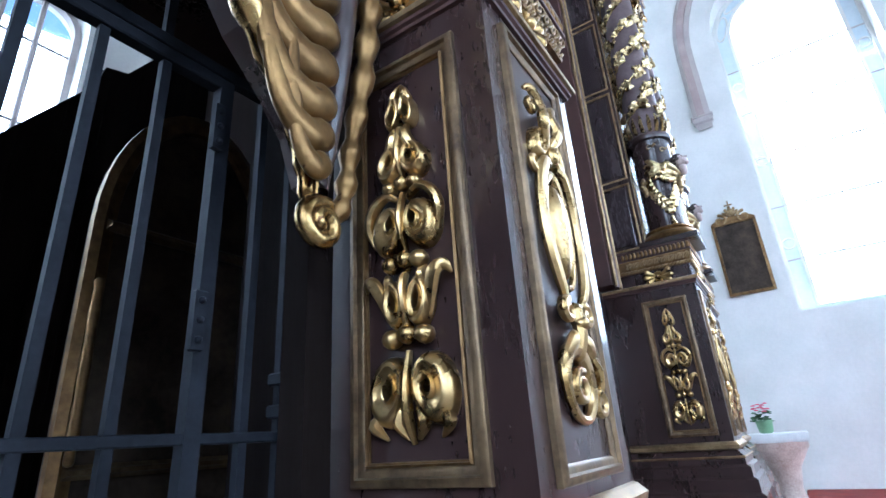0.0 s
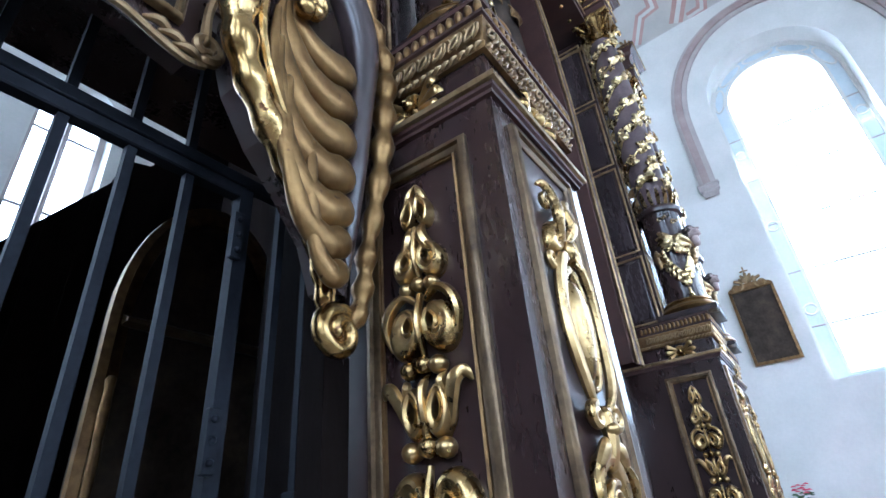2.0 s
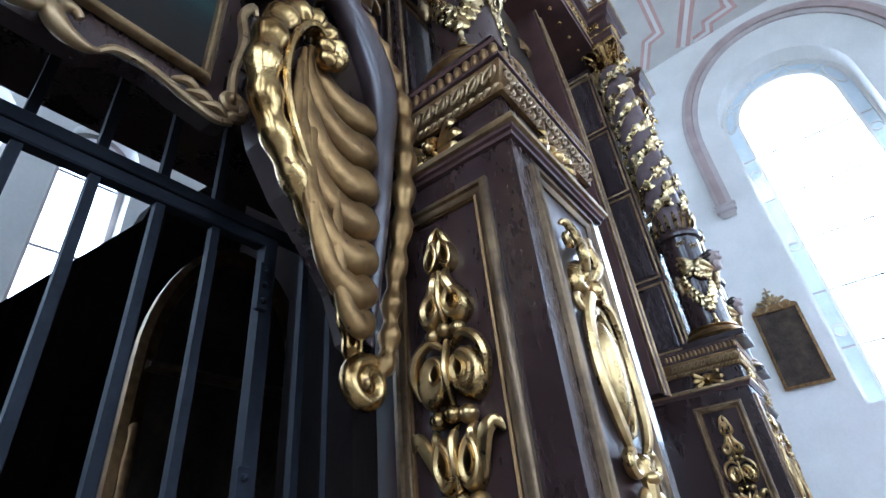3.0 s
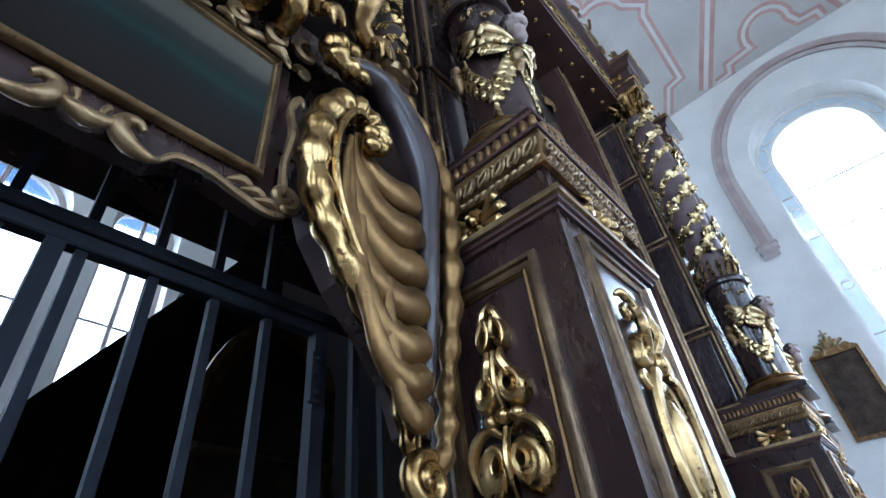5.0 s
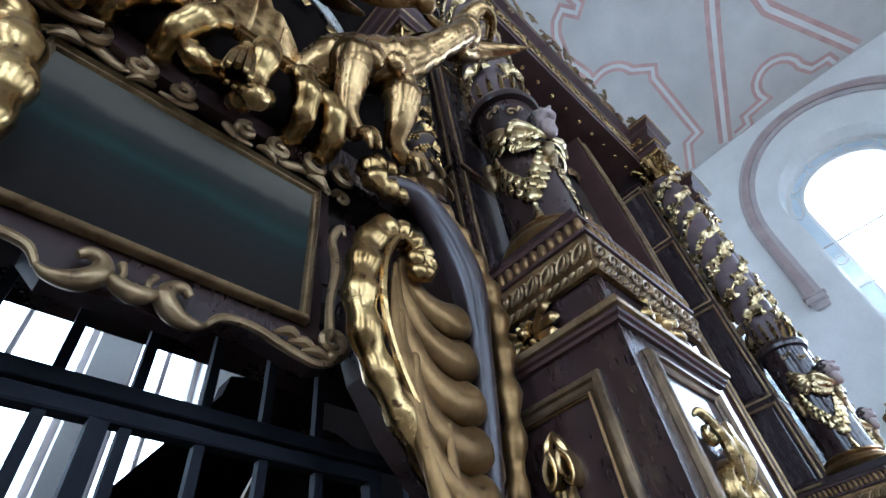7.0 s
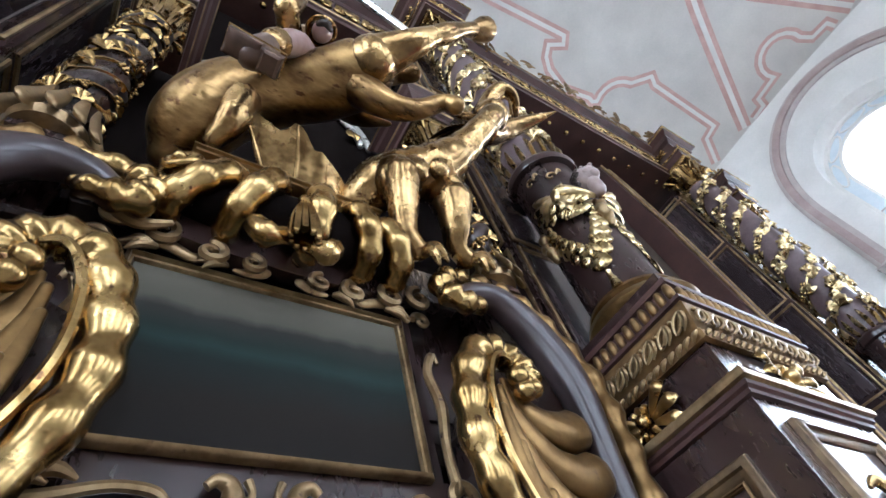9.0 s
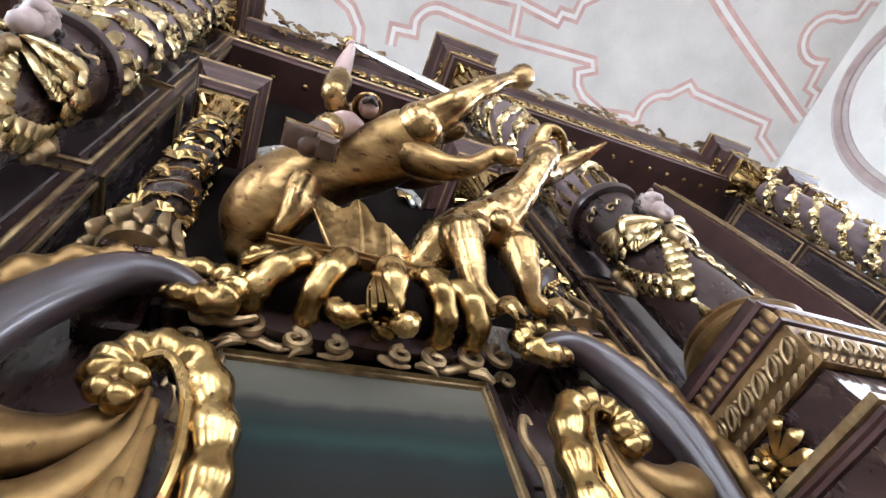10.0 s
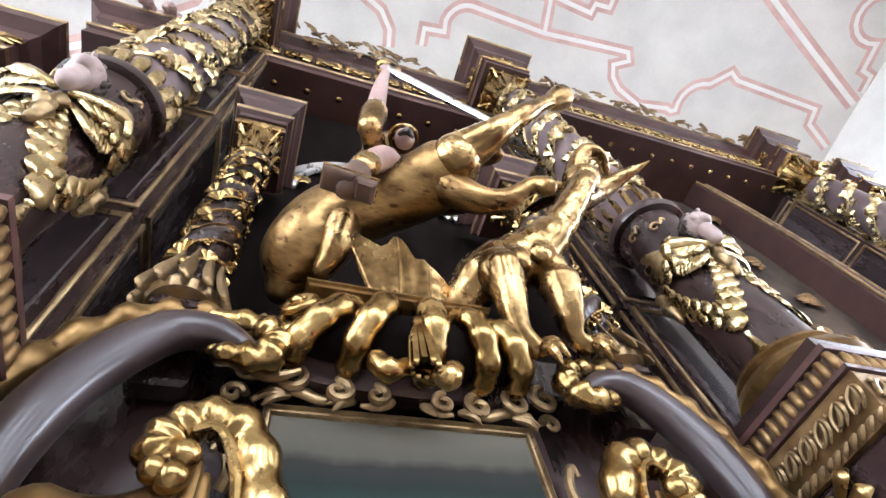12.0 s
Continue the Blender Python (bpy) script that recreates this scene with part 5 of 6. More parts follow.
            part("crest_leaf", bm, GOLD_DULL, p, m=C)


painting()
# ---------------------------------------------------------------- carved group over the painting
def horse_and_rider():
    """A rearing horse that leans out of the niche, with a rider who swings a sword; one plain carving. Slots: gold, brushed gold, flesh, silver, hair, boot."""
    bm = bmesh.new()
    tube(bm, [(-0.37, 1.0, 3.40), (-0.34, 0.93, 3.50), (-0.26, 0.85, 3.62), (-0.12, 0.76, 3.67), (0.02, 0.67, 3.69), (0.12, 0.58, 3.72), (0.17, 0.50, 3.72)], [0.06, 0.13, 0.14, 0.125, 0.125, 0.12, 0.06], 16, 6, mi=1)
    ball(bm, (0.12, 0.53, 3.69), (0.09, 0.09, 0.10), 3)
    ball(bm, (-0.30, 0.86, 3.55), (0.12, 0.10, 0.13), 3, mi=1)
    tube(bm, [(0.13, 0.52, 3.70), (0.22, 0.43, 3.72), (0.30, 0.37, 3.78), (0.36, 0.34, 3.83), (0.44, 0.305, 3.91), (0.50, 0.29, 3.96)], [0.085, 0.06, 0.04, 0.042, 0.030, 0.034], 12, 5)
    tube(bm, [(0.49, 0.293, 3.95), (0.53, 0.28, 3.99), (0.555, 0.272, 4.015)], [0.034, 0.05, 0.054], 12, 4, mi=1)
    tube(bm, [(0.10, 0.62, 3.63), (0.20, 0.60, 3.53), (0.29, 0.57, 3.52), (0.38, 0.52, 3.57), (0.42, 0.50, 3.54)], [0.07, 0.05, 0.038, 0.032, 0.036], 10, 5, mi=1)
    tube(bm, [(-0.30, 0.86, 3.58), (-0.23, 0.80, 3.55), (-0.24, 0.83, 3.42), (-0.27, 0.88, 3.36)], [0.09, 0.07, 0.05, 0.03], 10, 5)
    tube(bm, [(0.12, 0.62, 3.80), (0.20, 0.62, 3.95), (0.30, 0.60, 4.02), (0.36, 0.56, 3.98)], [0.09, 0.07, 0.055, 0.04], 10, 5, mi=1)
    # rider
    tube(bm, [(-0.10, 0.72, 3.78), (-0.09, 0.68, 3.92), (-0.07, 0.64, 4.02)], [0.09, 0.10, 0.06], 12, 4, mi=0)
    ball(bm, (-0.052, 0.545, 3.82), (0.037, 0.040, 0.050), 3, mi=2)
    ball(bm, (-0.054, 0.505, 3.815), (0.007, 0.012, 0.013), 2, mi=2)
    for e in (-1, 1):
        ball(bm, (-0.053 + 0.015 * e, 0.508, 3.832), (0.010, 0.007, 0.004), 1, mi=4)
    tube(bm, [(-0.080, 0.525, 3.795), (-0.056, 0.505, 3.782), (-0.030, 0.525, 3.795)], [0.009, 0.014, 0.009], 8, 4, mi=4)
    ball(bm, (-0.050, 0.565, 3.862), (0.045, 0.048, 0.044), 3)
    tube(bm, [(-0.052 + 0.049 * math.cos(a), 0.552 + 0.050 * math.sin(a), 3.850 + 0.010 * math.cos(2 * a)) for a in [2 * math.pi * i / 10 for i in range(11)]], 0.009, 8, 3)
    tube(bm, [(-0.05, 0.60, 3.87), (-0.04, 0.60, 3.915), (-0.03, 0.57, 3.93)], [0.012, 0.016, 0.006], 8, 4)
    tube(bm, [(-0.07, 0.66, 3.78), (-0.125, 0.60, 3.70), (-0.19, 0.59, 3.575)], [0.054, 0.050, 0.042], 12, 4, mi=2)
    tube(bm, [(-0.185, 0.59, 3.590), (-0.205, 0.594, 3.545)], [0.049, 0.047], 12, 3)
    tube(bm, [(-0.21, 0.60, 3.54), (-0.235, 0.605, 3.46), (-0.245, 0.61, 3.42)], [0.043, 0.046, 0.046], 12, 3, mi=5)
    B = at(-0.235, 0.6, 3.405, Matrix.Rotation(0.25, 4, "Y"))
    rings(bm, B, -0.090, 0.005, -0.040, 0.034, [(-0.010, -0.016), (0, -0.008), (0, 0.014), (-0.014, 0.030)], True, True, 5)
    rings(bm, B, 0.012, 0.070, -0.034, 0.032, [(-0.008, -0.024), (0, -0.016), (0, 0.014), (-0.014, 0.030)], True, True, 5)
    rings(bm, B, -0.092, 0.072, -0.042, 0.036, [(0.0, 0.004), (0.004, 0.007), (0.0, 0.010)])
    tube(bm, [(-0.13, 0.66, 3.90), (-0.165, 0.57, 3.80), (-0.185, 0.53, 3.78)], [0.05, 0.042, 0.04], 10, 4)
    tube(bm, [(-0.19, 0.525, 3.77), (-0.175, 0.50, 3.88), (-0.17, 0.49, 3.93)], [0.044, 0.05, 0.04], 10, 4)
    tube(bm, [(-0.17, 0.49, 3.92), (-0.155, 0.47, 4.08), (-0.135, 0.455, 4.26), (-0.115, 0.445, 4.42)], [0.036, 0.034, 0.027, 0.022], 10, 4, mi=2)
    ball(bm, (-0.108, 0.442, 4.46), (0.036, 0.03, 0.045), 2, mi=2)
    tube(bm, [(-0.15, 0.45, 4.40), (-0.10, 0.435, 4.44), (-0.05, 0.43, 4.50)], [0.012, 0.016, 0.012], 8, 3)
    ball(bm, (-0.125, 0.44, 4.54), 0.032, 2)
    tube(bm, [(-0.10, 0.432, 4.42), (0.08, 0.426, 4.17), (0.28, 0.42, 3.89), (0.30, 0.42, 3.86)], [0.020, 0.019, 0.014, 0.003], 8, 3, mi=3)
    # cloak
    tube(bm, [(-0.05, 0.72, 4.02), (0.06, 0.78, 3.95), (0.20, 0.80, 3.88), (0.34, 0.78, 3.90)], [0.05, 0.08, 0.06, 0.02], 10, 4, flat=0.5, mi=1)
    tagged(part("horse_and_rider_statue", bm, [GOLD_STATUE, GOLD_HORSE, FLESH, SILVER, HAIR, BOOT]), "gilded carved horse rearing with a rider raising a sword", "statue")


def dragon():
    """A coiled dragon under the horse, head thrown up; one plain carving."""
    bm = bmesh.new()
    tube(bm, [(0.20, 0.93, 3.36), (0.28, 0.84, 3.44), (0.38, 0.78, 3.47), (0.46, 0.72, 3.50), (0.54, 0.655, 3.58), (0.61, 0.575, 3.67), (0.68, 0.52, 3.78)], [0.07, 0.10, 0.105, 0.095, 0.07, 0.056, 0.055], 14, 6, wave=0.03, waves=9)
    ball(bm, (0.31, 0.79, 3.40), (0.09, 0.09, 0.11), 3)
    ball(bm, (0.50, 0.77, 3.38), (0.07, 0.07, 0.11), 3)
    for q in ((0.30, 0.745, 3.43, 0.045), (0.35, 0.72, 3.40, 0.05), (0.43, 0.70, 3.44, 0.05), (0.50, 0.72, 3.42, 0.04), (0.41, 0.69, 3.50, 0.04)):
        ball(bm, q[:3], (q[3], q[3] * 0.8, q[3] * 1.5), 2)
    for i in range(6):
        ball(bm, (0.50 + 0.028 * i, 0.64 - 0.022 * i, 3.535 + 0.03 * i), (0.035, 0.02, 0.018), 2)
    # head with open jaws
    ball(bm, (0.70, 0.545, 3.83), (0.075, 0.085, 0.075), 3)
    tube(bm, [(0.69, 0.60, 3.80), (0.78, 0.585, 3.86), (0.875, 0.535, 3.905), (0.95, 0.475, 3.925), (1.02, 0.405, 3.935)], [0.07, 0.062, 0.044, 0.026, 0.003], 12, 6)
    tube(bm, [(0.68, 0.55, 3.86), (0.70, 0.49, 3.93), (0.735, 0.445, 3.97), (0.79, 0.44, 3.99)], [0.05, 0.040, 0.034, 0.03], 12, 5)
    tube(bm, [(0.77, 0.60, 3.90), (0.725, 0.54, 3.925), (0.722, 0.47, 3.955), (0.757, 0.43, 3.965), (0.81, 0.445, 3.955), (0.85, 0.505, 3.935), (0.86, 0.565, 3.915)], [0.014, 0.017, 0.021, 0.023, 0.021, 0.016, 0.010], 9, 6)
    tube(bm, [(0.775, 0.585, 3.89), (0.742, 0.53, 3.91), (0.745, 0.48, 3.935), (0.765, 0.462, 3.945), (0.795, 0.468, 3.94), (0.825, 0.51, 3.92)], 0.008, 7, 5)
    tube(bm, [(0.765, 0.56, 3.93), (0.785, 0.525, 3.935), (0.80, 0.49, 3.935)], [0.030, 0.026, 0.010], 9, 4, mi=2)
    tube(bm, [(0.75, 0.605, 3.90), (0.83, 0.59, 3.91), (0.90, 0.54, 3.925), (0.96, 0.475, 3.94)], [0.012, 0.014, 0.012, 0.004], 8, 5)
    for d in (0.0, 0.03):
        tube(bm, [(0.66 - d, 0.59 + d, 3.82), (0.62 - d, 0.66, 3.85), (0.585 - d, 0.72, 3.875), (0.56 - d, 0.76, 3.885)], [0.020, 0.028, 0.018, 0.003], 8, 4, flat=0.5)
    tube(bm, [(0.66, 0.58, 3.85), (0.60, 0.60, 3.88), (0.545, 0.60, 3.89), (0.515, 0.58, 3.885), (0.51, 0.555, 3.88)], [0.018, 0.020, 0.017, 0.012, 0.003], 8, 4)
    for k in range(5):
        ball(bm, (0.665 + 0.02 * k, 0.53 - 0.016 * k, 3.90 + 0.018 * k), (0.014, 0.014, 0.020), 1)
    for pts in ([(0.31, 0.76, 3.38), (0.31, 0.79, 3.26), (0.325, 0.83, 3.15), (0.37, 0.85, 3.09)], [(0.51, 0.76, 3.36), (0.52, 0.80, 3.25), (0.53, 0.84, 3.18), (0.58, 0.86, 3.16)]):
        tube(bm, pts, [0.075, 0.055, 0.038, 0.035], 10, 5)
        e = Vector(pts[-1])
        for k, d in enumerate(((0.09, -0.02, 0.0), (0.08, -0.03, -0.05), (0.04, -0.03, -0.085), (0.10, 0.02, 0.03))):
            d = Vector(d)
            tube(bm, [e, e + d * 0.55 + Vector((0, -0.02, 0.012)), e + d], [0.024, 0.019, 0.005], 7, 4)
    # wing
    rib = [((-0.07, 0.96, 3.27), (-0.14, 0.87, 3.37), (-0.225, 0.78, 3.49)), ((-0.04, 0.95, 3.27), (-0.07, 0.87, 3.37), (-0.095, 0.80, 3.445)), ((0.0, 0.94, 3.27), (-0.02, 0.85, 3.38), (-0.05, 0.765, 3.465)), ((0.06, 0.94, 3.27), (0.04, 0.87, 3.36), (0.02, 0.81, 3.425)), ((0.10, 0.93, 3.27), (0.09, 0.88, 3.34), (0.07, 0.82, 3.42)), ((0.17, 0.93, 3.27), (0.17, 0.91, 3.33), (0.185, 0.90, 3.38))]
    rows = [spline(q, 4) for q in rib]
    fine = [spline([q[i] for q in rows], 4) for i in range(len(rows[0]))]
    quads(bm, [[p_ + Vector((0, -0.006 * math.sin(math.pi * (j % 4) / 4), 0)) for j, p_ in enumerate(q)] for q in fine], False)
    quads(bm, [[p_ + Vector((0, 0.014, 0.008)) for p_ in q] for q in fine], False)
    for q in rib[::2]:
        tube(bm, q, [0.010, 0.008, 0.003], 7, 4)
    tagged(part("dragon_statue", bm, [GOLD_STATUE, GOLD_OCHRE, FLESH]), "gilded carved dragon with open jaws and clawed feet under the horse", "statue")


def shell_crest():
    """Rocaille shell of bossed ribs under the board, with a scrolled end."""
    p = thing("shell_crest", "gilded rocaille shell of bossed ribs over the painting", "ornament", loc=(0.0, 0.93, 2.93))
    M = at(0, 0.93, 0) @ FRONT
    for u, rho, lean in ((-0.165, 0.078, 0.075), (-0.062, 0.094, 0.055), (0.048, 0.098, 0.004), (0.150, 0.094, -0.026), (0.242, 0.080, -0.034)):
        bm = bmesh.new()
        pts = []
        for k in range(9):
            th = radians(112 - 29 * k)
            pts.append((u - lean * (1 - math.sin(th)), 3.122 - 0.10 * abs(u) + rho * 1.12 * math.sin(th), 0.012 + rho * math.cos(th)))
        tube(bm, pts, [0.032, 0.040, 0.043, 0.043, 0.043, 0.042, 0.040, 0.036, 0.030], 14, 6, wave=0.075, waves=6)
        part("rib", bm, GOLD, p, m=M)
    # near-black filler: the shade in the gaps between ribs is its colour
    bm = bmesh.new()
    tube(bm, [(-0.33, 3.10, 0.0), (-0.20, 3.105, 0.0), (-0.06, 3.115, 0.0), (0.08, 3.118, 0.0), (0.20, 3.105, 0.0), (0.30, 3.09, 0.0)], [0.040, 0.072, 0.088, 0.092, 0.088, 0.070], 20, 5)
    part("horn_core", bm, WOOD_SHADED, p, "near-black core that puts shade into the gaps between the ribs", m=M)
    bm = bmesh.new()
    S = at(-0.300, 3.105, 0.055) @ Matrix.Rotation(-0.5, 4, "Y") @ Matrix.Rotation(-0.35, 4, "X")
    ring(bm, (0, 0, 0), 0.058, 0.050, 0.032, S, 0.3, 10)
    ring(bm, (-0.004, 0.006, 0.040), 0.034, 0.030, 0.020, S, 0.3, 10)
    ball(bm, (-0.006, 0.010, 0.050), (0.020, 0.018, 0.020), 2, S)
    part("end_scroll", bm, GOLD, p, "gilded snail-shaped end", m=M)
    bm = bmesh.new()
    tube(bm, [(-0.40, 3.17, 0.0), (-0.445, 3.10, 0.0), (-0.43, 3.0, 0.0), (-0.36, 2.945, 0.0), (-0.29, 2.965, 0.01)], [0.008, 0.016, 0.018, 0.016, 0.008], 8, 6)
    part("side_strap", bm, GOLD_DULL, p, m=M)
    bm = bmesh.new()
    pts = [(-0.40, 3.20), (-0.40, 2.99), (-0.2, 2.955), (0.0, 2.945), (0.2, 2.955), (0.36, 2.98), (0.36, 3.20)]
    quads(bm, [[Vector((a, z, c)) for a, z in pts] for c in (-0.06, -0.02)], True, True, True)
    bmesh.ops.recalc_face_normals(bm, faces=bm.faces)
    part("shell_ground", bm, WOOD, p, "dark ground between the ribs", smooth=False, m=M)
    for s in (-1, 1):
        bm = bmesh.new()
        tube(bm, [(s * 0.015 - 0.02, 2.945, 0.09), (s * 0.075 - 0.02, 2.905, 0.10), (s * 0.10 - 0.02, 2.955, 0.085), (s * 0.085 - 0.02, 2.985, 0.06)], [0.02, 0.032, 0.026, 0.012], 9, 5, wave=0.1, waves=4)
        part("drape", bm, GOLD, p, m=M)


shell_crest()


horse_and_rider()
dragon()
bm = bmesh.new()
rings(bm, I4, -0.30, 0.26, 0.86, 1.34, [(-0.006, 3.246), (0, 3.249), (0, 3.262), (0.008, 3.266), (0.008, 3.274), (0, 3.277)], True, True)
tagged(part("statue_board", bm, GOLD_OCHRE), "ochre wooden board carrying the carved group", "board")
bm = bmesh.new()
box(bm, -0.52, 0.60, 1.0, 1.35, 3.06, 3.232, bev=0.008)
tagged(part("statue_ledge", bm, WOOD, smooth=False), "dark wooden ledge behind the dragon's tail", "ledge")
t_ = thing("tassel", "gilded carved tassel hanging below the board", "tassel", loc=(-0.02, 0.83, 2.96))
bm = bmesh.new()
lathe(bm, [(0.004, 0.135), (0.016, 0.125), (0.018, 0.11), (0.010, 0.10)], 10, at(-0.01, 0.81, 2.965))
part("knot", bm, GOLD, t_)
bm = bmesh.new()
for i in range(10):
    a = 2 * math.pi * i / 10
    tube(bm, [(-0.01 + 0.008 * math.cos(a), 0.81 + 0.008 * math.sin(a), 3.07), (-0.01 + 0.026 * math.cos(a), 0.81 + 0.022 * math.sin(a), 3.0), (-0.01 + 0.034 * math.cos(a), 0.81 + 0.028 * math.sin(a), 2.905)], [0.005, 0.011, 0.012], 5, 3)
part("fringe", bm, GOLD, t_)
# strapwork between the frame and the shell
sc_ = thing("scroll_ornament", "dull gilded strapwork along the top of the painting", "ornament", loc=(0, 0.95, 2.93))
for s in (-1, 1):
    for (u, r0, w) in ((0.09, 0.030, 0.013), (0.19, 0.036, 0.015), (0.31, 0.040, 0.016), (0.41, 0.044, 0.015)):
        bm = bmesh.new()
        scroll(bm, (s * u, 2.945 + 0.25 * max(0, u - 0.2), 0), r0, 1.2, w, 1.57, s, at(0.0, 0.955, 0) @ FRONT)
        part("scroll", bm, GOLD_DULL, sc_)


# ---------------------------------------------------------------- small twisted columns beside the niche
def small_column(x, y, seed, label):
    c = thing("small_column", label, "column", "small niche columns", loc=(x, y, 3.10))
    M = Matrix.Translation((x, y, 3.10))
    bm = bmesh.new()
    rings(bm, I4, -0.05, 0.05, -0.05, 0.13, [(0.01, 0.0), (0.01, 0.02), (0, 0.03), (0, 0.05)], True, True)
    part("plinth_block", bm, WOOD, c, smooth=False, m=M)
    bm = bmesh.new()
    lathe(bm, [(0.05, 0.04), (0.085, 0.05), (0.095, 0.075), (0.085, 0.10), (0.072, 0.11)], 24)
    for i in range(12):
        d = Vector((math.cos(i * math.pi / 6), math.sin(i * math.pi / 6), 0))
        tube(bm, [d * 0.075 + Vector((0, 0, 0.24)), d * 0.085 + Vector((0, 0, 0.16)), d * 0.112 + Vector((0, 0, 0.07)), d * 0.12 + Vector((0, 0, 0.05))], [0.006, 0.017, 0.022, 0.008], 6, 4, flat=0.5)
    part("base_torus", bm, GOLD_DULL, c, m=M)
    bm = bmesh.new()
    loops = []
    for i in range(61):
        z = 0.10 + 1.02 * i / 60
        a = i / 60 * 2 * math.pi * 3
        loops.append([Vector((0.012 * math.cos(a) + 0.072 * math.cos(b) * (1 + 0.06 * math.cos(3 * (b - a))), 0.012 * math.sin(a) + 0.072 * math.sin(b) * (1 + 0.06 * math.cos(3 * (b - a))), z)) for b in [2 * math.pi * j / 20 for j in range(20)]])
    quads(bm, loops, True, True, True)
    part("twisted_shaft", bm, WOOD, c, m=M)
    bm = bmesh.new()
    leaf_spray(bm, 0.076, 0.16, 1.08, 84, seed, 3.0, 0.040)
    part("vine_carving", bm, GOLD, c, "gilded winding vine", m=M)
    bm = bmesh.new()
    capital(bm, 0.072, 1.10, 0.30)
    part("capital", bm, GOLD, c, m=M)
    bm = bmesh.new()
    rings(bm, I4, -0.11, 0.11, -0.11, 0.26, [(0, 1.405), (0, 1.45), (0.02, 1.465), (0.02, 1.51), (0.0, 1.525), (0.0, 1.57), (0.03, 1.60), (0.04, 1.63), (0.06, 1.65), (0.06, 1.69)], True, True)
    part("entablature_block", bm, WOOD_RED, c, smooth=False, m=M)
    bm = bmesh.new()
    rings(bm, I4, -0.11, 0.11, -0.11, 0.26, [(0.021, 1.470), (0.027, 1.482), (0.021, 1.494)], False, False)
    rings(bm, I4, -0.11, 0.11, -0.11, 0.26, [(0.061, 1.660), (0.067, 1.672), (0.061, 1.684)], False, False)
    part("gilt_line", bm, GOLD_DULL, c, m=M)
    return c


small_column(-0.61, 0.94, 11, "small twisted column with gilded vine beside the niche")
small_column(0.74, 0.94, 12, "small twisted column with gilded vine behind the dragon")
for s in (-1, 1):
    bm = bmesh.new()
    box(bm, (-0.68 if s < 0 else 0.66), (-0.54 if s < 0 else 0.82), 1.0, 1.075, 2.96, 3.098, bev=0.012)
    tagged(part("column_console", bm, WOOD, smooth=False), "dark wooden console under a small column", "console", "column consoles")

# niche arch mouldings and studded beam above the group
bm = bmesh.new()
for r, zc in ((0.56, 4.95), (0.50, 4.95)):
    tube(bm, [(0.065 + r * math.cos(a), 1.33, zc + r * math.sin(a)) for a in [math.pi * i / 16 for i in range(17)]], 0.022, 8, 2)
tagged(part("niche_arch", bm, SILVER), "pale gilded double arch moulding in the niche", "moulding")
for i in range(5):
    ob = thing("niche_leaf", "gilded leaf ornament at the niche arch", "ornament", "niche leaves", loc=(-0.42 + 0.24 * i, 1.32, 4.9 + 0.3 * math.sin(math.pi * (i + 0.5) / 5)))
    bm = bmesh.new()
    acanthus(bm, (0, 0, 0), 0.11, I4, 0, 7, 0.2 * (i - 2) / 2, 0.3)
    part("leaf", bm, GOLD, ob, m=Matrix.Translation(ob.location) @ FRONT)


def beam(x0, x1, y, z0, z1, label, studs=True):
    b = thing("entablature_beam", label, "entablature", "entablature", loc=((x0 + x1) / 2, y, z0))
    bm = bmesh.new()
    rings(bm, I4, x0, x1, y, 1.465, [(0, z0), (0, z0 + 0.12), (0.02, z0 + 0.13), (0.02, z0 + 0.22), (0.0, z0 + 0.24), (0, z1 - 0.25), (0.04, z1 - 0.22), (0.05, z1 - 0.12), (0.12, z1 - 0.08), (0.13, z1)], True, True)
    part("beam_body", bm, WOOD_RED, b, smooth=False)
    bm = bmesh.new()
    for zz, d in ((z0 + 0.135, 0.021), (z1 - 0.10, 0.085), (z1 - 0.02, 0.131)):
        rings(bm, I4, x0, x1, y, 1.465, [(d, zz), (d + 0.010, zz + 0.014), (d, zz + 0.028)], False, False)
    part("gilt_line", bm, GOLD_DULL, b)
    k = max(1, int((x1 - x0) / 0.26))
    for i in range(k):
        u = x0 + (i + 0.5) * (x1 - x0) / k
        bm = bmesh.new()
        for s in (-1, 1):
            scroll(bm, (s * 0.075, -0.03, 0.01), 0.055, 1.2, 0.017, 0 if s < 0 else 3.14, s, I4)
            acanthus(bm, (s * 0.03, -0.04, 0.01), 0.15, I4, 0, 5, -0.3 * s, 0.4)
            ball(bm, (s * 0.07, 0.09, 0.02), (0.022, 0.03, 0.02), 1)
        part("scroll_carving", bm, GOLD, b, m=at(u, y - 0.006, (z0 + z1) / 2 + 0.02) @ FRONT)
        if studs:
            bm = bmesh.new()
            ball(bm, (u, y + 0.16, z0 - 0.004), (0.03, 0.03, 0.02), 2)
            part("stud", bm, GOLD, b)
    return b


beam(-0.91, 0.99, 1.0, 6.55, 7.35, "dark red entablature beam with gilded scrolls and studs")
beam(1.75, 5.0, 0.82, 7.05, 7.75, "dark red entablature over the middle of the altar")
beam(-3.35, -1.97, 1.0, 4.95, 5.5, "dark red entablature of the lower side part", False)
beam(-1.95, -1.45, 1.0, 5.95, 6.5, "short stepped entablature beside the opposite column", False)


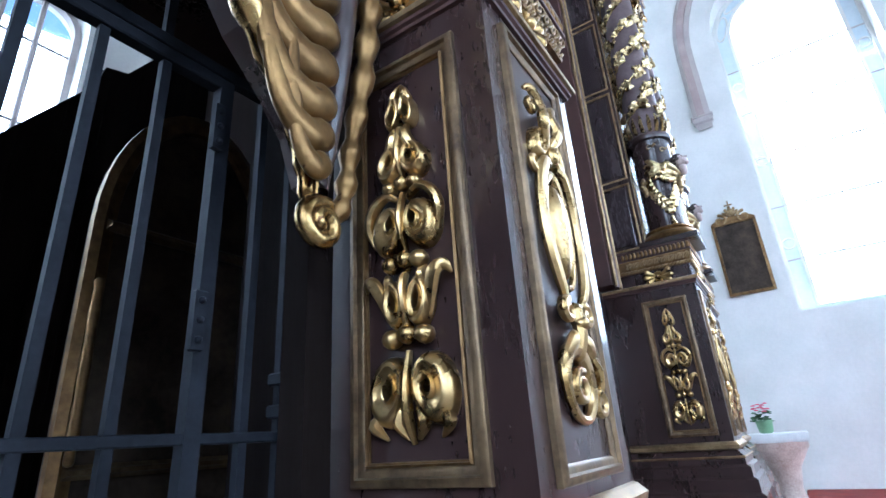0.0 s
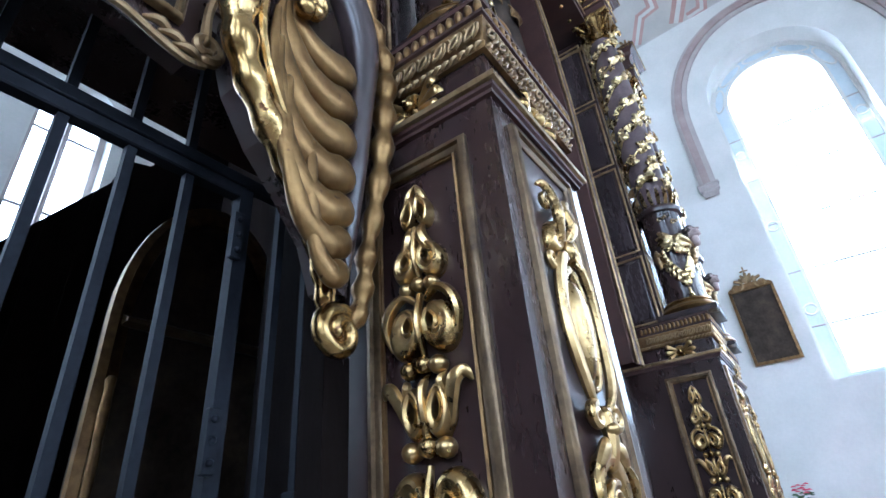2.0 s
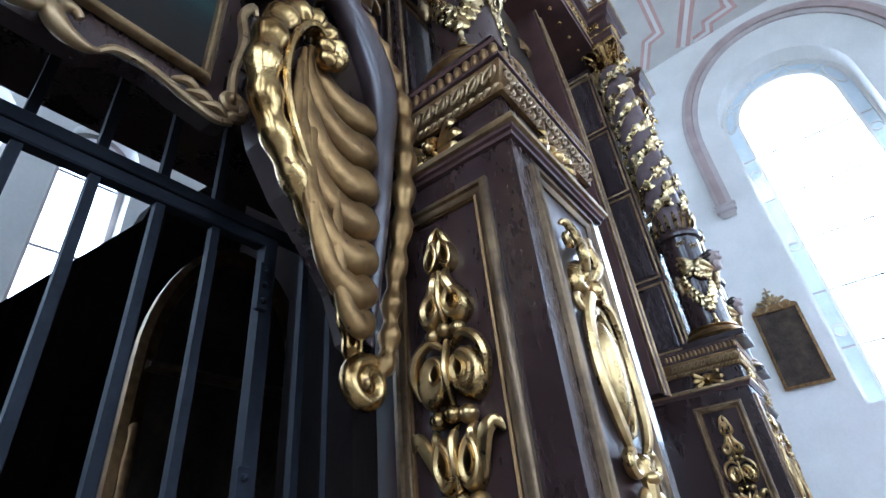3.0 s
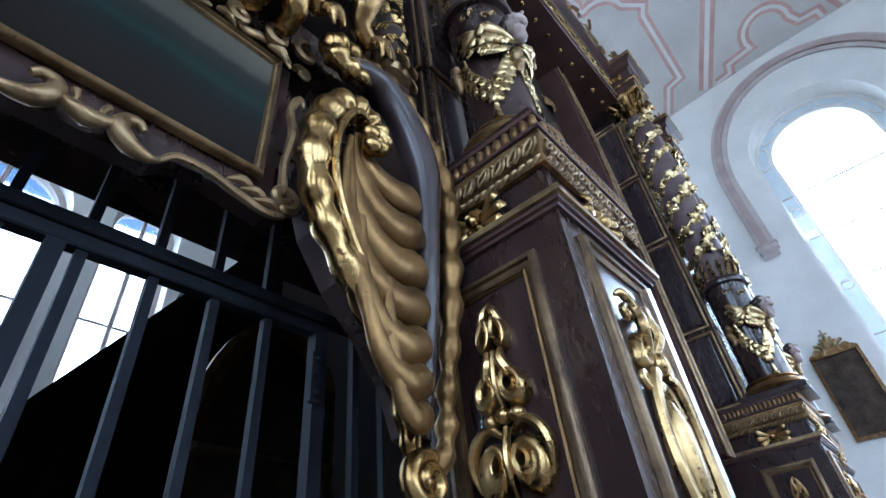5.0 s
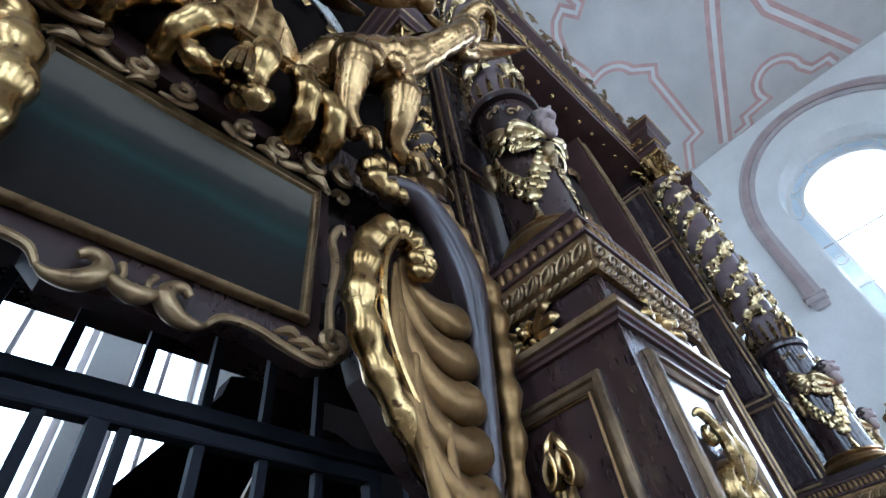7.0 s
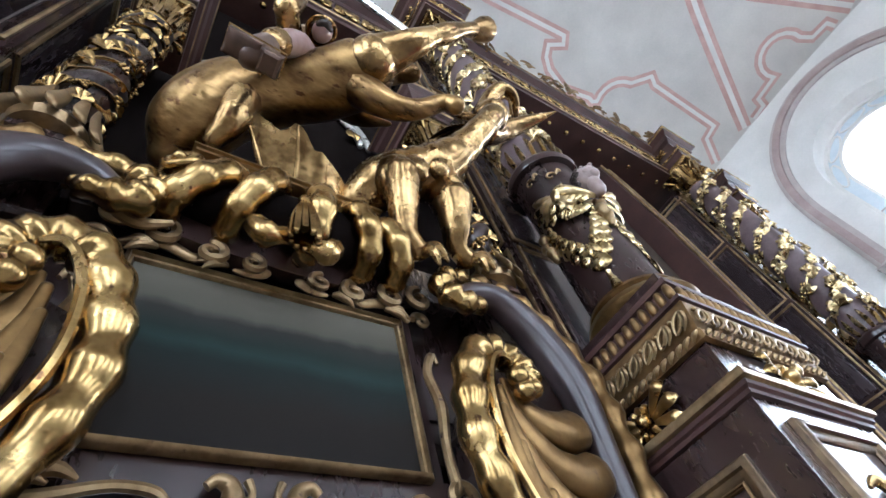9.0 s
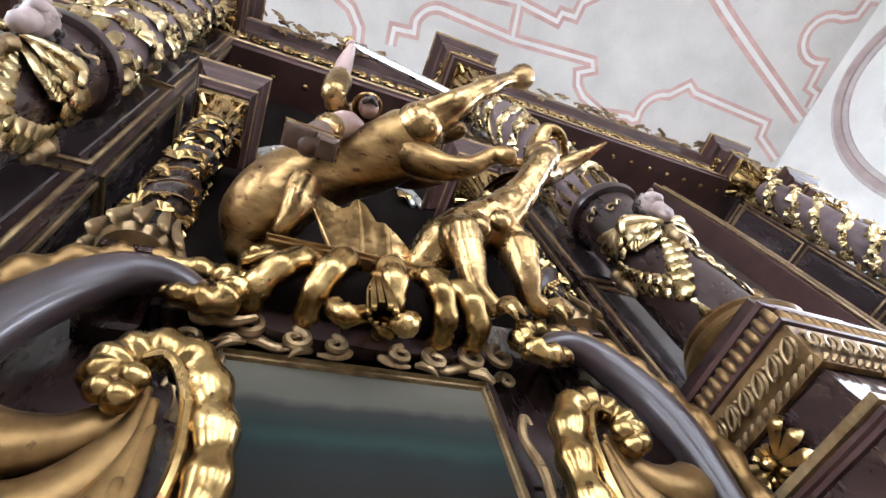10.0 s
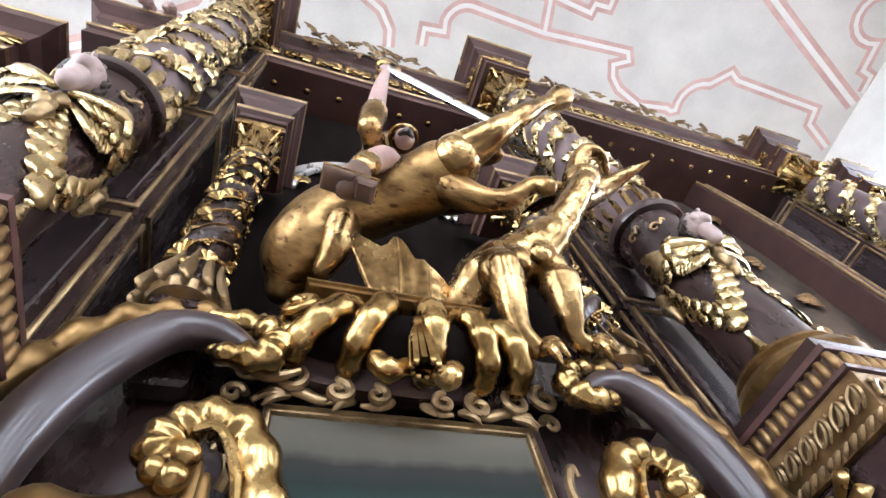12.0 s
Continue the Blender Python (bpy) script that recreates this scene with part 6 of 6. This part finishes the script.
def column_block(x, y, label, z=6.96):
    """The stepped piece of entablature that a big column carries."""
    b = thing("column_entablature", label, "entablature", "column entablatures", loc=(x, y, z))
    M = Matrix.Translation((x, y, z))
    bm = bmesh.new()
    rings(bm, I4, -0.23, 0.23, -0.23, 0.62, [(0, 0), (0, 0.10), (0.02, 0.11), (0.02, 0.2), (0, 0.22), (0, 0.36), (0.05, 0.39), (0.06, 0.45), (0.12, 0.49), (0.13, 0.55)], True, True)
    part("block_body", bm, WOOD_RED, b, smooth=False, m=M)
    bm = bmesh.new()
    for zz, d in ((0.12, 0.021), (0.455, 0.062), (0.50, 0.125)):
        rings(bm, I4, -0.23, 0.23, -0.23, 0.62, [(d, zz), (d + 0.012, zz + 0.016), (d, zz + 0.034)], False, False)
    part("gilt_line", bm, GOLD, b, m=M)
    for m in (at(0, -0.232, 0.29) @ FRONT, at(-0.232, 0, 0.29) @ FLANK):
        bm = bmesh.new()
        flower_clasp(bm, I4, 0.9)
        part("flower_clasp", bm, GOLD, b, m=M @ m)
    bm = bmesh.new()
    rnd = random.Random(int(x * 10))
    for i in range(9):
        acanthus(bm, (0, 0, 0), 0.12 + 0.08 * rnd.random(), Matrix.Translation((rnd.uniform(-0.3, 0.3), rnd.uniform(-0.3, 0.2), 0.56)) @ Matrix.Rotation(rnd.uniform(0, 6), 4, "Z") @ Matrix.Rotation(1.2, 4, "X"), 0, 5)
    part("crest_leaves", bm, GOLD_DULL, b, m=M)
    return b


column_block(COLX, COLY, "stepped dark red entablature block with gilded edges over a column")
column_block(-1.095, COLY, "stepped dark red entablature block over the opposite column")
column_block(5.30, 0.76, "stepped dark red entablature block over the far column", 7.204)
column_block(6.78, 0.82, "stepped dark red entablature block over the last column", 7.204)

# carved foliage and small urns along the top of the altar
rnd = random.Random(4)
for i in range(14):
    x = -0.4 + i * 0.42
    zb, yb = (7.35, 0.90) if x < 0.8 else (7.75, 0.74)
    if 0.85 < x < 1.75:
        continue
    o = thing("crest_ornament", "dark gilded carved foliage on top of the altar", "ornament", "altar crest ornaments", loc=(x, yb + 0.2, zb))
    bm = bmesh.new()
    for k in range(24):
        m = Matrix.Translation((x + rnd.uniform(-0.19, 0.19), yb + rnd.uniform(-0.10, 0.12), zb + rnd.uniform(0.0, 0.16))) @ Matrix.Rotation(rnd.uniform(-0.6, 0.6), 4, "Z") @ FRONT
        acanthus(bm, (0, 0, 0), rnd.uniform(0.08, 0.17), m, 0, 5, rnd.uniform(-0.9, 0.9), 0.36)
    part("foliage", bm, GOLD_DULL if i % 2 else GOLD_DARK, o)
    if i % 3 == 0:
        bm = bmesh.new()
        lathe(bm, [(0.05, 0), (0.03, 0.05), (0.08, 0.14), (0.09, 0.2), (0.05, 0.27), (0.06, 0.29), (0.02, 0.36)], 16, at(x, yb + 0.2, zb))
        part("urn", bm, GOLD_DARK, o)


# ---------------------------------------------------------------- arched middle of the altar and its far parts
def arched_altarpiece(cx, half, z0, spring, rise, y, label):
    p = thing("arched_altarpiece", label, "altarpiece", "altarpieces", loc=(cx, y, z0))
    def outline(d, n=20):
        return [(cx - half - d, z0)] + [(cx - (half + d) * math.cos(math.pi * i / n), spring + (rise + d) * math.sin(math.pi * i / n)) for i in range(n + 1)] + [(cx + half + d, z0)]
    bm = bmesh.new()
    quads(bm, [[Vector((a, yy, b)) for a, b in outline(d)] for d, yy in ((0, y + 0.30), (0, y + 0.02), (0.05, y), (0.07, y + 0.02), (0.16, y - 0.01), (0.18, y + 0.03), (0.18, y + 0.33))], False)
    part("arch_frame", bm, WOOD_RED, p)
    bm = bmesh.new()
    for d in (0.03, 0.17):
        tube(bm, [(a, y - 0.008, b) for a, b in outline(d)], 0.016, 6, 2)
    part("gilt_line", bm, GOLD_DULL, p)
    bm = bmesh.new()
    f = bm.faces.new([bm.verts.new((a, y + 0.28, b)) for a, b in outline(0.02)])
    g = bm.faces.new([bm.verts.new((a, y + 0.30, b)) for a, b in outline(0.02)][::-1])
    part("picture", bm, DARKPIC, p, "dark old altar picture", smooth=False)
    bm = bmesh.new()
    rnd = random.Random(int(cx * 7))
    for k in range(30):
        a, t = rnd.uniform(-0.9, 0.9) * half, rnd.uniform(0, 1)
        m = at(cx + a, y + 0.26, z0 + 0.4 + t * (spring + rise * 0.5 - z0)) @ FRONT
        acanthus(bm, (0, 0, 0), rnd.uniform(0.1, 0.22), m @ Matrix.Rotation(rnd.uniform(0, 6), 4, "Z"), 0, 5)
    tagged(part("relief", bm, GOLD_DARK, p, "dim carved foliage"), kind="stuff")
    return p


arched_altarpiece(3.42, 0.85, 2.4, 5.0, 2.6, 1.14, "tall arched altar picture in a dark red frame")
arched_altarpiece(-2.45, 0.62, 2.6, 3.85, 0.42, 1.02, "arched side picture in a dark red frame with gilded lines")
bm = bmesh.new()
for i in range(22):
    box(bm, -3.1 + i * 0.07, -3.06 + i * 0.07, 0.96, 1.02, 4.52, 4.60)
tagged(part("dentil_row", bm, GOLD_DULL, smooth=False), "row of small gilded dentils beside the side picture", "dentils", kind="stuff")

def putto():
    """A small plain carved child with one arm raised, seated on the cornice."""
    bm = bmesh.new()
    m = at(-1.66, 0.98, 6.505)
    tube(bm, [(0, 0, 0.0), (0.0, -0.01, 0.12), (0.01, -0.02, 0.26)], [0.10, 0.11, 0.07], 10, 4, m=m)
    ball(bm, (0.03, -0.03, 0.37), (0.065, 0.07, 0.075), 2, m)
    ball(bm, (0.03, -0.01, 0.41), (0.070, 0.07, 0.055), 2, m, 1)
    tube(bm, [(-0.05, -0.02, 0.25), (-0.15, -0.04, 0.33), (-0.17, -0.05, 0.50)], [0.035, 0.03, 0.022], 8, 4, m=m)
    tube(bm, [(0.08, -0.02, 0.24), (0.16, -0.06, 0.15), (0.22, -0.10, 0.14)], [0.035, 0.03, 0.022], 8, 4, m=m)
    for s_ in (-1, 1):
        tube(bm, [(0.05 * s_, -0.02, 0.03), (0.08 * s_, -0.16, 0.04), (0.08 * s_, -0.19, -0.10)], [0.05, 0.045, 0.03], 8, 4, m=m)
    tagged(part("child_statue", bm, [FLESH, HAIR]), "small painted carved child with a raised arm on the cornice", "statue")


putto()
# ---------------------------------------------------------------- iron gate
def gate():
    g = thing("iron_gate", "dark painted iron gate leaf with square bars and rails", "gate", loc=(0.2, 1.2, 0.05))
    y = 1.2
    def bar(name, x0, x1, z0, z1, d=0.011, label="", parent=g):
        bm = bmesh.new()
        box(bm, x0, x1, y - d, y + d, z0, z1, bev=0.003)
        return part(name, bm, IRON, parent, label, smooth=False)
    bar("stile", 0.672, 0.710, 0.05, 2.225, 0.018)
    bar("stile", -0.62, -0.585, 0.05, 2.225, 0.018)
    bar("stile", 0.035, 0.07, 0.05, 2.225, 0.018)
    bm = bmesh.new()
    box(bm, -0.585, 0.672, y - 0.02, y + 0.02, 2.19, 2.225, bev=0.004)
    part("top_rail", bm, IRON, g, smooth=False)
    bm = bmesh.new()
    box(bm, -0.585, 0.672, y - 0.016, y + 0.016, 1.288, 1.312, bev=0.003)
    part("middle_rail", bm, IRON, g, smooth=False)
    bm = bmesh.new()
    box(bm, -0.585, 0.672, y - 0.016, y + 0.016, 0.12, 0.15, bev=0.003)
    part("bottom_rail", bm, IRON, g, smooth=False)
    for i in range(8):
        x = 0.53 - 0.143 * i
        if abs(x - 0.05) > 0.05:
            bar("bar", x - 0.011, x + 0.011, 0.15, 2.19)
    for z in (0.5, 1.55, 2.06):
        bm = bmesh.new()
        box(bm, 0.655, 0.685, y - 0.034, y - 0.018, z - 0.07, z + 0.07, bev=0.004)
        h_ = part("hinge_plate", bm, IRON, g, smooth=False)
        for dz in (-0.045, 0.0, 0.045):
            bm = bmesh.new()
            ball(bm, (0.670, y - 0.036, z + dz), 0.009, 2)
            part("rivet", bm, IRON, h_)
    f = thing("iron_grille", "fixed dark iron grille above and beside the gate", "grille", loc=(0.2, 1.215, 0.05))
    yy = 1.215
    for x0, x1, z0, z1 in ((-0.86, 1.06, 2.245, 2.28), (0.715, 1.06, 1.288, 1.312), (-0.86, -0.63, 1.288, 1.312)):
        bm = bmesh.new()
        box(bm, x0, x1, yy - 0.016, yy + 0.016, z0, z1, bev=0.003)
        part("rail", bm, IRON, f, smooth=False)
    for x in [0.53 - 0.143 * i for i in range(9)]:
        bm = bmesh.new()
        box(bm, x - 0.011, x + 0.011, yy - 0.011, yy + 0.011, 2.28, 2.655, bev=0.003)
        part("bar", bm, IRON, f, smooth=False)
    for x in (0.83, 0.945, -0.75):
        bm = bmesh.new()
        w = 0.011 if x not in (0.945,) else 0.018
        box(bm, x - w, x + w, yy - 0.011, yy + 0.011, 0.02, 2.245, bev=0.003)
        part("bar", bm, IRON, f, smooth=False)
    for z in (0.6, 1.36, 1.44):
        bm = bmesh.new()
        box(bm, 0.915, 0.975, yy - 0.03, yy + 0.02, z - 0.016, z + 0.016, bev=0.004)
        part("clamp", bm, IRON, f, smooth=False)


gate()


# ---------------------------------------------------------------- behind the gate
def choir_back():
    # sloping dark back of the altar stair against the windows, upright boards under a sloping rail
    sb = thing("stair_back", "dark boarded back with a steep sloping top edge behind the gate", "partition", loc=(1.0, 4.1, 0))
    line = [(-0.9, 0.8), (1.32, 4.03), (1.36, 4.22), (1.52, 4.26), (2.6, 5.9), (6.0, 5.9)]
    def top(x):
        for (xa, za), (xb, zb) in zip(line, line[1:]):
            if xa <= x <= xb:
                return za + (zb - za) * (x - xa) / (xb - xa)
        return line[-1][1]
    x = -0.9
    while x < 5.99:
        e = min(x + 0.23, 6.0)
        bm = bmesh.new()
        xs = [x + 0.002] + [q[0] for q in line if x + 0.003 < q[0] < e - 0.003] + [e - 0.002]
        pts = [(x + 0.002, 0)] + [(q, top(q)) for q in xs] + [(e - 0.002, 0)]
        quads(bm, [[Vector((p_[0], yy, p_[1])) for p_ in pts] for yy in (4.0, 4.22)], True, True, True)
        bmesh.ops.recalc_face_normals(bm, faces=bm.faces)
        part("board", bm, WOOD_SHADED, sb, smooth=False)
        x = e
    # added near-black partition, keeps the view through the gate dark
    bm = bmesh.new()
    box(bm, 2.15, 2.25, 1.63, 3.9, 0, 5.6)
    tagged(part("light_blocking_boards", bm, WOOD_SHADED, smooth=False), "added near-black partition that darkens the space behind the pedestal", "partition")
    # added roof and walls that block stray light behind the gate
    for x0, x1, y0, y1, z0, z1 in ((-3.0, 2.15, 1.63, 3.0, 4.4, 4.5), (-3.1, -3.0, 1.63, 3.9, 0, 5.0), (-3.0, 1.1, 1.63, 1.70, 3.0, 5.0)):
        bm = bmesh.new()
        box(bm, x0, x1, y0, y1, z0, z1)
        tagged(part("light_blocking_boards", bm, WOOD_SHADED, smooth=False), "added near-black boarding that keeps light out behind the altar", "partition")


choir_back()
# old arched picture stored behind the gate
op = thing("old_picture", "dim arched picture with a worn gilded frame behind the gate", "picture", loc=(1.5, 2.75, 0))
def arch_line(h, k, z0):
    return [(1.5 - h, z0)] + [(1.5 - h * math.cos(math.pi * i / 20), 2.38 + k * math.sin(math.pi * i / 20)) for i in range(21)] + [(1.5 + h, z0)]
bm = bmesh.new()
quads(bm, [[Vector((p_[0], yy, p_[1])) for p_ in arch_line(0.50, 0.80, 0.6)] for yy in (2.72, 2.76)], True, True, True)
bmesh.ops.recalc_face_normals(bm, faces=bm.faces)
part("canvas", bm, DARKPIC, op, smooth=False)
bm = bmesh.new()
quads(bm, [[Vector((p_[0], yy, p_[1])) for p_ in arch_line(h, k, 0.6)] for h, k, yy in ((0.40, 0.70, 2.715), (0.41, 0.71, 2.69), (0.45, 0.75, 2.68), (0.47, 0.77, 2.665), (0.51, 0.81, 2.68), (0.51, 0.81, 2.72))], False)
part("frame", bm, GOLD_DARK, op)
for z0 in (1.24, 2.36):
    bm = bmesh.new()
    rings(bm, at(1.5, 2.70, z0) @ FRONT, -0.46, 0.46, -0.03, 0.03, [(0, 0), (0, 0.02), (-0.01, 0.03), (-0.02, 0.05), (-0.025, 0.05)], False, True)
    part("cross_moulding", bm, BRONZE, op)
bm = bmesh.new()
tube(bm, [(1.055, 2.655, 1.28), (1.052, 2.655, 1.7), (1.05, 2.655, 2.06)], 0.022, 10, 6, wave=0.12, waves=9)
part("gilt_post", bm, GOLD_DARK, op, "worn gilded upright")

# ---------------------------------------------------------------- picture and flower table by the east wall
wp = thing("wall_picture", "dark framed picture with a crested top on the white wall", "picture", loc=(10.46, 0.27, 3.4))
bm = bmesh.new()
yl, yr, zb, zt = -0.02, 0.62, 3.42, 4.72
box(bm, 10.45, 10.495, yl, yr, zb, zt)
part("canvas", bm, DARKPIC, wp, smooth=False)
bm = bmesh.new()
hd = [(yl - 0.05, zt + 0.02)] + [((yl + yr) / 2 - (yr - yl + 0.1) / 2 * math.cos(math.pi * i / 12), zt + 0.04 + 0.10 * math.sin(math.pi * i / 12)) for i in range(13)] + [(yr + 0.05, zt + 0.02)]
quads(bm, [[Vector((xx, p_[0], p_[1])) for p_ in hd] for xx in (10.42, 10.496)], True, True, True)
bmesh.ops.recalc_face_normals(bm, faces=bm.faces)
part("arched_head", bm, GOLD_DARK, wp, smooth=False)
bm = bmesh.new()
rings(bm, at(10.45, (yl + yr) / 2, (zb + zt) / 2) @ FLANK, -(yr - yl) / 2, (yr - yl) / 2, -(zt - zb) / 2, (zt - zb) / 2, [(0.05, 0), (0.05, 0.03), (0.0, 0.04), (0.0, 0.0)])
part("frame", bm, GOLD_DARK, wp, smooth=False)
bm = bmesh.new()
for s in (-1, 1):
    scroll(bm, (s * 0.2, 0, 0), 0.12, 1.2, 0.03, 1.57, s, at(10.44, 0.30, 4.82) @ FLANK)
acanthus(bm, (0, 0.02, 0), 0.22, at(10.44, 0.30, 4.82) @ FLANK, 0, 5)
tube(bm, [(10.44, 0.30, 4.95), (10.44, 0.30, 5.18)], 0.014, 6, 2)
tube(bm, [(10.44, 0.24, 5.1), (10.44, 0.36, 5.1)], 0.014, 6, 2)
part("crest", bm, GOLD_DULL, wp)

ft = thing("flower_table", "small marble side table with a white cloth", "table", loc=(9.2, 0.62, 0.0))
bm = bmesh.new()
lathe(bm, [(0.30, 0), (0.30, 0.08), (0.20, 0.14), (0.15, 0.35), (0.20, 0.62), (0.32, 0.82), (0.36, 0.88), (0.36, 0.95)], 24, at(9.2, 0.50, 0.0))
part("pedestal_foot", bm, MARBLE, ft)
bm = bmesh.new()
rings(bm, I4, 8.85, 9.55, 0.12, 0.88, [(-0.02, 0.95), (0.0, 0.955), (0.01, 0.97), (0.01, 1.05), (0.0, 1.07), (-0.03, 1.075)], True, True)
part("cloth_top", bm, LINEN, ft, "white cloth")
fp = thing("flower_pot", "green pot with pink flowers on the side table", "flower pot", loc=(9.05, 0.60, 1.075))
bm = bmesh.new()
lathe(bm, [(0.06, 0), (0.09, 0.02), (0.11, 0.16), (0.12, 0.17), (0.11, 0.18)], 20, at(9.05, 0.60, 1.075))
part("pot", bm, POT, fp)
rnd = random.Random(8)
lf, fl = bmesh.new(), bmesh.new()
for i in range(46):
    a, r, z = rnd.uniform(0, 6.28), rnd.uniform(0.02, 0.15), rnd.uniform(0.16, 0.30)
    m = at(9.05 + r * math.cos(a), 0.60 + r * math.sin(a), 1.075 + z) @ Matrix.Rotation(a, 4, "Z") @ Matrix.Rotation(rnd.uniform(-0.9, 0.9), 4, "X")
    ball(lf, (0, 0, 0), (0.045, 0.025, 0.006), 1, m)
for i in range(16):
    a, r, z = rnd.uniform(0, 6.28), rnd.uniform(0.0, 0.11), rnd.uniform(0.30, 0.42)
    for k in range(5):
        m = at(9.05 + r * math.cos(a), 0.60 + r * math.sin(a), 1.075 + z) @ Matrix.Rotation(k * 1.256, 4, "Z") @ Matrix.Rotation(0.5, 4, "Y")
        ball(fl, (0.02, 0, 0), (0.022, 0.016, 0.006), 1, m)
part("leaves", lf, LEAF, fp)
part("blossoms", fl, PETAL, fp, "pink blossoms")
